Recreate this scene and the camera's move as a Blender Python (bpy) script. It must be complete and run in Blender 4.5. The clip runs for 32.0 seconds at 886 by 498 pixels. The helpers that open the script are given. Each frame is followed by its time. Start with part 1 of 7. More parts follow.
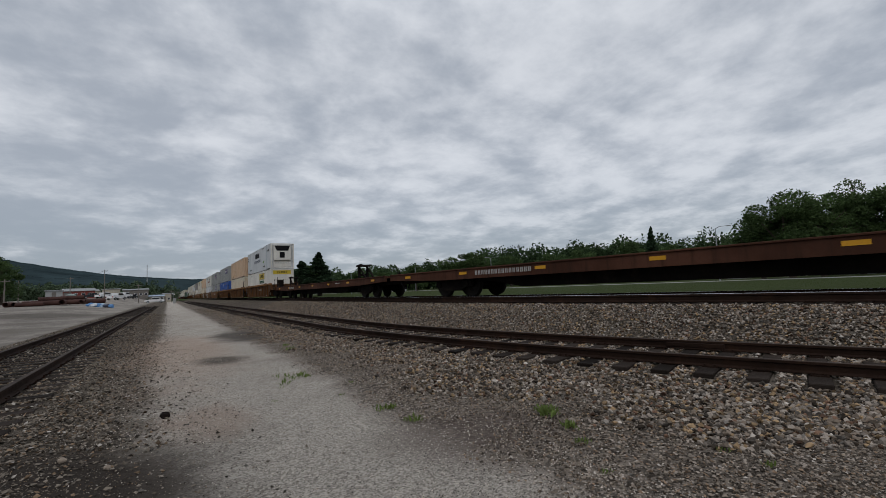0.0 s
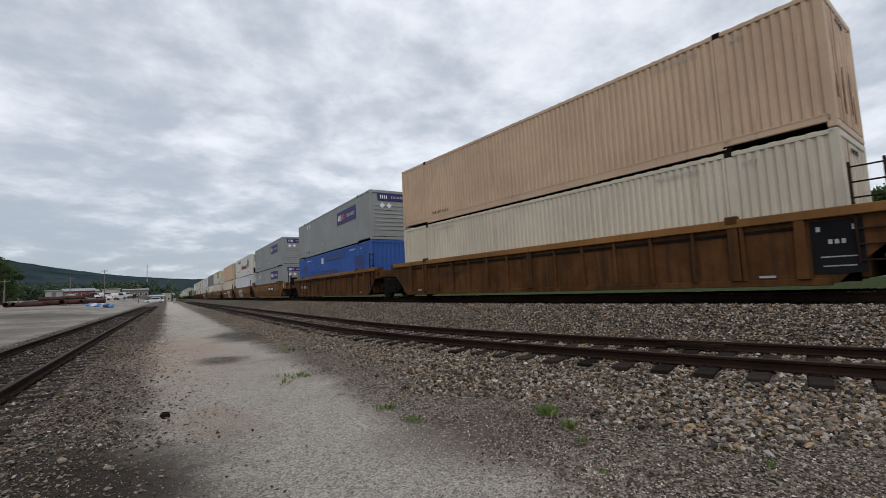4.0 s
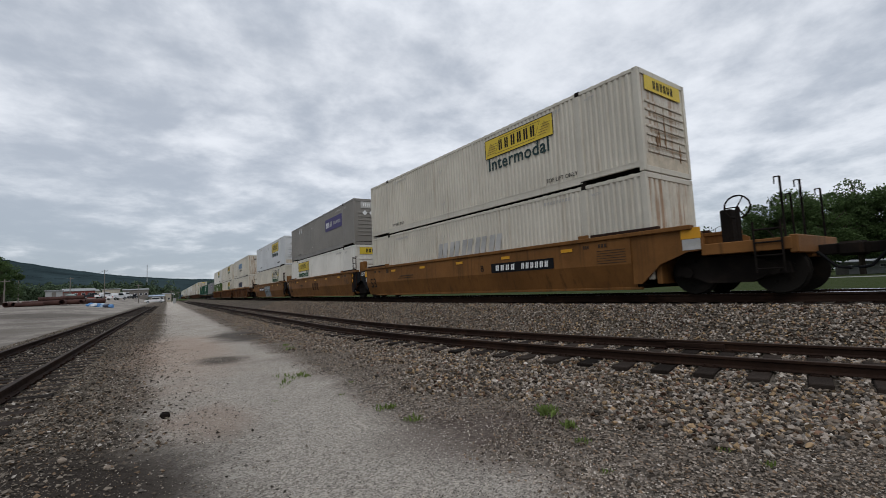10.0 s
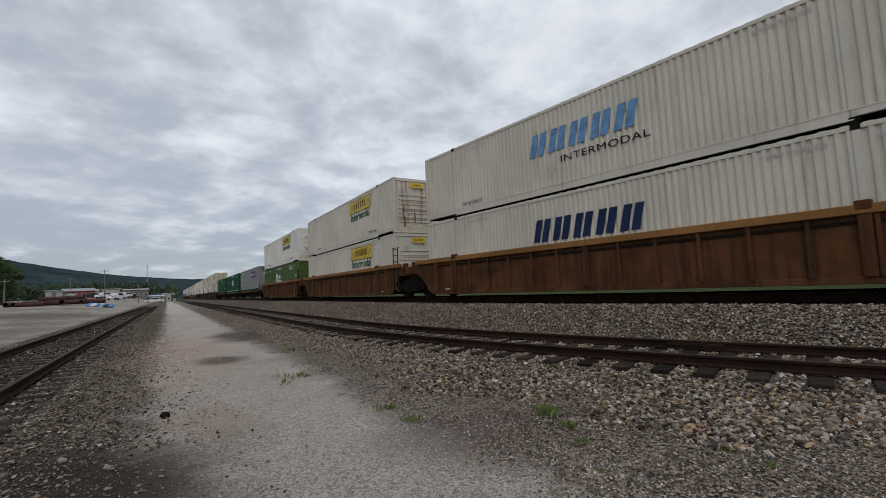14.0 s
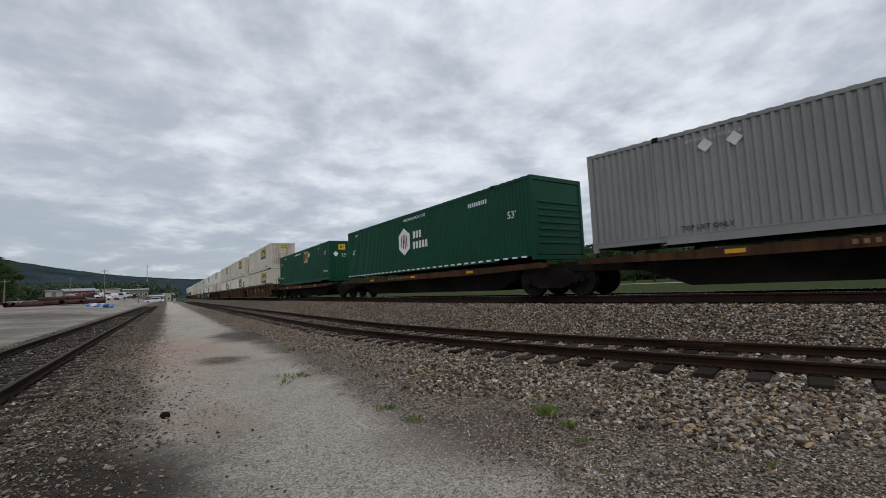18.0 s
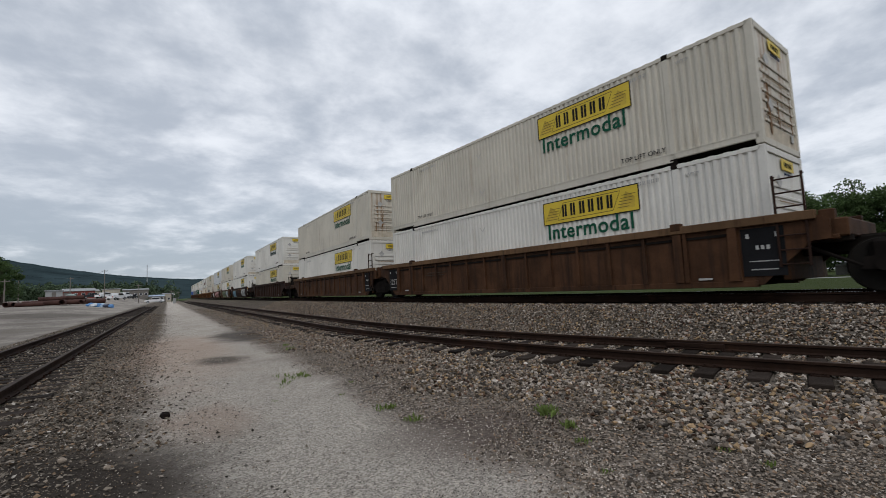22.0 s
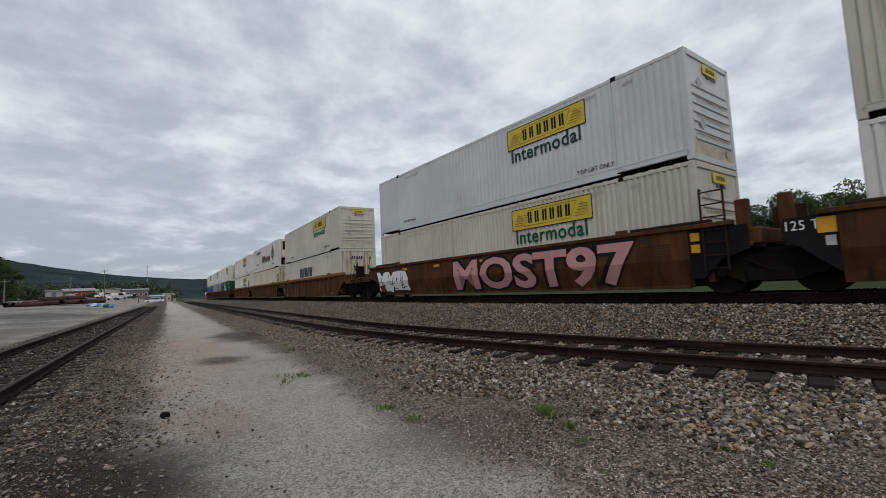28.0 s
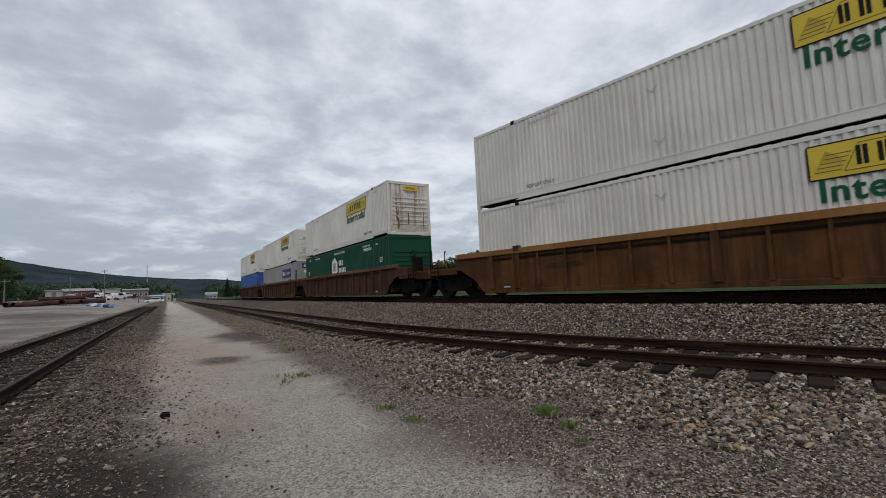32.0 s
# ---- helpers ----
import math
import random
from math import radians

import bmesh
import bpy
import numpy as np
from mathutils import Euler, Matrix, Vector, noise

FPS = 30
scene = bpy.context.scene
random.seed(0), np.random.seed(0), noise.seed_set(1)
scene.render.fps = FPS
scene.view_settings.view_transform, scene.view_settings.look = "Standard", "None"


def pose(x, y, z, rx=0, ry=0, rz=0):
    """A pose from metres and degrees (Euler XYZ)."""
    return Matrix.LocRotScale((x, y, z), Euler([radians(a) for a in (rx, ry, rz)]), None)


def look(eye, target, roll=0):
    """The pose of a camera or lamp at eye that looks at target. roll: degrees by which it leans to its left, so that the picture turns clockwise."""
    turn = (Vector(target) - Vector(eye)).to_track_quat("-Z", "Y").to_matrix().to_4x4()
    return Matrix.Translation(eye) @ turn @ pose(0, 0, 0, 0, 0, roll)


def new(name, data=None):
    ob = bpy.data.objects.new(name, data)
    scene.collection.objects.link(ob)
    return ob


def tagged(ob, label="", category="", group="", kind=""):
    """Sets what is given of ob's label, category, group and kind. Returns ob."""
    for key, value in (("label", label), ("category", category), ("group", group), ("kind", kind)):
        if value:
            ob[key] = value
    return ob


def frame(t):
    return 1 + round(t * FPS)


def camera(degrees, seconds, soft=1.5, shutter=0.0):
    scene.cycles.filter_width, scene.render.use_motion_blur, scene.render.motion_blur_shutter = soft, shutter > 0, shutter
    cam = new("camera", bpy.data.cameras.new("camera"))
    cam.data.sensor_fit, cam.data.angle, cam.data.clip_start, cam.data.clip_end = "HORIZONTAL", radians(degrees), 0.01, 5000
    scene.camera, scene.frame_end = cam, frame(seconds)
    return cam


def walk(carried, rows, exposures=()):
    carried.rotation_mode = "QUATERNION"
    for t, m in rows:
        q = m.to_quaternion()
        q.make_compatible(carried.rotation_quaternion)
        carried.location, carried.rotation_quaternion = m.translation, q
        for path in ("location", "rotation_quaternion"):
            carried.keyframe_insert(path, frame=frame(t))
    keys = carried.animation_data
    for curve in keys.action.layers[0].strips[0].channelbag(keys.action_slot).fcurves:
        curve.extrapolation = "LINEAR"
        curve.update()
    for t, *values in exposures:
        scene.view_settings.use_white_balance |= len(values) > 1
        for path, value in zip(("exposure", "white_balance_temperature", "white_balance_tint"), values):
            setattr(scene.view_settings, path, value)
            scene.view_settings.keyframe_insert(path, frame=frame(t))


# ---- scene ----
# Metres. y runs along the tracks towards the far yard, x away from the camera across them, z up from the gravel.
EYE = (0.0, 0.0, 1.433)
YAW, TILT, LEAN = radians(32.318), radians(4.864), -2.633
AIM = (math.sin(YAW) * math.cos(TILT), math.cos(YAW) * math.cos(TILT), EYE[2] + math.sin(TILT))
cam = camera(90.85, 32.0, soft=0.5, shutter=0.05)
walk(cam, [(0.0, look(EYE, AIM, LEAN)), (32.0, look(EYE, AIM, LEAN))],
     [(0.0, -0.2), (2.0, -0.16), (3.0, 0.03), (6.0, 0.3), (7.0, 0.22), (9.0, 0.08), (12.0, 0.18), (14.0, 0.04), (19.0, 0.08), (21.0, 0.12), (22.0, 0.15), (25.0, 0.02), (28.0, 0.04), (29.0, 0.0), (32.0, 0.04)])

# ---- light: a closed cloud cover, with a faint broad sun behind it ----
SUN_AZ, SUN_EL = radians(214), radians(46)
sun = new("sun", bpy.data.lights.new("sun", "SUN"))
sun.data.energy, sun.data.angle, sun.data.color = 0.75, radians(35), (1.0, 0.965, 0.92)
sun.matrix_basis = look((math.sin(SUN_AZ) * math.cos(SUN_EL) * 50, math.cos(SUN_AZ) * math.cos(SUN_EL) * 50, 60), (0, 0, 60 - math.sin(SUN_EL) * 50))


class Nodes:
    """A short way to write a node tree."""

    def __init__(self, tree):
        self.tree = tree

    def add(self, kind, **values):
        n = self.tree.nodes.new(kind)
        for key, v in values.items():
            if key in n.inputs:
                self.feed(n.inputs[key], v)
        return n

    def feed(self, socket, v):
        if isinstance(v, bpy.types.NodeSocket):
            self.tree.links.new(v, socket)
        elif v is not None:
            socket.default_value = v

    def math(self, op, a, b=None, clamp=False):
        n = self.tree.nodes.new("ShaderNodeMath")
        n.operation, n.use_clamp = op, clamp
        self.feed(n.inputs[0], a)
        self.feed(n.inputs[1], b)
        return n.outputs[0]

    def mix(self, f, a, b):
        n = self.tree.nodes.new("ShaderNodeMix")
        n.data_type = "RGBA"
        self.feed(n.inputs[0], f)
        self.feed(n.inputs[6], a if isinstance(a, bpy.types.NodeSocket) else (*a[:3], 1))
        self.feed(n.inputs[7], b if isinstance(b, bpy.types.NodeSocket) else (*b[:3], 1))
        return n.outputs[2]

    def ramp(self, v, a, b, lo=0.0, hi=1.0):
        n = self.tree.nodes.new("ShaderNodeMapRange")
        n.interpolation_type = "SMOOTHSTEP"
        self.feed(n.inputs[0], v)
        for i, x in enumerate((a, b, lo, hi)):
            n.inputs[i + 1].default_value = x
        return n.outputs[0]

    def noise(self, at, scale, detail=4.0, rough=0.55, warp=0.0):
        n = self.tree.nodes.new("ShaderNodeTexNoise")
        self.feed(n.inputs["Vector"], at)
        n.inputs["Scale"].default_value, n.inputs["Detail"].default_value = scale, detail
        n.inputs["Roughness"].default_value, n.inputs["Distortion"].default_value = rough, warp
        return n.outputs[0]

    def scaled(self, at, s):
        n = self.tree.nodes.new("ShaderNodeMapping")
        self.feed(n.inputs["Vector"], at)
        n.inputs["Scale"].default_value = s
        return n.outputs[0]


world = bpy.data.worlds.new("sky")
scene.world = world
world.use_nodes = True
world.node_tree.nodes.clear()
w = Nodes(world.node_tree)
sky = w.add("ShaderNodeTexSky")
sky.sky_type, sky.sun_disc, sky.sun_elevation, sky.sun_rotation = "NISHITA", False, SUN_EL, SUN_AZ
way = w.add("ShaderNodeTexCoord").outputs["Generated"]
split = w.add("ShaderNodeSeparateXYZ", Vector=way)
up = w.math("MAXIMUM", split.outputs[2], 0.0)
lift = w.math("ADD", up, 0.20)
flat = w.add("ShaderNodeCombineXYZ", X=w.math("DIVIDE", split.outputs[0], lift), Y=w.math("DIVIDE", split.outputs[1], lift), Z=0.3).outputs[0]
# heaped cloud bellies: rounded cells, bent by a slow noise, over a soft uneven sheet
bend_by = w.add("ShaderNodeTexNoise", Vector=flat, Scale=1.3, Detail=3.0)
bent = w.add("ShaderNodeVectorMath", Vector=flat)
bent.operation = "MULTIPLY_ADD"
w.feed(bent.inputs[0], bend_by.outputs["Color"])
bent.inputs[1].default_value = (0.3, 0.3, 0.0)
w.feed(bent.inputs[2], flat)
cell = w.add("ShaderNodeTexVoronoi", Vector=bent.outputs[0], Scale=3.1, Smoothness=0.9)
cell.feature = "SMOOTH_F1"
cell.inputs["Smoothness"].default_value = 0.9
belly = w.ramp(cell.outputs["Distance"], 0.1, 0.75, 0.72, 0.28)
puffs = w.noise(bent.outputs[0], 4.2, 6.0, 0.52)
small = w.noise(flat, 7.5, 5.0, 0.6)
broad = w.noise(flat, 0.6, 2.0, 0.5)
heap = w.math("ADD", w.math("ADD", w.math("MULTIPLY", puffs, 0.42), w.math("MULTIPLY", belly, 0.20)), w.math("ADD", w.math("MULTIPLY", small, 0.20), w.math("MULTIPLY", broad, 0.16)))
# the sheet thins towards the east
heap = w.math("ADD", heap, w.math("MULTIPLY", w.math("SUBTRACT", split.outputs[0], 0.42), 0.075))
cover = w.ramp(heap, 0.36, 0.635)
grey = w.mix(cover, (0.36, 0.395, 0.452), (0.67, 0.695, 0.74))
low = w.ramp(up, 0.04, 0.30, 0.85, 0.0)
grey = w.mix(w.math("MULTIPLY", low, w.ramp(heap, 0.42, 0.60, 0.95, 0.35)), grey, (0.285, 0.33, 0.385))
# an overcast sky is brightest overhead
cloud = w.add("ShaderNodeBackground", Color=grey, Strength=w.ramp(up, 0.45, 1.0, 1.26, 1.98))
clear = w.add("ShaderNodeBackground", Color=sky.outputs[0], Strength=0.08)
both = w.add("ShaderNodeMixShader", Fac=0.12)
w.tree.links.new(cloud.outputs[0], both.inputs[1])
w.tree.links.new(clear.outputs[0], both.inputs[2])
w.tree.links.new(both.outputs[0], w.add("ShaderNodeOutputWorld").inputs[0])
scene.view_settings.exposure = 0.0

# ---- materials ----
MATS = {}


def material(name, colour, rough=0.6, metal=0.0, patch=0.25, patch_scale=0.8, grain=0.15, grain_scale=18.0, dirt=None, dirt_amount=0.0,
             streak=False, bump=0.15, bump_scale=30.0, vary=0.0, spec=0.25, island=False, palette=None, thin=0.0):
    """A weathered surface: colour that varies at two scales, dirt that runs down or lies in patches, fine relief."""
    if name in MATS:
        return MATS[name]
    m = bpy.data.materials.new(name)
    m.use_nodes = True
    m.node_tree.nodes.clear()
    k = Nodes(m.node_tree)
    at = k.add("ShaderNodeTexCoord").outputs["Object"]
    c = Vector(colour)
    big = k.noise(at, patch_scale, 4.0, 0.6)
    fine = k.noise(at, grain_scale, 3.0, 0.6)
    col = k.mix(k.ramp(big, 0.3, 0.7), c * (1 - patch), c * (1 + patch * 0.6))
    col = k.mix(k.math("MULTIPLY", k.ramp(fine, 0.45, 0.75), grain), col, c * 0.35)
    if palette:
        r = k.add("ShaderNodeNewGeometry").outputs["Random Per Island"]
        pick = k.math("FRACT", k.math("MULTIPLY", r, 13.7))
        for i, (c2, f0) in enumerate(palette):
            col = k.mix(k.math("GREATER_THAN", pick, f0), col, k.mix(k.math("MULTIPLY", fine, 0.5), c2, Vector(c2) * 0.55))
    if vary:
        if island:
            r = k.add("ShaderNodeNewGeometry").outputs["Random Per Island"]
        else:
            r = k.add("ShaderNodeObjectInfo").outputs["Random"]
        hsv = k.add("ShaderNodeHueSaturation", Color=col, Value=k.ramp(r, 0.0, 1.0, 1 - vary, 1 + vary))
        col = hsv.outputs[0]
    if dirt:
        runs = k.noise(k.scaled(at, (5.0, 5.0, 0.35)) if streak else at, 1.0 if streak else 1.7, 5.0, 0.65)
        lots = k.ramp(runs, 0.62 - 0.3 * dirt_amount, 0.9 - 0.3 * dirt_amount)
        col = k.mix(k.math("MULTIPLY", lots, min(1.0, 0.35 + dirt_amount)), col, dirt)
    b = k.add("ShaderNodeBsdfPrincipled", **{"Base Color": col, "Metallic": metal, "Roughness": k.ramp(fine, 0.2, 0.8, max(0.05, rough - 0.1), min(1.0, rough + 0.1)), "Specular IOR Level": spec})
    if bump:
        n = k.add("ShaderNodeBump", Strength=bump, Distance=0.01, Height=k.noise(at, bump_scale, 3.0, 0.6))
        k.feed(b.inputs["Normal"], n.outputs[0])
    out = b.outputs[0]
    if thin:
        glow = k.add("ShaderNodeBsdfTranslucent", Color=col)
        both_ = k.add("ShaderNodeMixShader", Fac=thin)
        k.tree.links.new(out, both_.inputs[1])
        k.tree.links.new(glow.outputs[0], both_.inputs[2])
        out = both_.outputs[0]
    k.tree.links.new(out, k.add("ShaderNodeOutputMaterial").inputs[0])
    MATS[name] = m
    return m


PAINTED = {}


def paint(name, colour, **more):
    PAINTED[name] = colour
    base = dict(rough=0.5, patch=0.1, patch_scale=0.5, grain=0.08, dirt=tuple(x * 0.45 for x in colour), dirt_amount=0.25, streak=True, bump=0.05)
    return material(name, colour, **{**base, **more})




def rusty(mat):
    """The same paint with brown rust washed down it in patches."""
    return paint("rust_stained_" + mat.name, PAINTED[mat.name], dirt=(0.27, 0.15, 0.075), dirt_amount=0.62, patch=0.18, patch_scale=1.3)


WHITE = paint("white_paint", (0.655, 0.63, 0.575), dirt=(0.36, 0.30, 0.225), dirt_amount=0.27)
CREAM = paint("cream_paint", (0.55, 0.51, 0.43), dirt=(0.29, 0.22, 0.145), dirt_amount=0.33)
COLD = paint("cold_white_paint", (0.575, 0.582, 0.582), dirt=(0.38, 0.385, 0.375), dirt_amount=0.15)
TAN = paint("tan_paint", (0.54, 0.38, 0.255), dirt=(0.24, 0.14, 0.07), dirt_amount=0.25)
TANWHITE = paint("pale_tan_paint", (0.58, 0.51, 0.40), dirt=(0.28, 0.18, 0.10), dirt_amount=0.28)
GREY = paint("grey_paint", (0.275, 0.28, 0.272), dirt=(0.17, 0.17, 0.155), dirt_amount=0.22)
SPINEGREY = paint("dull_grey_paint", (0.215, 0.217, 0.21), dirt=(0.13, 0.13, 0.12), dirt_amount=0.25)
DARKGREY = paint("dark_grey_paint", (0.222, 0.207, 0.186), dirt=(0.13, 0.13, 0.12), dirt_amount=0.25)
BLUE = paint("blue_paint", (0.035, 0.095, 0.32), dirt=(0.02, 0.045, 0.12), dirt_amount=0.2)
GREEN = paint("green_paint", (0.0075, 0.058, 0.031), spec=0.15, dirt=(0.006, 0.026, 0.014), dirt_amount=0.2)
OLIVE = paint("olive_green_paint", (0.058, 0.100, 0.021), dirt=(0.04, 0.06, 0.02), dirt_amount=0.25)
BLACK = material("black_paint", (0.012, 0.012, 0.013), 0.7, patch=0.3, grain=0.1, spec=0.08)
WELLRUST = paint("oxide_brown_paint", (0.066, 0.031, 0.0155), dirt=(0.022, 0.013, 0.009), dirt_amount=0.6, patch=0.4, patch_scale=1.1, rough=0.75, spec=0.12)
FLATRUST = paint("red_oxide_deck_paint", (0.078, 0.034, 0.021), dirt=(0.028, 0.016, 0.011), dirt_amount=0.5, patch=0.35, rough=0.8, spec=0.1)
WELLOLD = paint("worn_golden_brown_paint", (0.098, 0.042, 0.014), dirt=(0.038, 0.020, 0.010), dirt_amount=0.62, patch=0.38, patch_scale=1.1, rough=0.75, spec=0.12)
WELLGOLD = paint("faded_ochre_paint", (0.176, 0.078, 0.0225), dirt=(0.055, 0.027, 0.012), dirt_amount=0.42, patch=0.24, patch_scale=0.9, rough=0.65, spec=0.15)
WELLORANGE = paint("orange_brown_paint", (0.092, 0.038, 0.0145), dirt=(0.028, 0.016, 0.009), dirt_amount=0.6, patch=0.38, patch_scale=1.1, rough=0.75, spec=0.12)
WELLDARK = paint("dark_brown_paint", (0.034, 0.018, 0.013), dirt=(0.022, 0.015, 0.012), dirt_amount=0.35, patch=0.3, rough=0.8, spec=0.1)
# lighter copies of the side paints, with light from above put into the colour
WELLCHORD = paint("lit_brown_chord_paint", (0.135, 0.078, 0.042), dirt=(0.035, 0.02, 0.012), dirt_amount=0.45, patch=0.35, rough=0.8, spec=0.1)
CHORD = paint("lit_ochre_chord_paint", (0.235, 0.112, 0.038), dirt=(0.07, 0.034, 0.015), dirt_amount=0.3, patch=0.3, rough=0.75, spec=0.12)
GEAR = material("grimy_black_steel", (0.0145, 0.012, 0.0105), 0.95, 0.0, patch=0.4, dirt=(0.034, 0.023, 0.016), dirt_amount=0.35, spec=0.04)
WHEEL = material("worn_wheel_steel", (0.016, 0.014, 0.012), 0.8, 0.0, dirt=(0.036, 0.025, 0.018), dirt_amount=0.4, spec=0.08)
YELLOW = material("yellow_reflector", (0.62, 0.30, 0.02), 0.45, patch=0.1)
SIGNYELLOW = material("yellow_sign_paint", (0.62, 0.45, 0.045), 0.5, patch=0.1, grain=0.05)
FADED = material("faded_sign_paint", (0.56, 0.52, 0.42), 0.5, patch=0.1)
SIGNGREEN = material("green_lettering", (0.012, 0.085, 0.048), 0.5, spec=0.1)
SIGNPURPLE = material("purple_sign_paint", (0.045, 0.03, 0.13), 0.5, patch=0.1)
SIGNWHITE = material("white_lettering", (0.75, 0.75, 0.74), 0.5, patch=0.08)
DULLWHITE = material("dull_white_plate", (0.56, 0.56, 0.54), 0.5, patch=0.12)
SIGNORANGE = material("orange_lettering", (0.60, 0.12, 0.03), 0.5)
SIGNRED = material("red_lettering", (0.22, 0.03, 0.026), 0.5, spec=0.15)
SIGNNAVY = material("navy_lettering", (0.015, 0.027, 0.07), 0.5, spec=0.1)
SIGNBLUE = material("faded_blue_lettering", (0.12, 0.26, 0.46), 0.5, patch=0.3, patch_scale=3)
LETTER = material("black_lettering", (0.016, 0.016, 0.016), 0.6, spec=0.08)
PALE = material("faded_grey_lettering", (0.42, 0.41, 0.39), 0.55)
RUSTSTAIN = material("rust_stain", (0.22, 0.125, 0.062), 0.8, patch=0.4, patch_scale=4, dirt=(0.05, 0.025, 0.012), dirt_amount=0.4, streak=True)
SILVER = material("silver_spray_paint", (0.42, 0.43, 0.42), 0.45, patch=0.1)
PINK = material("pink_spray_paint", (0.55, 0.27, 0.26), 0.5, patch=0.15)
SPRAYBLUE = material("blue_spray_paint", (0.12, 0.25, 0.32), 0.5, patch=0.35, patch_scale=3)
SPRAYGREEN = material("green_spray_paint", (0.06, 0.28, 0.17), 0.5, patch=0.25, patch_scale=3)
GLASS = material("dark_window_glass", (0.02, 0.024, 0.03), 0.08, spec=0.6, bump=0)
RAILSTEEL = material("rusty_rail_steel", (0.023, 0.0125, 0.0085), 0.85, 0.0, patch=0.3, dirt=(0.055, 0.026, 0.014), dirt_amount=0.4, bump=0.3, spec=0.1)
RAILTOP = material("dull_rail_head", (0.040, 0.025, 0.018), 0.75, 0.0, patch=0.3, patch_scale=2, spec=0.2)
RAILBRIGHT = material("polished_rail_head", (0.45, 0.45, 0.46), 0.25, 0.9, patch=0.15)
TIE = material("weathered_tie_wood", (0.024, 0.018, 0.0145), 0.95, patch=0.4, patch_scale=3, grain=0.5, grain_scale=40, dirt=(0.085, 0.070, 0.057), dirt_amount=0.22, vary=0.5, bump=0.6, spec=0.08)
STONE = material("ballast_stone", (0.137, 0.108, 0.083), 0.95, patch=0.2, patch_scale=0.6, grain=0.25, grain_scale=30, vary=0.75, island=True, bump=0.3, spec=0.08, palette=(((0.225, 0.19, 0.158), 0.32), ((0.24, 0.165, 0.095), 0.68), ((0.35, 0.31, 0.268), 0.84), ((0.14, 0.082, 0.055), 0.92)))
GRIT = material("brown_grit_stone", (0.180, 0.147, 0.116), 0.95, patch=0.3, patch_scale=0.7, grain=0.2, vary=0.7, island=True, bump=0.2, spec=0.08, palette=(((0.255, 0.215, 0.178), 0.5), ((0.215, 0.15, 0.102), 0.78), ((0.36, 0.32, 0.28), 0.95)))
SPURSTONE = material("dirty_spur_stone", (0.135, 0.112, 0.089), 0.95, patch=0.25, patch_scale=0.6, grain=0.25, vary=0.75, island=True, bump=0.3, spec=0.08, palette=(((0.165, 0.140, 0.114), 0.45), ((0.175, 0.122, 0.08), 0.78), ((0.30, 0.27, 0.237), 0.95)))
PALESTONE = material("pale_gravel_stone", (0.39, 0.347, 0.30), 0.95, patch=0.2, vary=0.8, island=True, bump=0.3, spec=0.08)
BARK = material("bark", (0.07, 0.055, 0.042), 0.9, patch=0.3, bump=0.8)
LEAF = material("leaves", (0.075, 0.115, 0.042), 0.7, patch=0.3, patch_scale=0.5, vary=0.25, island=True, bump=0, spec=0.1, thin=0.45)
DARKLEAF = material("dark_needles", (0.034, 0.058, 0.030), 0.8, patch=0.3, patch_scale=0.5, vary=0.35, island=True, bump=0, spec=0.1, thin=0.35)
FARLEAF = material("far_leaves", (0.054, 0.086, 0.038), 0.9, patch=0.4, patch_scale=0.08, vary=0.3, island=True, bump=0, spec=0.05, thin=0.4)
WEED = material("weed_leaves", (0.15, 0.20, 0.055), 0.7, patch=0.3, vary=0.3, island=True, bump=0, spec=0.15, thin=0.4)
# distance haze is mixed into this paler leaf colour, for the farthest woods
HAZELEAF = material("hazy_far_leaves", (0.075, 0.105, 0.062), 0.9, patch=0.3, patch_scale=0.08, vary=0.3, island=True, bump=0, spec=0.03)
POLEWOOD = material("grey_pole_wood", (0.17, 0.15, 0.13), 0.9, patch=0.2, bump=0.4)
GALV = material("galvanised_steel", (0.35, 0.36, 0.37), 0.45, 0.6, patch=0.2)


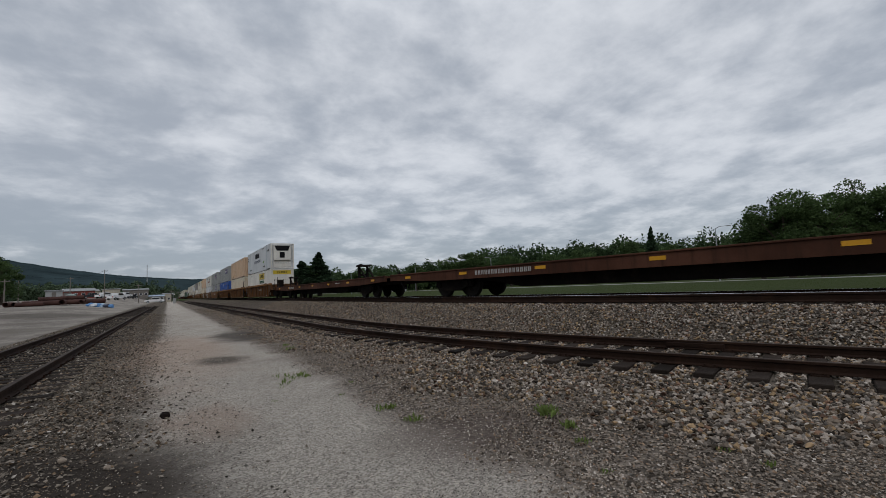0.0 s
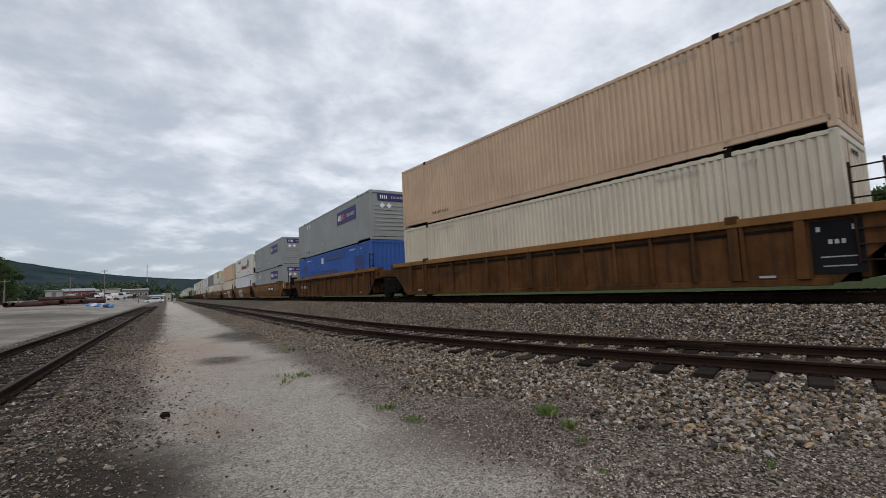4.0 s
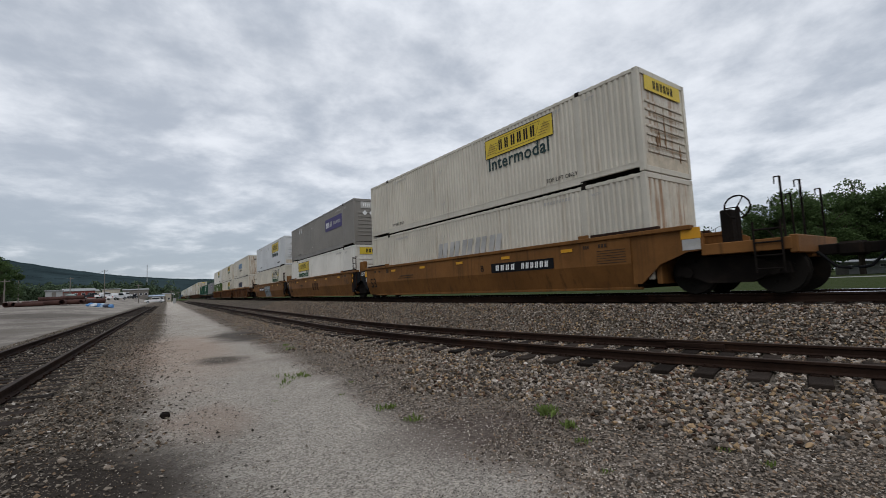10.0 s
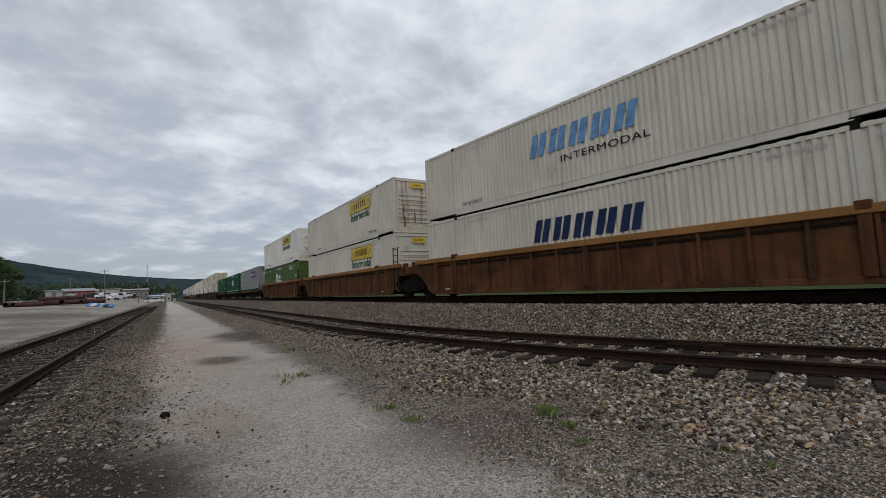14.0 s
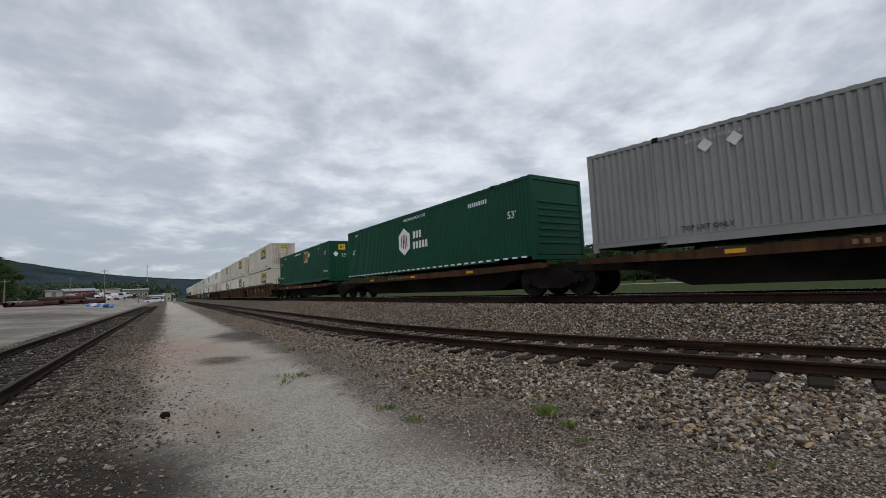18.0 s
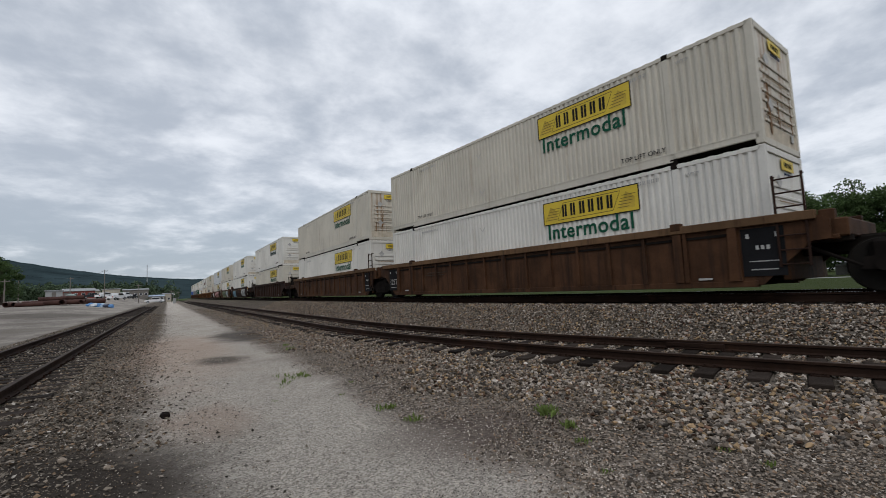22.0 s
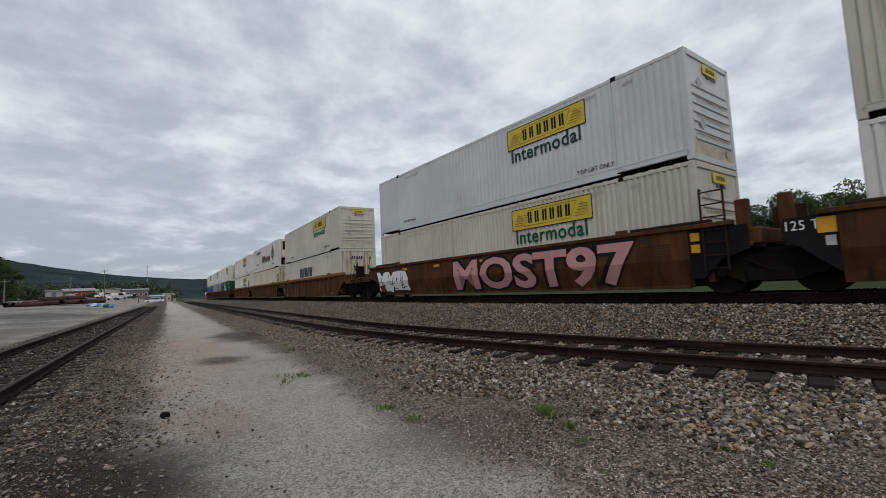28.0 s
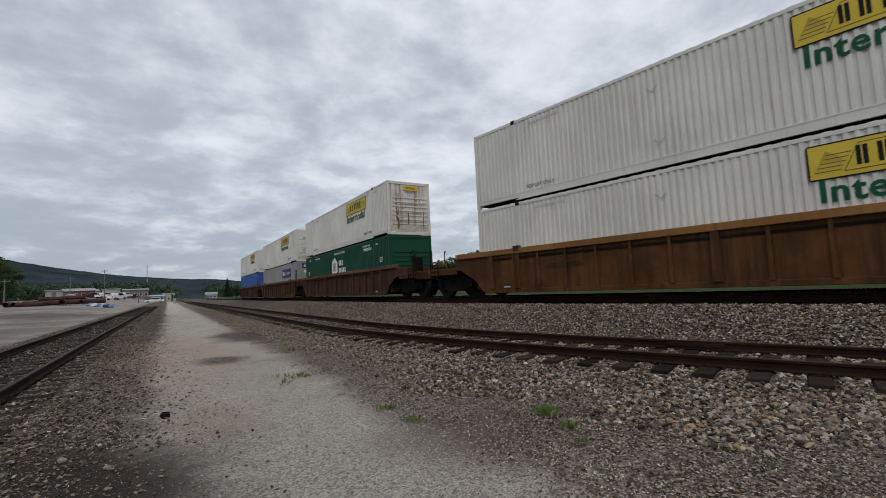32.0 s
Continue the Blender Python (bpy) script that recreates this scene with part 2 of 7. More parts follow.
# ---- mesh building ----
class Geo:
    """Gathers vertices and faces of one part."""

    def __init__(self):
        self.v, self.f = [], []

    def add(self, verts, faces):
        n = len(self.v)
        self.v += [tuple(p) for p in verts]
        self.f += [tuple(i + n for i in q) for q in faces]
        return self

    def box(self, x0, x1, y0, y1, z0, z1, c=0.0):
        """A box; c: width of its chamfered edges."""
        if not c:
            return self.add([(x, y, z) for x in (x0, x1) for y in (y0, y1) for z in (z0, z1)],
                            [(0, 1, 3, 2), (4, 6, 7, 5), (0, 4, 5, 1), (2, 3, 7, 6), (0, 2, 6, 4), (1, 5, 7, 3)])
        lo, hi, verts = (x0, y0, z0), (x1, y1, z1), []
        for i in range(8):
            s = [(i >> 2) & 1, (i >> 1) & 1, i & 1]
            for ax in range(3):
                p = [hi[j] if s[j] else lo[j] for j in range(3)]
                for j in range(3):
                    if j != ax:
                        p[j] += -c if s[j] else c
                verts.append(p)
        q = lambda i, ax: i * 3 + ax
        faces = []
        for ax in range(3):
            b1, b2 = [4, 2, 1][(ax + 1) % 3], [4, 2, 1][(ax + 2) % 3]
            for side in (0, 1):
                base = [4, 2, 1][ax] * side
                ring = [base, base + b1, base + b1 + b2, base + b2]
                faces.append(tuple(q(i, ax) for i in (ring if side else ring[::-1])))
        for i in range(8):
            for bit, (a1, a2) in ((4, (1, 2)), (2, (2, 0)), (1, (0, 1))):
                if not i & bit:
                    j = i | bit
                    faces.append((q(i, a1), q(j, a1), q(j, a2), q(i, a2)))
            faces.append((q(i, 0), q(i, 1), q(i, 2)))
        return self.add(verts, faces)

    def prism(self, poly, a, b, axis="x"):
        """A polygon, given in the two other axes in order, drawn out from a to b along an axis."""
        def at(u, v, w_):
            return {"x": (w_, u, v), "y": (u, w_, v), "z": (u, v, w_)}[axis]
        n = len(poly)
        return self.add([at(u, v, a) for u, v in poly] + [at(u, v, b) for u, v in poly],
                        [tuple(range(n - 1, -1, -1)), tuple(range(n, 2 * n))] + [(i, (i + 1) % n, n + (i + 1) % n, n + i) for i in range(n)])

    def tube(self, p, q, r0, r1=None, n=8):
        """A tapered round bar from p to q."""
        p, q = Vector(p), Vector(q)
        r1 = r0 if r1 is None else r1
        d = (q - p).normalized()
        u = d.orthogonal().normalized()
        s = d.cross(u)
        ring = [(math.cos(6.28319 * i / n), math.sin(6.28319 * i / n)) for i in range(n)]
        return self.add([p + (u * a + s * b) * r0 for a, b in ring] + [q + (u * a + s * b) * r1 for a, b in ring],
                        [tuple(range(n - 1, -1, -1)), tuple(range(n, 2 * n))] + [(i, (i + 1) % n, n + (i + 1) % n, n + i) for i in range(n)])

    def hoop(self, centre, r, thick, axis="x", n=16):
        """A ring, such as a hand wheel's rim."""
        cx, cy, cz = centre
        for i in range(n):
            a, b = 6.28319 * i / n, 6.28319 * (i + 1) / n
            f = lambda t: (cx, cy + r * math.cos(t), cz + r * math.sin(t)) if axis == "x" else (cx + r * math.cos(t), cy, cz + r * math.sin(t))
            self.tube(f(a), f(b), thick, n=5)
        return self

    def mesh(self, name):
        me = bpy.data.meshes.new(name)
        me.from_pydata(self.v, [], self.f)
        me.update()
        return me


SHARED = {}


def part(name, geo, mat, parent=None, label="", key=None, at=None):
    """One mesh object from a Geo, a mesh or a function that makes one; key: meshes of one key are shared."""
    k = (key, mat.name) if key else None
    if k and k in SHARED:
        me = SHARED[k]
    else:
        if callable(geo):
            geo = geo()
        me = geo.mesh(name) if isinstance(geo, Geo) else geo
        if not me.materials:
            me.materials.append(mat)
        if k:
            SHARED[k] = me
    ob = new(name, me)
    if parent:
        ob.parent = parent
    if at is not None:
        ob.matrix_basis = at
    return tagged(ob, label) if label else ob


def thing(name, label, category, group="", m=None, kind=""):
    ob = new(name)
    ob.empty_display_size = 0.2
    if m is not None:
        ob.matrix_basis = m
    return tagged(ob, label, category, group, kind)


def lettering(words, size, depth=0.004, shear=0.0, bold=0.0):
    """A mesh of words in the built-in font, centred, size being the height of its capitals."""
    cu = bpy.data.curves.new("words", "FONT")
    cu.body, cu.size, cu.extrude, cu.align_x, cu.align_y, cu.shear = words, size / 0.7, depth, "CENTER", "CENTER", shear
    cu.resolution_u, cu.offset, cu.space_character = 3, bold, 1.06
    ob = bpy.data.objects.new("words", cu)
    scene.collection.objects.link(ob)
    me = bpy.data.meshes.new_from_object(ob)
    bpy.data.objects.remove(ob)
    bpy.data.curves.remove(cu)
    return me


# ---- the lie of the tracks ----
TRAIN_Z, RAIL_MAIN, RAIL_SIDE, RAIL_LEFT = 1.01, 0.95, 0.30, 0.34
Y_BEND, Y_END = 22.0, -6.0


def lane(x0, bend, y_bend):
    """The centre line of a track: straight beyond y_bend, then an even bend, then straight on."""
    def f(y):
        w_ = np.maximum(0.0, y_bend - np.maximum(y, Y_END))
        return x0 + bend * w_ ** 2 + np.maximum(0.0, Y_END - y) * 2 * bend * (y_bend - Y_END)
    return f


main_x = lane(11.037, 0.0042219, Y_BEND)
side_x = lane(5.269, 0.0120, 16.0)
left_x = lane(-2.674, 0.0003, 22.0)

# arc length along the main line, nought at the bend's start
Y_TABLE = np.concatenate([np.linspace(-700, -8, 500), np.linspace(-7.9, 24, 1200), np.linspace(24.1, 800, 400)])
X_TABLE = main_x(Y_TABLE)
S_TABLE = np.concatenate([[0], np.cumsum(np.hypot(np.diff(X_TABLE), np.diff(Y_TABLE)))])
S_TABLE -= np.interp(Y_BEND, Y_TABLE, S_TABLE)


def on_main(s):
    y = float(np.interp(s, S_TABLE, Y_TABLE))
    return float(main_x(np.array(y))), y


def smooth(a, b, v):
    t = np.clip((v - a) / (b - a), 0, 1)
    return t * t * (3 - 2 * t)


def ground_z(x, y):
    """Height of the ground: gravel lane, low ballast beds, the main line's bank, and a gentle rise of the yard."""
    x, y = np.asarray(x, float), np.asarray(y, float)
    dm, ds, dl = x - main_x(y), x - side_x(y), x - left_x(y)
    z = 0.02 + 0 * x
    z = z + 0.082 * (1 - smooth(1.1, 1.75, np.abs(ds))) + 0.012 * (1 - smooth(1.2, 2.4, np.abs(ds)))
    z = z + 0.142 * (1 - smooth(1.3, 2.4, np.abs(dl)))
    bank = 0.69 * (1 - smooth(1.5, 4.4, -dm)) * (dm < 0) + 0.69 * (1 - smooth(1.6, 4.4, dm)) * (dm >= 0)
    z = np.maximum(z, bank)
    z = z + 0.30 * smooth(3.0, 12.0, dm)
    z = z + 0.0155 * np.clip(y - 15, 0, 190) * smooth(2.5, 15.0, -x)
    return z


# ---- ground ----
def ground_material():
    m = bpy.data.materials.new("yard_gravel")
    m.use_nodes = True
    m.node_tree.nodes.clear()
    k = Nodes(m.node_tree)
    at = k.add("ShaderNodeTexCoord").outputs["Object"]
    xyz = k.add("ShaderNodeSeparateXYZ", Vector=at)
    x, y = xyz.outputs[0], xyz.outputs[1]
    wob = k.math("MULTIPLY", k.math("SUBTRACT", k.noise(at, 0.7, 5.0, 0.6), 0.5), 1.7)
    slow = k.math("MULTIPLY", k.math("SUBTRACT", k.noise(at, 0.13, 3.0, 0.5), 0.5), 2.4)
    grit = k.noise(at, 42.0, 4.0, 0.7)
    pebble = k.add("ShaderNodeTexVoronoi", Vector=at, Scale=26.0)
    tint = k.add("ShaderNodeSeparateColor", Color=pebble.outputs["Color"]).outputs[0]
    # ballast and dark grit
    dark = k.mix(tint, (0.040, 0.032, 0.025), (0.205, 0.172, 0.138))
    dark = k.mix(k.math("MULTIPLY", k.ramp(k.noise(at, 0.9, 4.0, 0.6), 0.42, 0.70), 0.4), dark, (0.105, 0.085, 0.066))
    dirt = k.mix(tint, (0.062, 0.050, 0.040), (0.29, 0.243, 0.20))
    dark = k.mix(k.math("MULTIPLY", k.ramp(x, 1.4, 2.2), k.ramp(x, 5.0, 6.5, 1.0, 0.0)), dark, dirt)
    # the trodden pale lane
    fine = k.add("ShaderNodeTexVoronoi", Vector=at, Scale=70.0)
    tint2 = k.add("ShaderNodeSeparateColor", Color=fine.outputs["Color"]).outputs[0]
    pale = k.mix(tint2, (0.225, 0.198, 0.168), (0.62, 0.56, 0.485))
    pale = k.mix(k.math("MULTIPLY", k.ramp(k.noise(at, 0.55, 5.0, 0.65), 0.46, 0.72), 0.55), pale, (0.225, 0.19, 0.157))
    off = k.math("ABSOLUTE", k.math("ADD", k.math("SUBTRACT", x, 1.0), k.math("ADD", k.math("MULTIPLY", wob, 0.6), k.math("MULTIPLY", slow, 0.2))))
    lane_f = k.ramp(off, 0.85, 1.55, 1.0, 0.0)
    col = k.mix(lane_f, dark, pale)
    # the open lot beyond the left track
    lot = k.ramp(k.math("ADD", x, wob), -5.3, -4.3, 1.0, 0.0)
    sand = k.mix(k.ramp(k.noise(k.scaled(at, (0.6, 0.8, 1)), 0.16, 7.0, 0.72, 0.6), 0.40, 0.68), (0.33, 0.297, 0.26), (0.19, 0.168, 0.144))
    sand = k.mix(k.math("MULTIPLY", k.ramp(k.noise(at, 3.2, 6.0, 0.75), 0.5, 0.62), 0.5), sand, (0.13, 0.115, 0.10))
    sand = k.mix(k.math("MULTIPLY", k.ramp(k.noise(k.scaled(at, (0.35, 0.16, 1)), 1.0, 5.0, 0.65), 0.50, 0.60), 0.5), sand, (0.15, 0.132, 0.114))
    col = k.mix(lot, col, sand)
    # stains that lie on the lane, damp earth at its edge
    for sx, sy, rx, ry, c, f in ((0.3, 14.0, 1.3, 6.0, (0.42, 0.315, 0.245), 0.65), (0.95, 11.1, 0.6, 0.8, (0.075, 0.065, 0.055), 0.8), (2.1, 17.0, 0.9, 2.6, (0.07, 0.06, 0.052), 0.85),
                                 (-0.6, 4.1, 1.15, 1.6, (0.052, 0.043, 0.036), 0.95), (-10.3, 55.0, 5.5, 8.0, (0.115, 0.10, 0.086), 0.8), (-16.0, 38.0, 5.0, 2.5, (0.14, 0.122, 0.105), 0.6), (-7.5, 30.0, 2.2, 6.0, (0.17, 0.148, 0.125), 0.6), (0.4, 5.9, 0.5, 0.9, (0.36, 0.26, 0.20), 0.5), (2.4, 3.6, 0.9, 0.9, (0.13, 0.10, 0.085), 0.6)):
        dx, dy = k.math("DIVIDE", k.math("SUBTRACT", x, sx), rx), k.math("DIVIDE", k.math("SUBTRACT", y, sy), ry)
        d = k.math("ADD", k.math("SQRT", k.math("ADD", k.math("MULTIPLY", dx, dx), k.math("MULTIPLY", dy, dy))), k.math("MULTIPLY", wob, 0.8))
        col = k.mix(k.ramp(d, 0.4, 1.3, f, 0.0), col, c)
    # grass beyond the main line, and a pale service road in it
    turf = k.mix(k.noise(at, 2.5, 5.0, 0.7), (0.025, 0.039, 0.013), (0.068, 0.083, 0.029))
    far_x = k.math("ADD", x, k.math("MULTIPLY", wob, 0.5))
    col = k.mix(k.ramp(far_x, 17.5, 19.0), col, turf)
    road = k.math("MULTIPLY", k.ramp(x, 66.0, 66.6), k.ramp(x, 72.0, 72.6, 1.0, 0.0))
    col = k.mix(road, col, (0.33, 0.32, 0.30))
    back = k.math("MULTIPLY", k.ramp(x, -60.0, -40.0, 1.0, 0.0), 0.9)
    col = k.mix(k.math("MAXIMUM", back, k.ramp(y, 240, 300)), col, (0.06, 0.085, 0.03))
    b = k.add("ShaderNodeBsdfPrincipled", **{"Base Color": col, "Roughness": 1.0, "Specular IOR Level": 0.05})
    coarse = k.math("ADD", k.math("MULTIPLY", pebble.outputs["Distance"], -0.6), k.math("MULTIPLY", grit, 0.6))
    trodden = k.math("ADD", k.math("MULTIPLY", fine.outputs["Distance"], -0.22), k.math("MULTIPLY", k.noise(at, 110.0, 3.0, 0.7), 0.28))
    rough_h = k.add("ShaderNodeMix", Factor=k.math("MAXIMUM", lane_f, lot), A=coarse, B=trodden).outputs[0]
    k.feed(b.inputs["Normal"], k.add("ShaderNodeBump", Strength=1.0, Distance=0.07, Height=rough_h).outputs[0])
    k.tree.links.new(b.outputs[0], k.add("ShaderNodeOutputMaterial").inputs[0])
    return m


GRAVEL = ground_material()


def grid_sheet(xs, ys, f):
    X, Y = np.meshgrid(xs, ys, indexing="ij")
    Z = f(X, Y)
    n, q = len(xs), len(ys)
    i = np.arange(n * q).reshape(n, q)
    faces = np.stack([i[:-1, :-1], i[1:, :-1], i[1:, 1:], i[:-1, 1:]], -1).reshape(-1, 4)
    me = bpy.data.meshes.new("sheet")
    me.from_pydata(np.stack([X, Y, Z], -1).reshape(-1, 3).tolist(), [], faces.tolist())
    me.update()
    return me


xs = np.concatenate([[-3000, -1200, -500, -200, -90, -40, -20], np.arange(-12, 20.01, 0.125), [22, 26, 32, 40, 52, 66, 80, 100, 200, 500, 1200, 3000]])
ys = np.concatenate([[-3000, -1200, -500, -200, -80, -30, -12], np.arange(-8, 32, 0.3), np.arange(32, 120, 2.5), [130, 150, 175, 205, 300, 450, 700, 1200, 3000]])
sheet = grid_sheet(xs, ys, lambda X, Y: ground_z(X, Y) - 0.004 + 0.006 * np.sin(X * 2.3 + Y * 0.9) * np.sin(Y * 1.7 - X) * (np.abs(X) < 12))
for poly in sheet.polygons:
    poly.use_smooth = True
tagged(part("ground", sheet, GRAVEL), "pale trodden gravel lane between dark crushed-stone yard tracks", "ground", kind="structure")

# ---- tracks ----
RAIL_H = 0.142
RAIL_POLY = [(u, v * RAIL_H / 0.172) for u, v in [(-0.075, 0), (0.075, 0), (0.075, 0.012), (0.012, 0.035), (0.012, 0.115), (0.036, 0.128), (0.036, 0.165), (0.028, 0.172), (-0.028, 0.172), (-0.036, 0.165), (-0.036, 0.128), (-0.012, 0.115), (-0.012, 0.035), (-0.075, 0.012)]]


def rail_mesh(fx, offset, top, ys_, rise, tall):
    """A rail with its foot, web and head, swept along a track."""
    g, n = Geo(), len(RAIL_POLY)
    px = fx(ys_)
    dx = np.gradient(px, ys_)
    norm = np.stack([1 / np.hypot(1, dx), -dx / np.hypot(1, dx)], -1)
    verts = []
    for i, y in enumerate(ys_):
        for u, v in RAIL_POLY:
            verts.append((px[i] + norm[i, 0] * (offset + u), y + norm[i, 1] * (offset + u), top - tall + v * tall / RAIL_H + rise(px[i], y)))
    faces = [(i * n + j, (i + 1) * n + j, (i + 1) * n + (j + 1) % n, i * n + (j + 1) % n) for i in range(len(ys_) - 1) for j in range(n)]
    me = g.add(verts, faces).mesh("rail")
    return me


def tie_geo():
    g = Geo()
    g.box(-1.30, 1.30, -0.115, 0.115, -0.17, 0.0, 0.012)
    return g


def plate_geo():
    g = Geo()
    g.box(-0.10, 0.10, -0.09, 0.09, 0.0, 0.016)
    for sx in (-0.085, 0.085):
        for sy in (-0.06, 0.06):
            g.box(sx - 0.012, sx + 0.012, sy - 0.012, sy + 0.012, 0.012, 0.045)
    return g


TIES = {}


def track(name, label, fx, top, y0, y1, head, near_from, near_to, step=0.52, tall=RAIL_H, none=lambda x, y: 0.0):
    base = thing(name, label, "railway track", kind="structure")
    ys_ = np.unique(np.concatenate([np.arange(y0, min(y1, 40), 0.7), np.linspace(40, y1, 30)]))
    for side in (-0.7535, 0.7535):
        me = rail_mesh(fx, side, top, ys_, none, tall)
        me.materials.append(RAILSTEEL)
        me.materials.append(head)
        for p in me.polygons:
            if p.index % len(RAIL_POLY) in (6, 7, 8):
                p.material_index = 1
        part("rail", me, RAILSTEEL, base)
    rng = random.Random(len(name))
    y, far = y0, Geo()
    rows = TIES.setdefault(name, [])
    while y < min(y1, 150):
        x = float(fx(np.array(y)))
        turn = -math.degrees(math.atan2(float(fx(np.array(y + 0.5))) - x, 0.5)) + rng.uniform(-1.5, 1.5)
        m = pose(x + rng.uniform(-0.05, 0.05), y, top - tall - 0.014 + rng.uniform(-0.012, 0.0), rng.uniform(-0.6, 0.6), rng.uniform(-0.5, 0.5), turn)
        rows.append(y)
        if near_from <= y <= near_to:
            part("tie", tie_geo, TIE, base, key="tie", at=m)
            for side in (-0.7535, 0.7535):
                part("tie_plate", plate_geo, RAILSTEEL, base, key="plate", at=m @ pose(side, 0, 0))
        else:
            q = tie_geo()
            far.add([m @ Vector(v) for v in q.v], q.f)
        y += step * rng.uniform(0.93, 1.07)
    tagged(part("tie_row", far, TIE, base), kind="stuff")
    return base


# joint bars on the siding's rails
siding = track("track_siding", "rusty siding rails on weathered wooden ties", side_x, RAIL_SIDE, -8.0, 700, RAILTOP, 0.0, 40.0)
for y, side in ((5.15, -0.7535), (4.2, 0.7535), (15.0, -0.7535)):
    x = float(side_x(np.array(y)))
    g = Geo().box(-0.03, 0.03, -0.45, 0.45, 0.025, 0.10, 0.008)
    for b in (-0.33, -0.12, 0.12, 0.33):
        g.tube((-0.045, b, 0.062), (0.045, b, 0.062), 0.014, n=6)
    part("joint_bar", g, RAILSTEEL, siding, at=pose(x + side * 1.0, y, RAIL_SIDE - RAIL_H, 0, 0, math.degrees(math.atan2(0.024 * (16 - y), 1))))
track("track_left", "rusty spur rails with sunken wooden ties", left_x, RAIL_LEFT, 3.0, 95, RAILTOP, 3.0, 40.0)
track("track_main", "main line rails on a raised ballast bank", main_x, RAIL_MAIN, -30.0, 760, RAILBRIGHT, 0.0, 45.0, 0.50, 0.205)


# ---- loose stones ----
LUMP = (np.array([(1, 0, 0), (-1, 0, 0), (0, 1, 0), (0, -1, 0), (0, 0, 1), (0, 0, -1), (0.62, 0.62, 0.5), (-0.62, 0.62, 0.5), (-0.62, -0.62, 0.5), (0.62, -0.62, 0.5)]),
        np.array([(4, 6, 7), (4, 7, 8), (4, 8, 9), (4, 9, 6), (0, 2, 6), (2, 1, 7), (1, 3, 8), (3, 0, 9), (6, 2, 7), (7, 1, 8), (8, 3, 9), (9, 0, 6), (5, 2, 0), (5, 1, 2), (5, 3, 1), (5, 0, 3)]))
CHIP = (np.array([(1, 0.1, 0), (-1, -0.1, 0.1), (0.1, 1, 0), (-0.1, -1, 0.1), (0.2, 0.15, 0.85), (0, 0, -0.6)]), np.array([(4, 0, 2), (4, 2, 1), (4, 1, 3), (4, 3, 0), (5, 2, 0), (5, 1, 2), (5, 3, 1), (5, 0, 3)]))


def off_ties(xy, name, fx):
    """Leaves out the places that lie on a track's ties or rails."""
    ties = np.array(TIES[name])
    d, y = xy[:, 0] - fx(xy[:, 1]), xy[:, 1]
    slope = (fx(y + 0.01) - fx(y - 0.01)) / 0.02
    along, across = y + slope * d / (1 + slope ** 2), d / np.sqrt(1 + slope ** 2)
    after = np.clip(np.searchsorted(ties, along), 0, len(ties) - 1)
    gap = np.minimum(np.abs(along - ties[after]), np.abs(along - ties[np.maximum(after - 1, 0)]))
    on_tie = (gap < 0.145) & (np.abs(across) < 1.36)
    on_rail = np.abs(np.abs(across) - 0.7535) < 0.09
    return xy[~(on_tie | on_rail)]


def stones(name, label, shape, xy, size, mat, seed, squash=0.68):
    """Very many broken stones, each a squashed and jittered lump."""
    rng = np.random.default_rng(seed)
    base, tri = shape
    count, nv = len(xy), len(base)
    z = ground_z(xy[:, 0], xy[:, 1])
    s = size(rng, count)
    v = base[None] * (1 + rng.uniform(-0.45, 0.45, (count, nv, 3)))
    v = v * s[:, None, None] * np.stack([rng.uniform(0.75, 1.3, count), rng.uniform(0.65, 1.1, count), rng.uniform(0.7, 1.25, count) * squash], -1)[:, None, :]
    a, b = rng.uniform(0, 6.283, count), rng.normal(0, 0.4, count)
    ca, sa, cb, sb = np.cos(a)[:, None], np.sin(a)[:, None], np.cos(b)[:, None], np.sin(b)[:, None]
    x1, z1 = v[..., 0] * cb - v[..., 2] * sb, v[..., 0] * sb + v[..., 2] * cb
    x2, y2 = x1 * ca - v[..., 1] * sa, x1 * sa + v[..., 1] * ca
    out = np.stack([x2 + xy[:, :1], y2 + xy[:, 1:2], z1 + (z + s * 0.15 + rng.uniform(-0.3, 0.75, count) * s)[:, None]], -1).reshape(-1, 3)
    faces = (tri[None] + (np.arange(count) * nv)[:, None, None]).reshape(-1, 3)
    me = bpy.data.meshes.new(name)
    me.vertices.add(len(out))
    me.vertices.foreach_set("co", out.ravel())
    me.loops.add(faces.size)
    me.loops.foreach_set("vertex_index", faces.ravel().astype(np.int32))
    me.polygons.add(len(faces))
    me.polygons.foreach_set("loop_start", np.arange(0, faces.size, 3, dtype=np.int32))
    me.update(calc_edges=True)
    me.shade_flat()
    return tagged(part(name, me, mat), label, "gravel", kind="stuff")


RS = np.random.default_rng(77)


def spread(n, y0, deep, power, fx, a, b, bias=1.0):
    y = y0 + deep * RS.uniform(0, 1, n) ** power
    return np.stack([fx(y) + a + (b - a) * RS.uniform(0, 1, n) ** bias, y], -1)


def thinned(xy, fx, edge, fade):
    """Fewer stones beyond the bed's near edge."""
    over = edge - (xy[:, 0] - fx(xy[:, 1]))
    ragged = 0.35 * np.sin(xy[:, 1] * 2.1) + 0.25 * np.sin(xy[:, 1] * 5.3 + 1)
    return xy[RS.uniform(0, 1, len(xy)) < np.clip(1 - (over + ragged) / fade, 0.0, 1)]


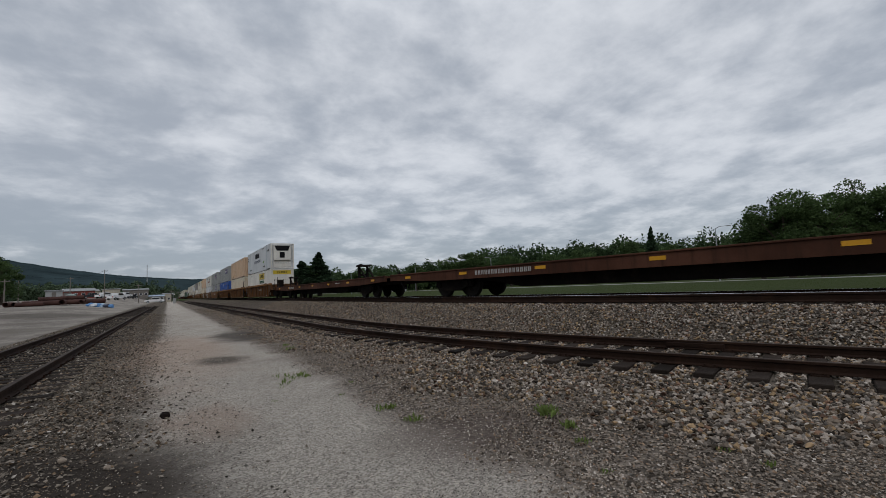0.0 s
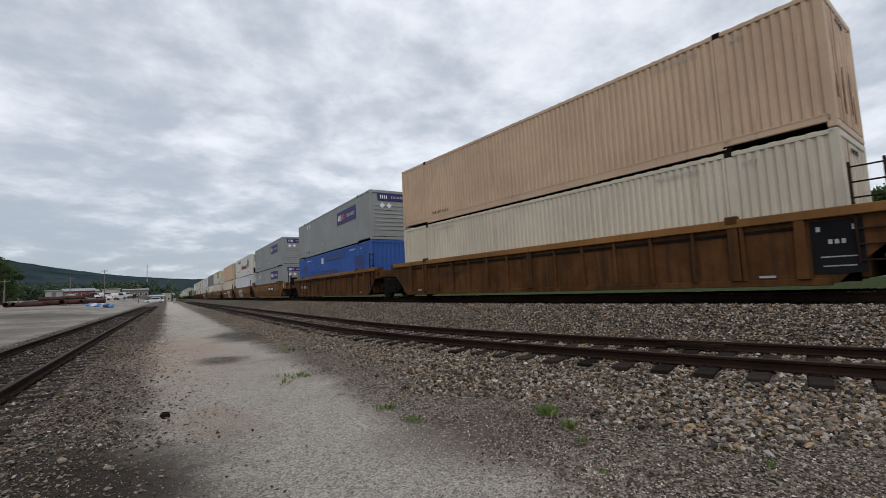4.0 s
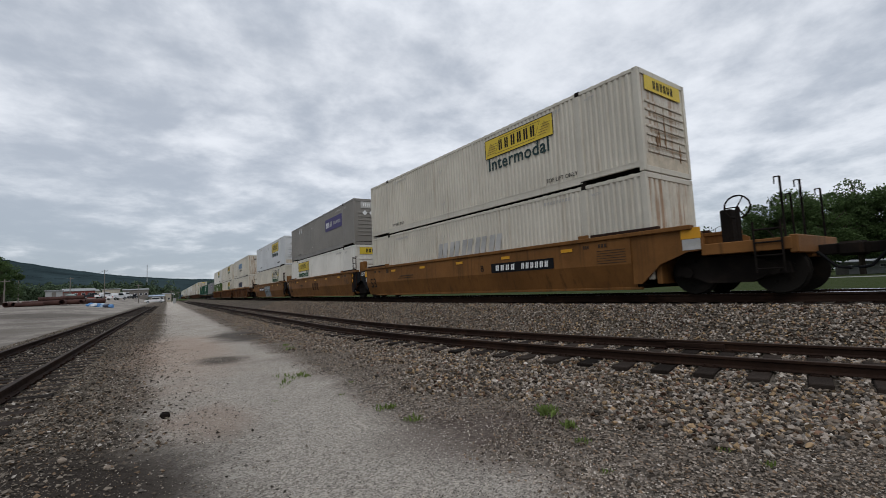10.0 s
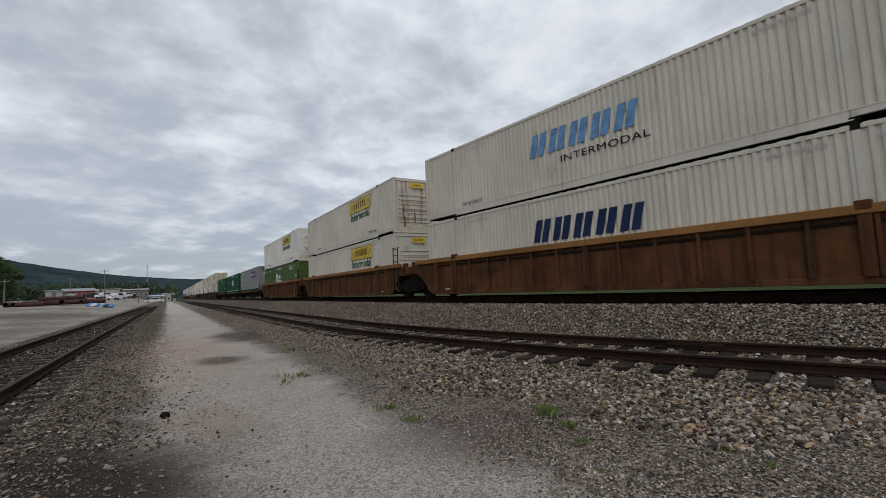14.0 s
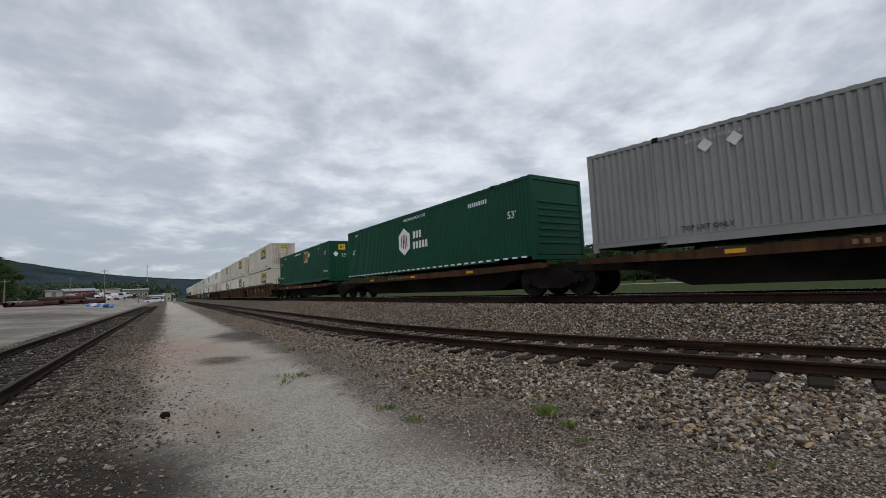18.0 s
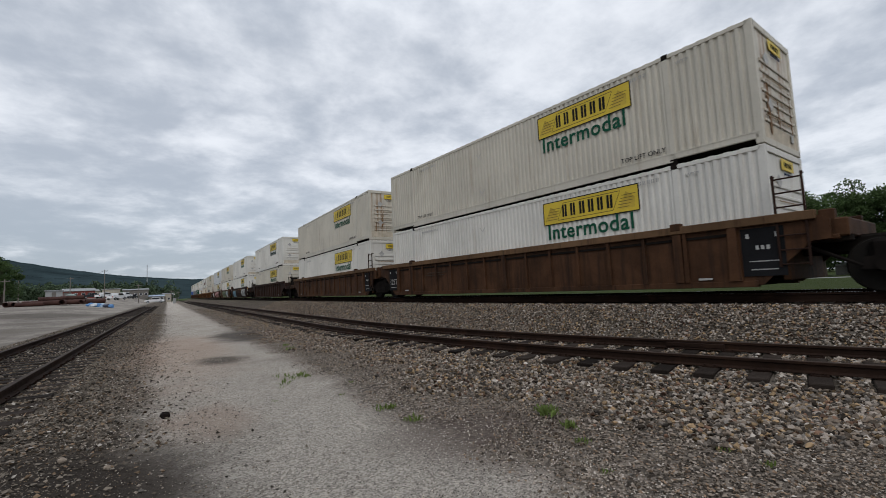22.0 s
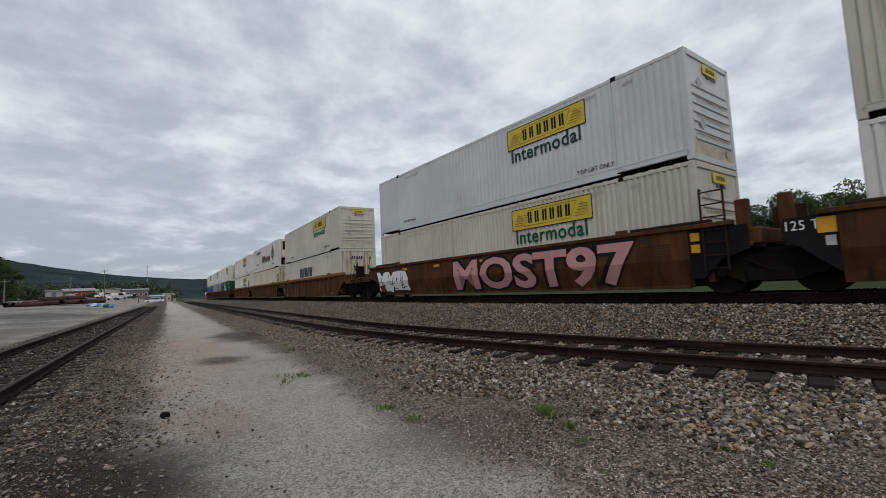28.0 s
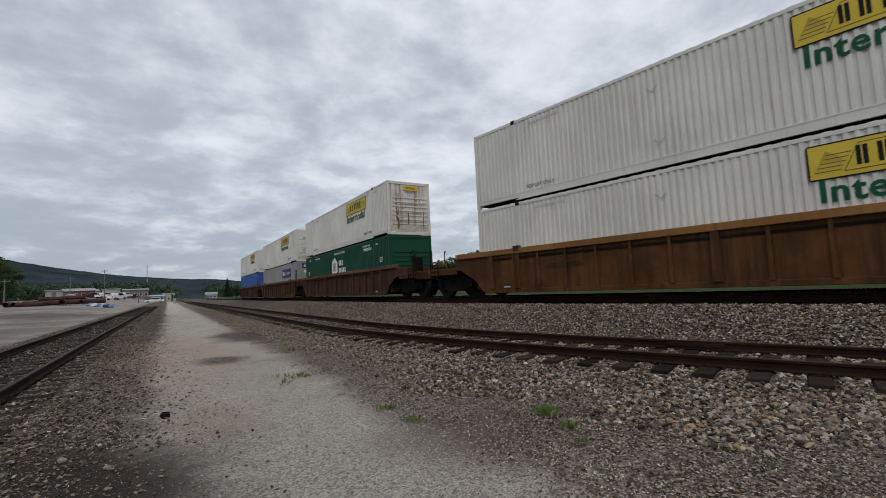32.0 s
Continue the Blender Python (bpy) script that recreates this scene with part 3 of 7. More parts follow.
lane_x = lambda y: 0 * y
near = off_ties(thinned(np.concatenate([spread(92000, 0.3, 30, 2.3, side_x, -3.9, 1.6), spread(26000, 0.3, 45, 1.9, side_x, -1.5, 1.5)]), side_x, -2.6, 1.2), "track_siding", side_x)
far = off_ties(thinned(np.concatenate([near[near[:, 1] >= 7], spread(34000, 7, 53, 1.5, side_x, -3.0, 1.6)]), side_x, -1.9, 0.9), "track_siding", side_x)
stones("ballast_by_siding", "crushed grey and tan ballast stones", LUMP, near[near[:, 1] < 7], lambda r, n: r.uniform(0.013, 0.031, n) * r.uniform(0.8, 1.2, n), STONE, 3, 0.85)
stones("ballast_by_far_siding", "crushed grey and tan ballast stones", CHIP, far, lambda r, n: r.uniform(0.014, 0.032, n), STONE, 9, 0.9)
stones("ballast_between_tracks", "crushed grey ballast stones between two tracks", CHIP, off_ties(spread(60000, 0.6, 45, 1.6, main_x, -4.6, -1.2), "track_main", main_x), lambda r, n: r.uniform(0.018, 0.036, n), STONE, 4, 1.0)
def away(xy, cx, cy, r, keep):
    """Leaves only some of the stones within a patch."""
    inside = np.hypot(xy[:, 0] - cx, xy[:, 1] - cy) < r
    return xy[~inside | (RS.uniform(0, 1, len(xy)) < keep)]


stones("ballast_by_spur", "dirty grey ballast stones by the spur", CHIP, off_ties(away(np.concatenate([spread(46000, 3.2, 46, 1.9, lambda y: left_x(y) + 0.8 + np.abs(RS.normal(0, 0.8, y.shape)), -0.1, 0.1), spread(14000, 3.2, 40, 1.7, left_x, -1.9, -0.8)]), -0.7, 4.0, 1.3, 0.22), "track_left", left_x), lambda r, n: r.uniform(0.008, 0.022, n) * r.uniform(0.8, 1.3, n), SPURSTONE, 5)
stones("ballast_in_spur", "grey ballast stones between the spur rails", CHIP, off_ties(spread(26000, 3.2, 40, 1.7, left_x, -1.3, 1.3), "track_left", left_x), lambda r, n: r.uniform(0.012, 0.03, n), SPURSTONE, 15)
stones("brown_grit", "brown grit and small stones beside the lane", CHIP, thinned(spread(62000, 0.5, 16, 2.3, lane_x, 2.0, 5.2), lane_x, 2.7, 0.6), lambda r, n: r.uniform(0.006, 0.016, n), GRIT, 6)
stones("lane_gravel", "pale fine gravel on the lane", CHIP, away(spread(38000, 1.5, 12, 2.1, lane_x, -0.9, 2.9), -0.7, 4.0, 1.35, 0.12), lambda r, n: r.uniform(0.003, 0.0085, n), PALESTONE, 7)
stones("dark_lane_grit", "dark fine grit strewn over the lane", CHIP, np.concatenate([spread(4500, 1.5, 16, 1.7, lane_x, -1.2, 3.0), spread(9000, 3.2, 5, 1.3, lambda y: -1.1 + RS.normal(0, 0.7, y.shape), -0.1, 0.1)]), lambda r, n: r.uniform(0.003, 0.008, n), SPURSTONE, 8)


# ---- the train ----
# Positions along the main line are arc lengths at the clip's start; the train draws nearer by run(t).
FRONTS = {1: 30.07, 2: 49.63, 3: 69.65, 4: 92.43, 5: 111.84, 6: 131.56, 7: 155.0, 8: 173.83, 9: 192.9, 10: 216.2, 11: 235.4, 12: 254.7, 13: 275.0, 14: 293.15, 15: 313.2,
          16: 333.9, 17: 354.05, 18: 373.05, 19: 395.51, 20: 418.81, 21: 438.75, 22: 457.65, 23: 480.44, 24: 499.68, 25: 518.73, 26: 542.09, 27: 561.4, 28: 580.8}
BOX_L, BOX_W, BOX_H = 16.15, 2.59, 2.89
MOVING = []


def run(t):
    return 17.30158 * t - 0.0357035 * t * t + 0.000803361 * t ** 3


def ride(front, length, t, z=0.0):
    """The pose at t of a thing whose origin is at rail height at its front end, lying along the main line."""
    ax, ay = on_main(front - run(t))
    bx, by = on_main(front + length - run(t))
    return pose(ax, ay, TRAIN_Z + z, 0, 0, -math.degrees(math.atan2(bx - ax, by - ay)))


def moving(ob, front, length, z=0.0):
    MOVING.append((ob, front, length, z))
    ob.matrix_basis = ride(front, length, 0.0, z)
    return ob


NEAR = -BOX_W / 2


def facing(y, z, x=NEAR, out=0.006):
    """The pose of a sign on the near side: its x to the front, its y up, facing out."""
    return Matrix.Translation((x - out, y, z)) @ Matrix(((0, 0, -1, 0), (-1, 0, 0, 0), (0, 1, 0, 0), (0, 0, 0, 1)))


def end_facing(x, z, out=0.006):
    """The pose of a sign on the front end."""
    return Matrix.Translation((x, -out, z)) @ Matrix(((1, 0, 0, 0), (0, 0, -1, 0), (0, 1, 0, 0), (0, 0, 0, 1)))


def plate(w_, h_, d=0.004):
    return lambda: Geo().box(-w_ / 2, w_ / 2, -h_ / 2, h_ / 2, -d, d)


def words(text, size, mat, parent, at, label="", shear=0.0, width=None, bold=0.0):
    key = ("words", text, size, shear, width, bold)
    def make():
        me = lettering(text, size, 0.003, shear, bold)
        if width:
            span = max(v.co.x for v in me.vertices) - min(v.co.x for v in me.vertices)
            for v in me.vertices:
                v.co.x *= width / span
        return me
    return part("lettering", make, mat, parent, label, key=key, at=at)


def bars(w_, h_, n, mat, parent, at, seed=0, gap=0.6, slant=0.0, name="wordmark_block", stroke_w=0.0):
    """A row of plain upright bars in place of writing; stroke_w: each bar parted into two thin ones, by this share of its width."""
    def make():
        g, rng, x = Geo(), random.Random(seed), -w_ / 2
        cell = w_ / n
        for i in range(n):
            a, b = x + cell * gap * 0.4, x + cell * (1 - gap * 0.4)
            sl = slant * h_
            def stroke(u0, u1, v0, v1):
                s0, s1 = sl * (v0 / h_), sl * (v1 / h_)
                g.prism([(u0 + s0, v0), (u1 + s0, v0), (u1 + s1, v1), (u0 + s1, v1)], -0.003, 0.003, "z")
            if stroke_w:
                stroke(a, a + (b - a) * stroke_w, -h_ / 2, h_ / 2)
                stroke(b - (b - a) * stroke_w, b, -h_ / 2, h_ / 2)
            else:
                stroke(a, b, -h_ / 2, h_ / 2)
            x += cell
        return g
    return tagged(part(name, make, mat, parent, key=("bars", w_, h_, n, slant, gap, stroke_w), at=at), kind="stuff")


def diamond(size):
    return lambda: Geo().prism([(0, -size), (size, 0), (0, size), (-size, 0)], -0.004, 0.004, "z")


# --- containers ---
def corrugated(y0, y1, z0, z1, pitch, depth, x):
    """A folded steel sheet facing -x, its outer folds at x."""
    prof, n = [], max(1, round((y1 - y0) / pitch))
    p = (y1 - y0) / n
    for i in range(n):
        a = y0 + i * p
        prof += [(a, 0), (a + 0.36 * p, 0), (a + 0.54 * p, depth), (a + 0.82 * p, depth)]
    prof.append((y1, 0))
    v = [(x + d, y, z) for y, d in prof for z in (z0, z1)]
    f = [(2 * i, 2 * i + 1, 2 * i + 3, 2 * i + 2) for i in range(len(prof) - 1)]
    back = [(x + depth + 0.02, y, z) for y in (y0, y1) for z in (z0, z1)]
    g = Geo().add(v, f)
    return g.add(back, [(0, 2, 3, 1)])


def mirrored(geo):
    g = Geo()
    return g.add([(-x, y, z) for x, y, z in geo.v], [q[::-1] for q in geo.f])


POST_Y = 1.97


def container(label, body, style="folded", end="ribbed", signs=(), stained=False, frame_mat=None, post_mat=None):
    """A 53-foot box: folded or plain sides, rails, posts at the ends and at the 40-foot points, castings, roof, ends."""
    base = thing("shipping_container", label, "container", "containers on the train")
    fm, end_mat = frame_mat or body, rusty(body) if stained else body
    H = BOX_H
    half = 0.13 if style == "plain" else 0.075
    spans = ((0.10, POST_Y - half), (POST_Y + half, BOX_L - POST_Y - half), (BOX_L - POST_Y + half, BOX_L - 0.10))
    def side():
        g = Geo()
        for a, b in spans:
            if style in ("folded", "shallow"):
                h_ = corrugated(a, b, 0.27, H - 0.10, *((0.178, 0.038) if style == "folded" else (0.21, 0.012)), NEAR + 0.006)
                g.add(h_.v, h_.f)
            else:
                g.box(NEAR + 0.012, NEAR + 0.04, a, b, 0.27, H - 0.10)
        return g
    part("side_panel", side, body, base, key=("side", style))
    part("side_panel", lambda: mirrored(side()), body, base, key=("side2", style))
    def roof():
        g = Geo().box(NEAR + 0.03, -NEAR - 0.03, 0.05, BOX_L - 0.05, H - 0.05, H - 0.012)
        for i in range(46):
            y = 0.35 + i * 0.342
            g.box(NEAR + 0.015, -NEAR - 0.015, y, y + 0.14, H - 0.02, H + 0.004)
        return g
    part("roof", roof, body, base, key="roof")
    part("floor", lambda: Geo().box(NEAR + 0.05, -NEAR - 0.05, 0.05, BOX_L - 0.05, 0.12, 0.26), GEAR, base, key="floor")
    for sx in (-1, 1):
        x0, x1 = sorted((sx * (-NEAR), sx * (-NEAR - 0.07)))
        part("top_rail", lambda: Geo().box(x0, x1, 0.08, BOX_L - 0.08, H - 0.11, H - 0.01, 0.008), fm, base, key=("toprail", sx))
        def bottom_rail():
            g = Geo().box(x0, x1, POST_Y, BOX_L - POST_Y, 0.05, 0.28, 0.012)
            for a, b in ((0.08, POST_Y), (BOX_L - POST_Y, BOX_L - 0.08)):
                g.box(x0, x1, a, b, 0.12, 0.28, 0.012)
            lip0, lip1 = sorted((sx * (-NEAR + 0.008), sx * (-NEAR - 0.03)))
            return g.box(lip0, lip1, 0.16, BOX_L - 0.16, 0.262, 0.292).box(lip0, lip1, POST_Y, BOX_L - POST_Y, 0.05, 0.075)
        part("bottom_rail", bottom_rail, fm, base, key=("botrail", sx))
        for y in (0.0, BOX_L - 0.16):
            part("corner_post", lambda: Geo().box(x0 - (0.06 if sx > 0 else 0), x1 + (0.06 if sx < 0 else 0), y, y + 0.16, 0.0, H, 0.012), fm, base, key=("post", sx, y))
        for y in (POST_Y, BOX_L - POST_Y):
            if post_mat:
                part("side_post", lambda: Geo().prism([(y - 0.3, 0.1), (y + 0.3, 0.1), (y + 0.15, 0.42), (y + 0.12, 0.8), (y + 0.12, H - 0.55), (y + 0.26, H - 0.2), (y + 0.26, H - 0.08), (y - 0.26, H - 0.08), (y - 0.26, H - 0.2), (y - 0.12, H - 0.55), (y - 0.12, 0.8), (y - 0.15, 0.42)], x0 - 0.003, x1 + 0.003, "x"), post_mat, base, key=("flared", sx, y))
            part("side_post", lambda: Geo().box(x0, x1, y - half, y + half, 0.02, H + 0.0, 0.015), post_mat or fm, base, key=("mid", sx, y, half))
            for z in (-0.02, H - 0.13):
                part("corner_casting", lambda: Geo().box(x0 - 0.005, x1 + 0.005, y - 0.09, y + 0.09, z, z + 0.15, 0.015), GEAR, base, "dark steel lifting casting", key=("cast", sx, y, z))
    def ribs():
        return Geo().box(NEAR + 0.1, -NEAR - 0.1, 0.035, 0.06, 0.2, H - 0.1)
    def upright():
        g = corrugated(NEAR + 0.1, -NEAR - 0.1, 0.2, H - 0.1, 0.27, 0.036, 0.012)
        return Geo().add([(-y, x, z) for x, y, z in g.v], [q for q in g.f])
    def plain():
        g = Geo().box(NEAR + 0.1, -NEAR - 0.1, 0.03, 0.06, 0.2, H - 0.1)
        return g
    part("front_wall", {"ribbed": ribs, "folded": upright, "reefer": plain}[end], end_mat, base, key=("endwall", end))
    if end == "ribbed":
        for i in range(7):
            part("wall_rib", lambda: Geo().box(NEAR + 0.30, -NEAR - 0.20, 0.0, 0.04, 0.0, 0.085, 0.014), end_mat, base, key="wallrib", at=pose(0, 0.004, 0.55 + i * 0.235))
    if end == "ribbed" and body in (CREAM, WHITE, COLD):
        grime = material("beige_grime", (0.53, 0.46, 0.36), 0.8, patch=0.2, patch_scale=3, dirt=(0.30, 0.19, 0.10), dirt_amount=0.3, streak=True)
        part("grime_band", lambda: Geo().box(NEAR + 0.12, -NEAR - 0.12, 0.026, 0.034, 0.17, 0.5), grime, base, "beige dirt along the bottom of the end", key="grime")
        for k_ in range(3):
            part("grime_line", lambda: Geo().prism([(-1.0 + 0.2 * k_, 0.0), (0.95, 0.0), (0.7 - 0.2 * k_, 0.03), (-0.9, 0.02)], -0.002, 0.006, "y"), material("brown_grime_line", (0.33, 0.25, 0.17), 0.8, patch=0.4, patch_scale=5), base, key=("gline", k_), at=pose(0, 0, 0.70 + 0.47 * k_))
    for z in (0.0, H - 0.16):
        part("end_beam", lambda: Geo().box(NEAR + 0.06, -NEAR - 0.06, 0.0, 0.12, 0.0, 0.16, 0.012), fm, base, key="endbeam", at=pose(0, 0, z))
    def doors():
        g = Geo()
        for a, b in ((NEAR + 0.1, -0.01), (0.01, -NEAR - 0.1)):
            g.box(a, b, BOX_L - 0.07, BOX_L - 0.02, 0.18, H - 0.1, 0.01)
            for x in (a + 0.25, b - 0.25):
                g.tube((x, BOX_L - 0.005, 0.1), (x, BOX_L - 0.005, H - 0.05), 0.018, n=6)
        return g
    part("rear_doors", doors, body, base, key="doors")
    if end == "reefer":
        unit = part("cooling_unit", lambda: Geo().box(-0.95, 0.95, -0.32, 0.03, 0.95, 2.72, 0.06), WHITE, base, "white refrigeration unit with a black grille", key="reefer")
        if post_mat:
            part("grille", lambda: Geo().prism([(-0.85, 2.62), (0.85, 2.62), (0.62, 2.05), (-0.62, 2.05)], -0.345, -0.32, "y"), BLACK, unit, key="grille")
            part("hatch", lambda: Geo().box(-0.3, 0.25, -0.345, -0.318, 1.25, 1.9, 0.01), BLACK, unit, key="hatch")
            def seams():
                g = Geo().box(-0.62, -0.605, -0.326, -0.315, 1.0, 2.05).box(0.605, 0.62, -0.326, -0.315, 1.0, 2.05).box(-0.9, 0.9, -0.326, -0.315, 1.1, 1.12)
                for i in range(9):
                    g.box(-0.8 + i * 0.18, -0.7 + i * 0.18, -0.108, -0.095, 0.62, 0.72)
                return g.box(-0.9, 0.9, -0.108, -0.095, 0.55, 0.565)
            part("seam", seams, PALE, unit, "grey panel seams and louvres", key="reefer_seams")
        else:
            part("grille", lambda: Geo().box(-0.92, 0.62, -0.35, -0.315, 1.72, 2.64, 0.015), BLACK, unit, "black radiator grille", key="wide_grille")
            part("hatch", lambda: Geo().box(-0.12, 0.42, -0.372, -0.345, 1.86, 2.5, 0.02), WHITE, unit, "white service hatch", key="white_hatch")
            part("hatch_window", lambda: Geo().box(0.02, 0.28, -0.376, -0.37, 2.08, 2.3), PALE, unit, key="hatch_window")
            part("latch", lambda: Geo().box(-0.1, 0.05, -0.335, -0.31, 1.32, 1.4).box(0.25, 0.4, -0.335, -0.31, 1.32, 1.4), BLACK, unit, key="latches")
        if not post_mat:
            part("machine_bay", lambda: Geo().box(-1.0, 1.0, -0.03, 0.032, 0.22, 0.92), GEAR, base, "dark open bay under the cooling unit", key="bay")
        g2 = lambda: Geo().box(-1.25, -1.15, -0.47, -0.37, 0.05, H - 0.04, 0.015).box(1.15, 1.25, -0.47, -0.37, 0.05, H - 0.04, 0.015).box(-1.25, 1.25, -0.46, -0.38, H - 0.12, H - 0.03, 0.01).box(-1.25, 1.25, -0.46, -0.38, 0.04, 0.14, 0.01).tube((1.2, -0.42, H - 0.08), (1.2, 0, H - 0.08), 0.035).tube((-1.2, -0.42, H - 0.08), (-1.2, 0, H - 0.08), 0.035).tube((1.2, -0.42, 1.9), (1.2, 0, 2.6), 0.028).tube((1.2, -0.42, 1.9), (1.2, 0, 1.2), 0.028).tube((1.2, -0.42, 0.5), (1.2, 0, 1.2), 0.028).tube((-1.2, -0.42, 1.9), (-1.2, 0, 2.6), 0.028).tube((-1.2, -0.42, 1.9), (-1.2, 0, 1.2), 0.028).tube((-1.2, -0.42, 0.5), (-1.2, 0, 1.2), 0.028)
        part("guard_frame", g2, WHITE, base, "white steel guard frame", key="guard")
        part("lower_panel" if post_mat else "fuel_tank", (lambda: Geo().box(-0.95, 0.95, -0.1, 0.03, 0.2, 0.93, 0.03)) if post_mat else lambda: Geo().box(-0.8, 0.85, -0.32, -0.02, 0.26, 0.66, 0.09), material("grimy_tank_paint", (0.20, 0.165, 0.125), 0.6, patch=0.4, dirt=(0.06, 0.04, 0.03), dirt_amount=0.4) if not post_mat else WHITE, base, key=("tank", bool(post_mat)))
    if stained:
        rng = random.Random(len(label) + 3)
        for i in range(4):
            x, w_, h_, z = rng.uniform(-1.0, 1.0), rng.uniform(0.03, 0.11), rng.uniform(0.25, 1.2), rng.uniform(0.25, 1.0)
            part("rust_run", Geo().prism([(x - w_ / 2, z), (x + w_ * 0.1, z - 0.12), (x + w_ * 0.6, z + 0.1), (x + w_ * 0.35, z + h_ * 0.6), (x + w_ * 0.1, z + h_), (x - w_ * 0.3, z + h_ * 0.7)], 0.0, 0.014, "y"), RUSTSTAIN, base, "brown rust run")
    for s in signs:
        s(base)
    return base


def panel_sign(y, z, mat=None, text_mat=None, bw=3.3, bh=0.72):
    """A long yellow panel with a plain dark wordmark shape and a picture patch, and a green word below it."""
    def f(base):
        p = part("sign_panel", plate(bw, bh), mat or SIGNYELLOW, base, "yellow sign panel with dark wordmark bars", key=("panel_box", bw, bh), at=facing(y, z))
        def border():
            g = Geo()
            for sgn in (-1, 1):
                g.box(-bw / 2, bw / 2, sgn * bh / 2 - 0.014, sgn * bh / 2 + 0.014, -0.006, 0.006)
                g.box(sgn * bw / 2 - 0.014, sgn * bw / 2 + 0.014, -bh / 2 + 0.014, bh / 2 - 0.014, -0.006, 0.006)
            return g
        part("sign_border", border, LETTER, p, key=("border", bw, bh))
        tall = bh / 0.56
        bars(0.62, 0.30 * tall, 2, LETTER, p, pose(-0.66, 0.02, 0.005), gap=0.55, stroke_w=0.42)
        bars(1.25, 0.30 * tall, 4, LETTER, p, pose(0.30, 0.02, 0.005), gap=0.5, stroke_w=0.42)
        def ruled():
            """A slanting frame round the wordmark, with hatched flares at its ends."""
            g = Geo().box(-1.10, 0.86, -0.205, -0.190, 0.003, 0.006).box(-0.86, 1.10, 0.200, 0.215, 0.003, 0.006)
            for u, v in ((-1.10, -0.86), (0.86, 1.10)):
                g.prism([(u, -0.19), (u + 0.018, -0.19), (v + 0.018, 0.2), (v, 0.2)], 0.003, 0.006, "z")
            for i in range(5):
                z0 = -0.17 + i * 0.065
                g.box(0.98 + 0.045 * i, 1.56 - 0.05 * (4 - i), z0, z0 + 0.014, 0.003, 0.006).box(-1.56 + 0.05 * i, -1.14 + 0.045 * i, z0, z0 + 0.014, 0.003, 0.006)
            g.v = [(u, v * tall, d) for u, v, d in g.v]
            return g
        part("sign_rule", ruled, material("olive_hatching", (0.16, 0.12, 0.02), 0.5), p, key=("rule", bh))
        for u, flip in ((1.30, 1), (-1.34, -1)):
            part("scroll_mark", lambda: Geo().prism([(u_ * 0.85, v_ * tall) for u_, v_ in ((-0.3, -0.2), (0.26, -0.2), (0.28, 0.02), (-0.02, 0.17))], 0.001, 0.0045, "z"), material("ochre_mark", (0.50, 0.35, 0.045), 0.5), p, key=("scroll", bh), at=pose(u, 0, 0))
        words("Intermodal", 0.46, text_mat or SIGNGREEN, base, facing(y + 0.03, z - bh / 2 - 0.28), "word Intermodal in bold letters", width=2.95, bold=0.011)
        words("TOP LIFT ONLY", 0.13, LETTER, base, facing(2.75, 0.42), width=1.25)
    return f


def stencil(text, y, z, size=0.13, mat=None, width=None):
    return lambda base: words(text, size, mat or LETTER, base, facing(y, z), width=width)


def row(y, z, w_, h_, n, mat, slant=0.0):
    return lambda base: bars(w_, h_, n, mat, base, facing(y, z), slant=slant)


def placards(y, z, mat=None, n=2):
    def f(base):
        for i in range(n):
            part("placard_holder", diamond(0.175), mat or DULLWHITE, base, key="placard", at=facing(y + i * 0.62, z))
    return f


def small_marks(seed, mat=None):
    """The short stencils that most boxes carry."""
    def f(base):
        rng = random.Random(seed)
        words("WTP", 0.10, mat or PALE, base, facing(1.55, 2.55))
        bars(1.1, 0.10, 9, mat or PALE, base, facing(2.95 + rng.uniform(-0.1, 0.2), 2.60), gap=0.55, stroke_w=0.3)
        bars(1.25, 0.09, 12, mat or PALE, base, facing(BOX_L - 3.3, 2.58), gap=0.55, stroke_w=0.3)
        words("TOP LIFT ONLY", 0.12, mat or LETTER, base, facing(BOX_L - 3.0, 0.42), width=1.15)
        for y in (9.2, 9.3):
            part("lift_mark", lambda: Geo().prism([(-0.15, 0.05), (0, -0.10), (0.15, 0.05), (0.13, 0.07), (0, -0.06), (-0.13, 0.07)], -0.003, 0.003, "z"), material("faint_grey_mark", (0.47, 0.45, 0.41), 0.6), base, key="liftmark", at=facing(y, 2.2 if y > 9.25 else 0.75))
    return f


def end_panel(mat=None, wide=False):
    def f(base):
        if wide:
            q = part("sign_panel", plate(1.95, 0.42), mat or SIGNYELLOW, base, "wide yellow sign panel with dark bars", key="wideend", at=end_facing(0.0, 2.52, 0.004))
            bars(1.15, 0.24, 6, LETTER, q, pose(0, 0, 0.005), gap=0.45, stroke_w=0.4)
            return
        p = part("sign_panel", plate(0.85, 0.26), mat or SIGNYELLOW, base, "small yellow sign panel with dark bars", key="endpanel", at=end_facing(0.1, 2.55, 0.004))
        bars(0.55, 0.12, 6, LETTER, p, pose(0, 0, 0.005), gap=0.4, stroke_w=0.3)
        words("Intermodal", 0.085, SIGNNAVY, base, end_facing(0.1, 2.33, 0.004), width=0.62)
        for x, z in ((-0.6, 1.0), (-0.6, 2.1)):
            part("placard_holder", diamond(0.17), PALE, base, key="endplac", at=end_facing(x, z, 0.003))
        part("data_plate", plate(0.16, 0.2), PALE, base, key="dataplate", at=end_facing(0.75, 0.4, 0.004))
    return f


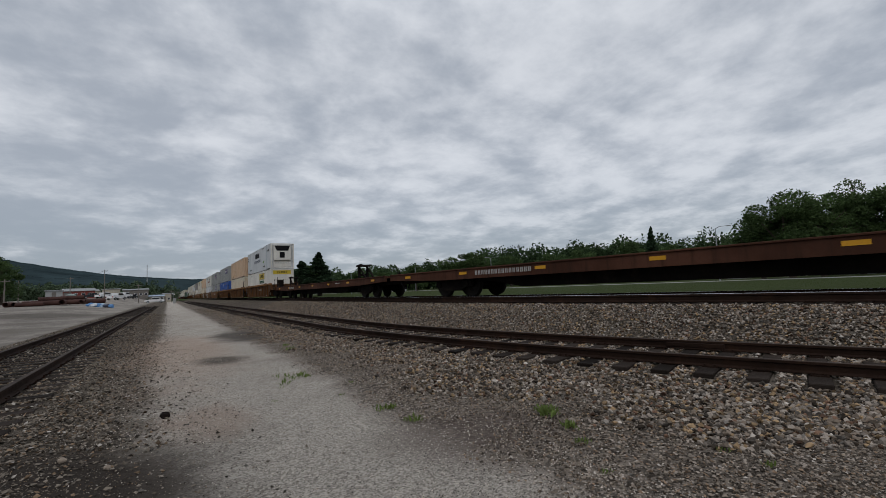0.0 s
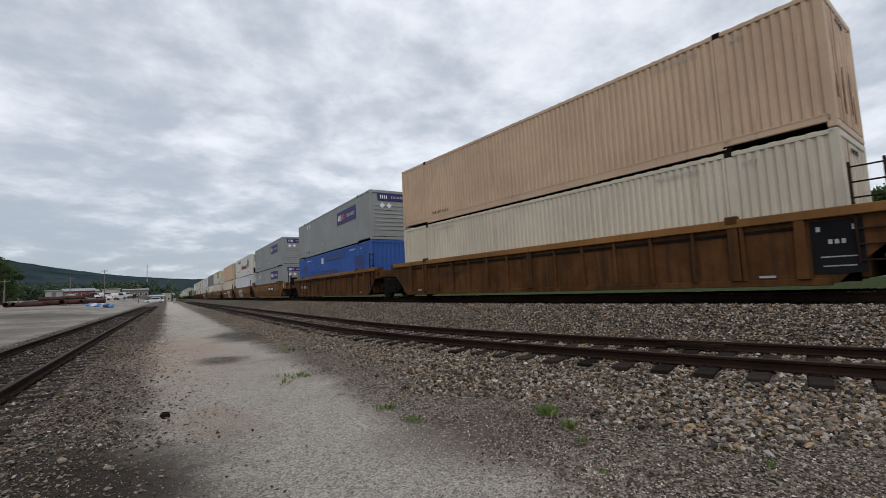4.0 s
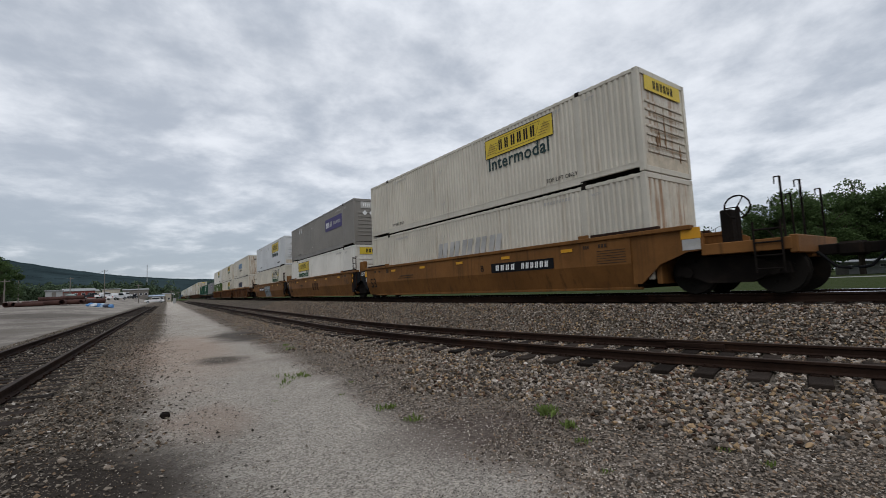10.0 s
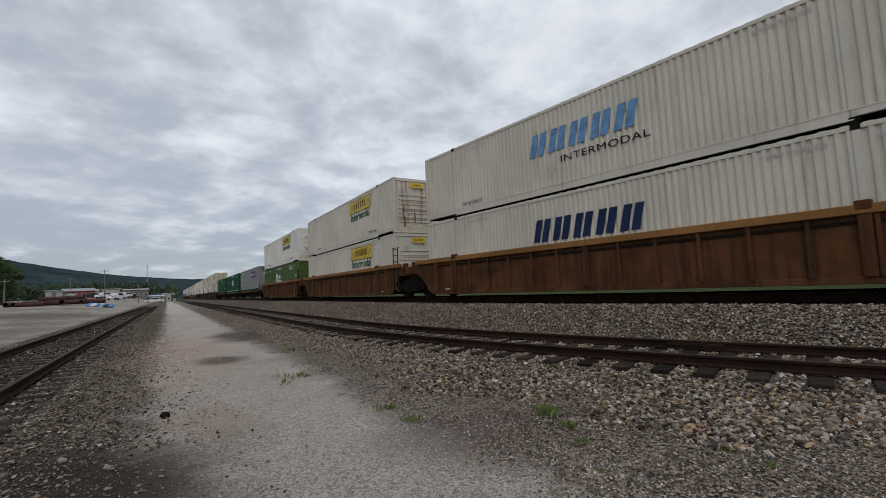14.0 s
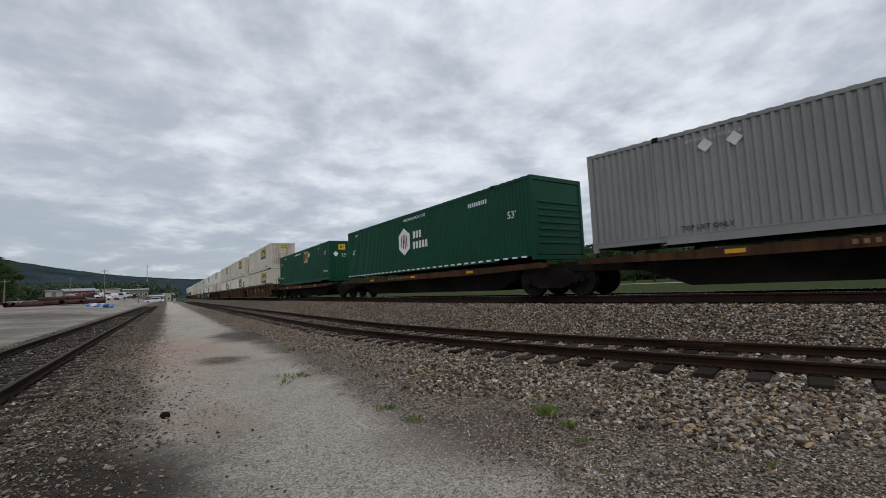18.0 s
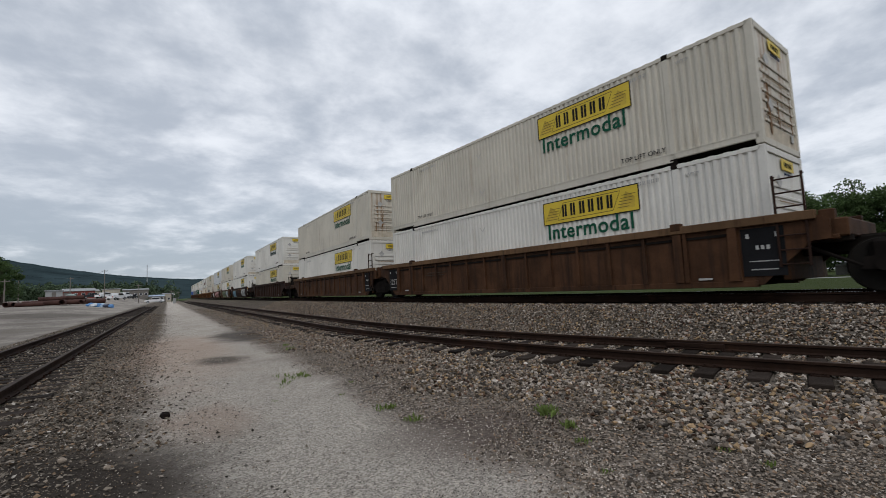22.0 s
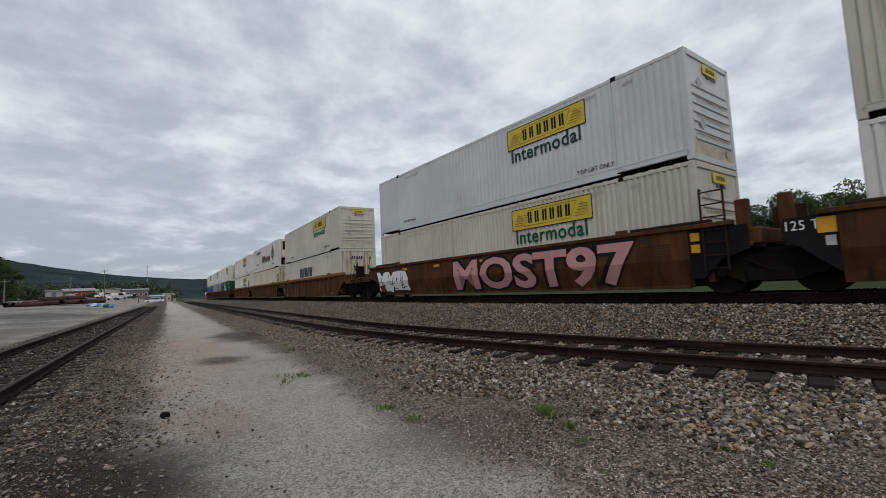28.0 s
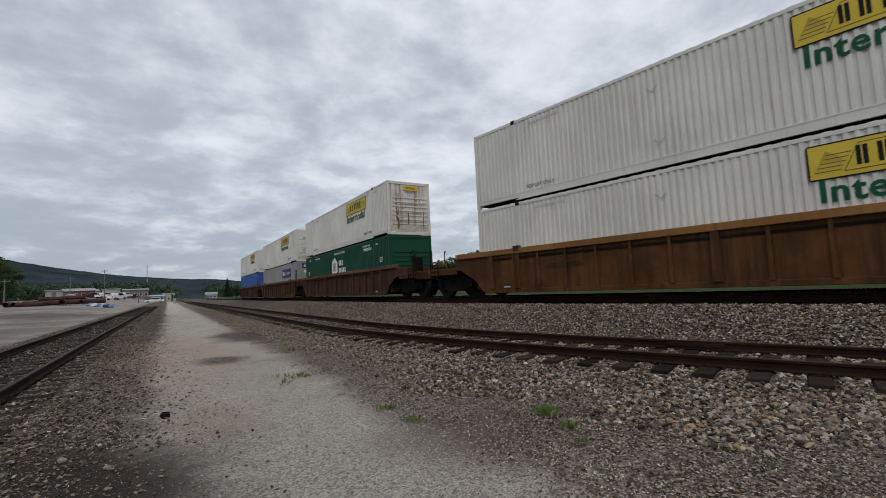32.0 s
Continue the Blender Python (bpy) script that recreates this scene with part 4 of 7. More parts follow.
def purple_panel(y, z, w_=3.55, h_=0.85, faded=False):
    def f(base):
        p = part("sign_panel", plate(w_, h_), SIGNPURPLE, base, "purple sign panel with white and orange bars", key=("purple", w_, h_), at=facing(y, z))
        bars(0.75 * w_ / 3.55, 0.36 * h_ / 0.85, 3, SIGNWHITE, p, pose(-w_ * 0.34, 0, 0.005), name="white_wordmark", gap=0.45, stroke_w=0.42)
        bars(0.5 * w_ / 3.55, 0.36 * h_ / 0.85, 2, SIGNORANGE if not faded else PALE, p, pose(-w_ * 0.145, 0, 0.005), name="orange_wordmark", gap=0.45, stroke_w=0.42)
        bars(1.5 * w_ / 3.55, 0.22 * h_ / 0.85, 10, PALE, p, pose(w_ * 0.22, -0.01, 0.005), name="grey_wordmark", gap=0.4, stroke_w=0.3)
    return f


def purple_end(faded=False):
    def f(base):
        p = part("sign_panel", plate(1.75, 0.42), SIGNPURPLE if not faded else PALE, base, "purple sign panel with white bars", key="purpleend", at=end_facing(0.05, 2.5, 0.004))
        bars(0.5, 0.2, 4, SIGNWHITE, p, pose(-0.5, 0, 0.005))
        bars(0.75, 0.12, 8, PALE, p, pose(0.35, 0, 0.005))
        for x in (-0.55, -0.1):
            part("placard_holder", diamond(0.17), SIGNWHITE, base, key="endplac", at=end_facing(x, 2.0, 0.003))
    return f


def hexagon_mark(y, z):
    def f(base):
        h_ = part("hexagon_mark", lambda: Geo().prism([(0, -0.68), (0.56, -0.34), (0.56, 0.34), (0, 0.68), (-0.56, 0.34), (-0.56, -0.34)], -0.004, 0.004, "z"), SIGNWHITE, base, "white hexagon with red bars", key="hex", at=facing(y, z))
        part("red_monogram", lambda: Geo().box(-0.3, -0.22, -0.26, 0.26, 0.004, 0.008).box(-0.13, -0.04, -0.34, 0.34, 0.004, 0.008).box(0.04, 0.13, -0.34, 0.34, 0.004, 0.008).box(0.22, 0.3, -0.26, 0.26, 0.004, 0.008).box(-0.13, 0.13, -0.05, 0.05, 0.004, 0.0075), SIGNRED, h_, key="hexbars")
        bars(0.85, 0.34, 3, SIGNWHITE, base, facing(y - 1.25, z + 0.24), gap=0.4, stroke_w=0.42)
        bars(1.4, 0.34, 5, SIGNWHITE, base, facing(y - 1.5, z - 0.26), gap=0.4, stroke_w=0.42)
        words("WARNING HIGH CUBE", 0.14, SIGNWHITE, base, facing(y - 1.0, 2.6), width=2.1)
        words("53'", 0.26, SIGNWHITE, base, facing(15.2, 1.55))
        words("53'", 0.26, SIGNWHITE, base, facing(1.0, 1.65))
        words("WTP", 0.12, SIGNWHITE, base, facing(14.8, 2.55))
        bars(1.2, 0.16, 9, SIGNWHITE, base, facing(2.9, 2.4))
    return f


def striped_hem(base):
    for i in range(34):
        part("reflector_strip", plate(0.26, 0.06), SIGNWHITE, base, key="hem", at=facing(0.5 + i * 0.47, 0.13))


def wordmark(y, z, w_, h_, n, mat, slant=0.25):
    return lambda base: bars(w_, h_, n, mat, base, facing(y, z), slant=slant, gap=0.3, stroke_w=0.43)


def crest(base):
    c = part("crest", lambda: Geo().prism([(-0.42, 0.35), (-0.38, -0.3), (0, -0.75), (0.38, -0.3), (0.42, 0.35), (0.2, 0.85), (-0.2, 0.85)], -0.004, 0.004, "z"), material("brown_crest", (0.12, 0.085, 0.068), 0.6), base, "brown and gold shield-shaped mark", key="crest", at=facing(3.05, 1.62))
    gold = material("gold_mark", (0.26, 0.19, 0.125), 0.5)
    part("gold_fields", lambda: Geo().box(-0.25, 0.25, 0.02, 0.2, 0.004, 0.008).box(-0.22, 0.22, -0.3, -0.12, 0.004, 0.008).prism([(-0.62, 0.5), (-0.45, 0.4), (-0.48, -0.5), (-0.66, -0.2)], 0.0, 0.006, "z").prism([(0.62, 0.5), (0.66, -0.2), (0.48, -0.5), (0.45, 0.4)], 0.0, 0.006, "z").box(-0.15, 0.15, 0.6, 0.95, 0.004, 0.008), gold, c, key="crestfields")


def red_wordmark(base, mat=SIGNRED):
    """Dark upright bars, tall ones first, in place of a wordmark."""
    bars(1.9, 0.66, 3, mat, base, facing(8.45, 1.42), gap=0.4, stroke_w=0.42)
    bars(2.8, 0.44, 6, mat, base, facing(6.05, 1.31), gap=0.35, stroke_w=0.4)
    bars(0.42, 0.66, 1, mat, base, facing(4.5, 1.42), gap=0.5)


def cold_box_marks(base):
    bars(1.25, 0.26, 4, SIGNBLUE, base, facing(12.75, 2.38), slant=0.3, gap=0.3)
    bars(1.55, 0.26, 5, LETTER, base, facing(11.3, 2.38), slant=0.3, gap=0.35)
    bars(2.7, 0.06, 24, PALE, base, facing(12.0, 2.14), gap=0.3)
    bars(1.6, 0.12, 12, LETTER, base, facing(12.6, 0.95), gap=0.35)
    words("TOP LIFT ONLY", 0.12, LETTER, base, facing(13.6, 0.42), width=1.1)
    words("TOP LIFT ONLY", 0.12, LETTER, base, facing(2.8, 0.5), width=1.1)


def reefer_marks(base):
    bars(1.9, 0.62, 5, LETTER, base, facing(8.85, 2.12), gap=0.22, stroke_w=0.46)
    bars(1.0, 0.54, 3, LETTER, base, facing(7.3, 2.08), gap=0.25, stroke_w=0.46)
    words("INTERMODAL", 0.34, SIGNNAVY, base, facing(8.2, 1.35), "word INTERMODAL in navy capitals", width=4.4)
    part("leaf_mark", lambda: Geo().prism([(-0.5, -0.12), (0.1, -0.18), (0.5, 0.1), (0.45, 0.2), (-0.1, 0.18), (-0.45, 0.06)], -0.003, 0.003, "z"), material("leaf_green", (0.14, 0.30, 0.03), 0.5), base, "green leaf mark", key="leafmark", at=facing(4.0, 1.05) @ Matrix.Diagonal((0.85, 0.75, 1, 1)))
    words("TOP LIFT ONLY", 0.17, LETTER, base, facing(3.8, 0.5), width=1.3)
    words("TOP LIFT ONLY", 0.17, LETTER, base, facing(13.2, 0.5), width=1.3)
    words("STACK LIMIT 3 HIGH", 0.12, LETTER, base, facing(4.4, 2.68), width=1.5)
    words("53FT", 0.2, LETTER, base, facing(15.3, 2.2))
    words("XHC", 0.2, LETTER, base, facing(15.3, 1.9))
    bars(1.4, 0.17, 9, LETTER, base, facing(1.1, 2.2))


SIGNOCHRE = material("ochre_sign_paint", (0.42, 0.27, 0.06), 0.5, patch=0.12)


def yellow_square(base):
    p = part("sign_panel", plate(1.17, 0.93), SIGNOCHRE, base, "ochre sign panel with blue and black bars", key="square", at=facing(6.27, 2.19))
    bars(0.34, 0.62, 1, LETTER, p, pose(-0.36, 0, 0.005))
    bars(0.62, 0.42, 2, SIGNNAVY, p, pose(0.2, 0.03, 0.005))
    words("WARNING HIGH CUBE", 0.14, SIGNWHITE, base, facing(8.9, 2.6), width=2.0)
    words("53'", 0.26, SIGNWHITE, base, facing(15.2, 2.1))
    words("53'", 0.26, SIGNWHITE, base, facing(1.0, 2.1))
    words("TOP LIFT ONLY", 0.14, SIGNWHITE, base, facing(1.0, 0.75), width=1.1)
    words("TOP LIFT ONLY", 0.14, SIGNWHITE, base, facing(15.1, 0.75), width=1.0)
    words("WTP", 0.14, SIGNWHITE, base, facing(2.55, 2.55))
    words("WTP", 0.14, SIGNWHITE, base, facing(13.6, 2.6))
    part("placard_holder", diamond(0.24), SIGNWHITE, base, key="bigplac", at=facing(5.3, 2.3))
    q = part("sign_panel", plate(0.5, 0.4), SIGNYELLOW, base, key="squareend", at=end_facing(-0.35, 2.45, 0.004))
    bars(0.3, 0.2, 3, LETTER, q, pose(0, 0, 0.005))
    part("placard_holder", diamond(0.2), SIGNWHITE, base, key="endplac2", at=end_facing(-0.8, 1.95, 0.003))
    words("53'", 0.22, SIGNWHITE, base, end_facing(-0.2, 1.85, 0.003))
    bars(0.12, 1.1, 1, SIGNWHITE, base, end_facing(0.35, 1.9, 0.003))
    part("data_plate", plate(0.4, 0.28), SIGNWHITE, base, key="dplate2", at=end_facing(0.45, 0.75, 0.004))


def blue_patches(base):
    navy = material("navy_repaint", (0.03, 0.055, 0.17), 0.5, patch=0.2)
    for y, z, w_, h_ in ((14.2, 1.9, 1.0, 0.7), (9.4, 1.3, 7.0, 0.6), (6.5, 2.45, 4.0, 0.35), (2.0, 1.6, 1.3, 1.1)):
        part("repaint_patch", plate(w_, h_), navy, base, "darker blue repainted patch", key=("navy", w_), at=facing(y, z, out=0.003))
    p = part("number_label", plate(0.5, 0.42), SIGNWHITE, base, "white label with the number 117", at=facing(9.3, 2.35))
    words("117", 0.2, LETTER, p, pose(0, 0.03, 0.005))


# --- well cars, spine cars and flat cars ---
def truck_geo_frame(x):
    s = math.copysign(1, x)
    return lambda: Geo().prism([(-1.2, 0.38), (-1.15, 0.62), (-0.75, 0.66), (-0.42, 0.82), (0.42, 0.82), (0.75, 0.66), (1.15, 0.62), (1.2, 0.38), (0.8, 0.36), (0.45, 0.2), (-0.45, 0.2), (-0.8, 0.36)], x - 0.07, x + 0.07, "x").tube((x, -0.89, 0.47), (x + s * 0.13, -0.89, 0.47), 0.13, n=10).tube((x, 0.89, 0.47), (x + s * 0.13, 0.89, 0.47), 0.13, n=10)


def wheelset_geo():
    g = Geo().tube((-1.0, 0, 0), (1.0, 0, 0), 0.08, n=8)
    for s in (-1, 1):
        g.tube((s * 0.69, 0, 0), (s * 0.82, 0, 0), 0.525, 0.515, n=28)
        g.tube((s * 0.66, 0, 0), (s * 0.69, 0, 0), 0.55, n=28)
        g.tube((s * 0.82, 0, 0), (s * 0.86, 0, 0), 0.16, n=12)
        for i in range(6):
            a = i * 1.0472
            g.box(s * 0.835 - 0.02, s * 0.835 + 0.02, math.cos(a) * 0.29 - 0.03, math.cos(a) * 0.29 + 0.03, math.sin(a) * 0.29 - 0.03, math.sin(a) * 0.29 + 0.03)
    return g


WHEELS = []


def truck(parent, y):
    t = part("truck", lambda: Geo().box(-0.95, 0.95, -0.2, 0.2, 0.35, 0.78, 0.03).box(-1.02, -0.86, -0.28, 0.28, 0.24, 0.5, 0.02).box(0.86, 1.02, -0.28, 0.28, 0.24, 0.5, 0.02), GEAR, parent, "grimy black wheel truck", key="bolster", at=pose(0, y, 0))
    for x in (-1.02, 1.02):
        part("side_frame", truck_geo_frame(x), GEAR, t, key=("sf", x))
    for yy in (-0.89, 0.89):
        WHEELS.append((part("wheelset", wheelset_geo, WHEEL, t, "worn steel wheels on an axle", key="wheelset", at=pose(0, yy, 0.465)), parent, y + yy))
    return t


def coupler(parent, y, sgn):
    part("coupler", lambda: Geo().box(-0.12, 0.12, min(y, y - sgn * 1.0), max(y, y - sgn * 1.0), 0.72, 0.95, 0.02).box(-0.2, 0.2, y - 0.2, y + 0.2, 0.68, 0.98, 0.05), GEAR, parent, key=("coup", y))
    part("air_hose", lambda: Geo().tube((-0.35, y - sgn * 0.5, 0.8), (-0.32, y - sgn * 0.2, 0.45), 0.03).tube((-0.32, y - sgn * 0.2, 0.45), (-0.2, y, 0.42), 0.03), BLACK, parent, key=("hose", y))


W_TOP, W_BOT, FOLD = 1.60, 0.14, 0.80


def side_profile(f_end, r_end, top):
    """The outline of a well's side: deep between the trucks, arched over them."""
    a, b = -f_end, BOX_L + r_end
    return [(a, 1.02), (a, top - 0.18), (a + 0.35, top), (b - 0.35, top), (b, top - 0.18), (b, 1.02), (b - 0.3, 1.0), (BOX_L + 0.22, 0.62), (BOX_L - 0.25, W_BOT), (0.25, W_BOT), (-0.22, 0.62), (a + 0.3, 1.0)]


def folded_mark(ob, base, cache={}):
    """Bends a mark on a smooth well side along the side's fold, below which the side leans inwards."""
    m = ob.matrix_basis if ob.parent == base else ob.parent.matrix_basis @ ob.matrix_basis
    z0 = m.translation.z
    k = (ob.data.name, round(z0, 3))
    if k not in cache:
        b = bmesh.new()
        b.from_mesh(ob.data)
        bmesh.ops.bisect_plane(b, geom=b.verts[:] + b.edges[:] + b.faces[:], plane_co=(0, FOLD - z0, 0), plane_no=(0, 1, 0))
        for v in b.verts:
            v.co.z -= 0.315 * max(0.0, FOLD - z0 - v.co.y)
        me = bpy.data.meshes.new(ob.data.name)
        b.to_mesh(me)
        b.free()
        me.materials.append(ob.data.materials[0])
        cache[k] = me
    ob.data = cache[k]


def shell(sx, y0, y1):
    """A smooth well side: upright above the fold, leaning in below it."""
    return Geo().prism([(sx * x, z) for x, z in ((1.32, W_TOP), (1.47, W_TOP - 0.06), (1.478, FOLD), (1.28, W_BOT), (1.24, W_BOT), (1.32, 0.45))][::sx], y0, y1, "y")


def well_car(label, mat, style, front, rear, marks=()):
    """One well unit. front, rear: 'coupler' or 'joint' (a truck shared with the next unit)."""
    base = thing("well_car", label, "rail car", "well cars of the train")
    fe = 0.95 if front == "joint" else 1.3
    re = 0.95 if rear == "joint" else 1.3
    smooth_side = style == "smooth"
    s0, s1 = (0.25 if front == "joint" else 0.5), BOX_L + (0.45 if rear == "joint" else -0.5)
    for sx in (-1, 1):
        x0, x1 = sorted((sx * 1.36, sx * 1.43))
        if smooth_side:
            part("side_wall", lambda: shell(sx, s0, s1), mat, base, key=("shell", sx, s0, s1))
            for kind, flip, at_y in ((front, 1, 0.0), (rear, -1, BOX_L)):
                if kind == "coupler":
                    poly = [(0.5, W_TOP - 0.02), (0.5, 0.24), (0.28, 0.24), (-0.25, 0.72), (-0.95, 0.98), (-1.3, 1.0), (-1.3, 1.40), (-0.9, W_TOP - 0.02)]
                    part("end_wing", lambda: Geo().prism([(at_y + flip * u, v) for u, v in poly][::flip], x0, x1, "x"), mat, base, key=("wing", sx, flip))
                else:
                    # black paint, and the shadow by the truck, drawn as one black panel
                    poly = [(0.25, 1.52), (0.25, 0.30), (-0.05, 0.34), (-0.45, 0.74), (-1.0, 0.95), (-1.0, 1.5)] if flip > 0 else [(-0.45, 1.52), (-0.45, 0.34), (-0.75, 0.6), (-1.1, 0.92), (-1.3, 0.95), (-1.3, 1.5)]
                    part("end_panel", lambda: Geo().prism([(at_y + flip * u, v) for u, v in poly][::flip], x0, x1, "x"), BLACK, base, "black painted end panel, also standing in for truck shadow", key=("bwing", sx, flip))
        else:
            part("side_wall", lambda: Geo().prism(side_profile(fe, re, W_TOP), x0, x1, "x"), mat, base, key=("sw", sx, fe, re))
        c0, c1 = sorted((sx * 1.33, sx * 1.53))
        # ribbed cars: the chord's lit look comes from a lighter paint colour
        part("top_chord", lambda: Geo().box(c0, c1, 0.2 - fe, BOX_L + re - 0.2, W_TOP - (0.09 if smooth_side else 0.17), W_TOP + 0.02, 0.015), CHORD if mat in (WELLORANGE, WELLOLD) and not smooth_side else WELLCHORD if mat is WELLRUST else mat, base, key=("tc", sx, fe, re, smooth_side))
        b0, b1 = sorted((sx * 1.30, sx * 1.47)) if not smooth_side else sorted((sx * 1.22, sx * 1.32))
        part("bottom_chord", lambda: Geo().box(b0, b1, 0.35, BOX_L - 0.35, W_BOT - 0.05, W_BOT + (0.02 if smooth_side else 0.09), 0.01), mat, base, key=("bc", sx, smooth_side))
        if style == "ribbed":
            for i in range(15):
                y = 0.75 + i * (BOX_L - 1.5) / 14
                wide = 0.12 if i in (0, 7, 14) else 0.05
                r0, r1 = sorted((sx * 1.43, sx * (1.52 if wide > 0.1 else 1.50)))
                part("rib", lambda: Geo().prism([(y - wide, W_BOT + 0.09), (y + wide, W_BOT + 0.09), (y + wide * 0.7, W_TOP - 0.06), (y - wide * 0.7, W_TOP - 0.06)], r0, r1, "x"), mat, base, key=("rib", sx, i))
            r0, r1 = sorted((sx * 1.43, sx * 1.46))
            part("upper_band", lambda: Geo().box(r0, r1, 0.7, BOX_L - 0.7, W_TOP - 0.34, W_TOP - 0.28), GEAR, base, key=("ub", sx))
            for y in (1.97, BOX_L - 1.97):
                part("lift_bracket", lambda: Geo().box(min(sx * 1.36, sx * 1.54), max(sx * 1.36, sx * 1.54), y - 0.13, y + 0.13, W_TOP - 0.09, W_TOP + 0.1, 0.02).box(min(sx * 1.43, sx * 1.51), max(sx * 1.43, sx * 1.51), y - 0.1, y + 0.1, W_BOT + 0.1, W_TOP - 0.09), mat, base, key=("rlb", sx, y))
        else:
            for a, b in ((-0.3, 1.72), (BOX_L - 1.72, BOX_L + 0.3)):
                part("end_rail", lambda: Geo().box(min(sx * 1.34, sx * 1.50), max(sx * 1.34, sx * 1.50), a, b, W_TOP + 0.005, W_TOP + 0.10, 0.02), WELLDARK, base, "dark brown guide rail", key=("er", sx, a))
            for y in (1.97, BOX_L - 1.97):
                part("lift_bracket", lambda: Geo().box(min(sx * 1.43, sx * 1.5), max(sx * 1.43, sx * 1.5), y - 0.18, y + 0.18, W_TOP - 0.05, W_TOP + 0.12, 0.02), mat, base, key=("lb", sx, y))
    part("well_floor", lambda: Geo().box(-1.22, 1.22, 0.4, BOX_L - 0.4, W_BOT - 0.02, W_BOT + 0.1), GEAR, base, key="wfloor")
    for (end, kind, sgn) in ((0.0, front, -1), (BOX_L, rear, 1)):
        reach = 0.95 if kind == "joint" else 1.3
        y0, y1 = sorted((end + sgn * 0.1, end + sgn * (reach + 0.1)))
        part("bulkhead", lambda: Geo().box(-1.3, 1.3, min(end + sgn * 0.06, end + sgn * 0.2), max(end + sgn * 0.06, end + sgn * 0.2), 0.22, W_TOP - 0.1, 0.02), mat, base, key=("bh", end))
        part("end_deck", lambda: Geo().box(-1.36, 1.36, y0, y1, 1.0, 1.1, 0.02), mat, base, key=("ed", end, kind))
        if kind == "joint":
            truck_here = sgn > 0
            part("joint_arm", lambda: Geo().box(-0.35, 0.35, min(end, end + sgn * 1.68), max(end, end + sgn * 1.68), 0.72, 1.1, 0.05), GEAR, base, key=("ja", end))
            if truck_here:
                truck(base, BOX_L + 1.68)
                # made-up black block that fills the see-through gap round the truck with dark
                part("brake_rigging", lambda: Geo().box(-0.98, 0.98, BOX_L + 0.62, BOX_L + 2.74, 0.34, 0.96, 0.06).box(-1.16, -0.9, BOX_L + 1.2, BOX_L + 2.1, 0.2, 0.5, 0.04), GEAR, base, key="dark_fill")
            for x in (-1.2, 1.2):
                y2 = end + sgn * (0.88 if sgn < 0 else 1.25)
                part("stacking_post", lambda: Geo().box(x - 0.1, x + 0.1, y2 - 0.13, y2 + 0.13, 1.08, 2.08 if smooth_side else 1.62, 0.02), mat, base, key=("sp", x, end, smooth_side))
            part("cross_beam", lambda: Geo().box(-1.3, 1.3, min(end + sgn * 0.95, end + sgn * 1.2), max(end + sgn * 0.95, end + sgn * 1.2), 1.05, 1.42, 0.03), mat, base, key=("xb", end))
            if sgn < 0:
                def rungs():
                    g = Geo()
                    for y in (-0.1, -0.6):
                        g.tube((-1.47, y, 0.5), (-1.47, y, 2.45), 0.026, n=6)
                        g.tube((-1.47, y, 2.42), (-1.36, y, 2.42), 0.02, n=5)
                        g.tube((-1.47, y, 1.5), (-1.36, y, 1.5), 0.02, n=5)
                    for i in range(7):
                        g.tube((-1.47, -0.1, 0.55 + i * 0.3), (-1.47, -0.6, 0.55 + i * 0.3), 0.018, n=5)
                    return g
                part("ladder", rungs, WELLDARK, base, "dark steel end ladder", key="joint_ladder")
                if smooth_side:
                    for z in (1.32, 1.04):
                        part("reflector", plate(0.2, 0.2), YELLOW, base, "square yellow reflector", key="sqrefl", at=facing(0.1, z, -1.43))
                part("brake_rod", lambda: Geo().tube((-1.15, -0.5, 0.9), (-1.15, -1.3, 0.45), 0.04, n=6).box(-1.2, -0.9, -1.2, -0.7, 0.95, 1.12, 0.02), GEAR, base, key="brod")
            else:
                if smooth_side:
                    words("125 T", 0.2, SIGNWHITE, base, facing(BOX_L + 1.02, 1.32, -1.43), "white stencil reading 125 T", width=0.55)
                    part("reflector", plate(0.3, 0.32), YELLOW, base, "square yellow reflector", key="sqrefl2", at=facing(BOX_L + 0.62, 1.30, -1.43))
                    part("data_plate", plate(0.16, 0.2), PALE, base, key="dataplate", at=facing(BOX_L + 0.58, 0.98, -1.43))
                part("brake_hose", lambda: Geo().tube((-0.9, BOX_L + 0.7, 1.0), (-0.95, BOX_L + 1.5, 0.62), 0.03, n=6).tube((-0.95, BOX_L + 1.5, 0.62), (-0.9, BOX_L + 2.3, 0.95), 0.03, n=6), GEAR, base, key="bhose")
        else:
            yc = end + sgn * 1.66
            truck(base, yc)
            p0, p1 = sorted((end + sgn * 1.2, end + sgn * 3.05))
            part("platform", lambda: Geo().box(-1.36, 1.36, p0, p1, 1.0, 1.09, 0.015).box(-0.35, 0.35, p0, p1, 0.7, 1.0, 0.02), mat, base, key=("pf", end))
            part("end_sill", lambda: Geo().box(-1.4, 1.4, min(end + sgn * 2.95, end + sgn * 3.1), max(end + sgn * 2.95, end + sgn * 3.1), 0.78, 1.16, 0.02), mat, base, key=("esl", end))
            coupler(base, end + sgn * 3.62, sgn)
            for x, yy in ((-1.38, 2.9), (1.38, 2.9), (1.38, 2.3), (-0.5, 3.0)):
                y, top = end + sgn * yy, 2.4 if smooth_side else 1.95
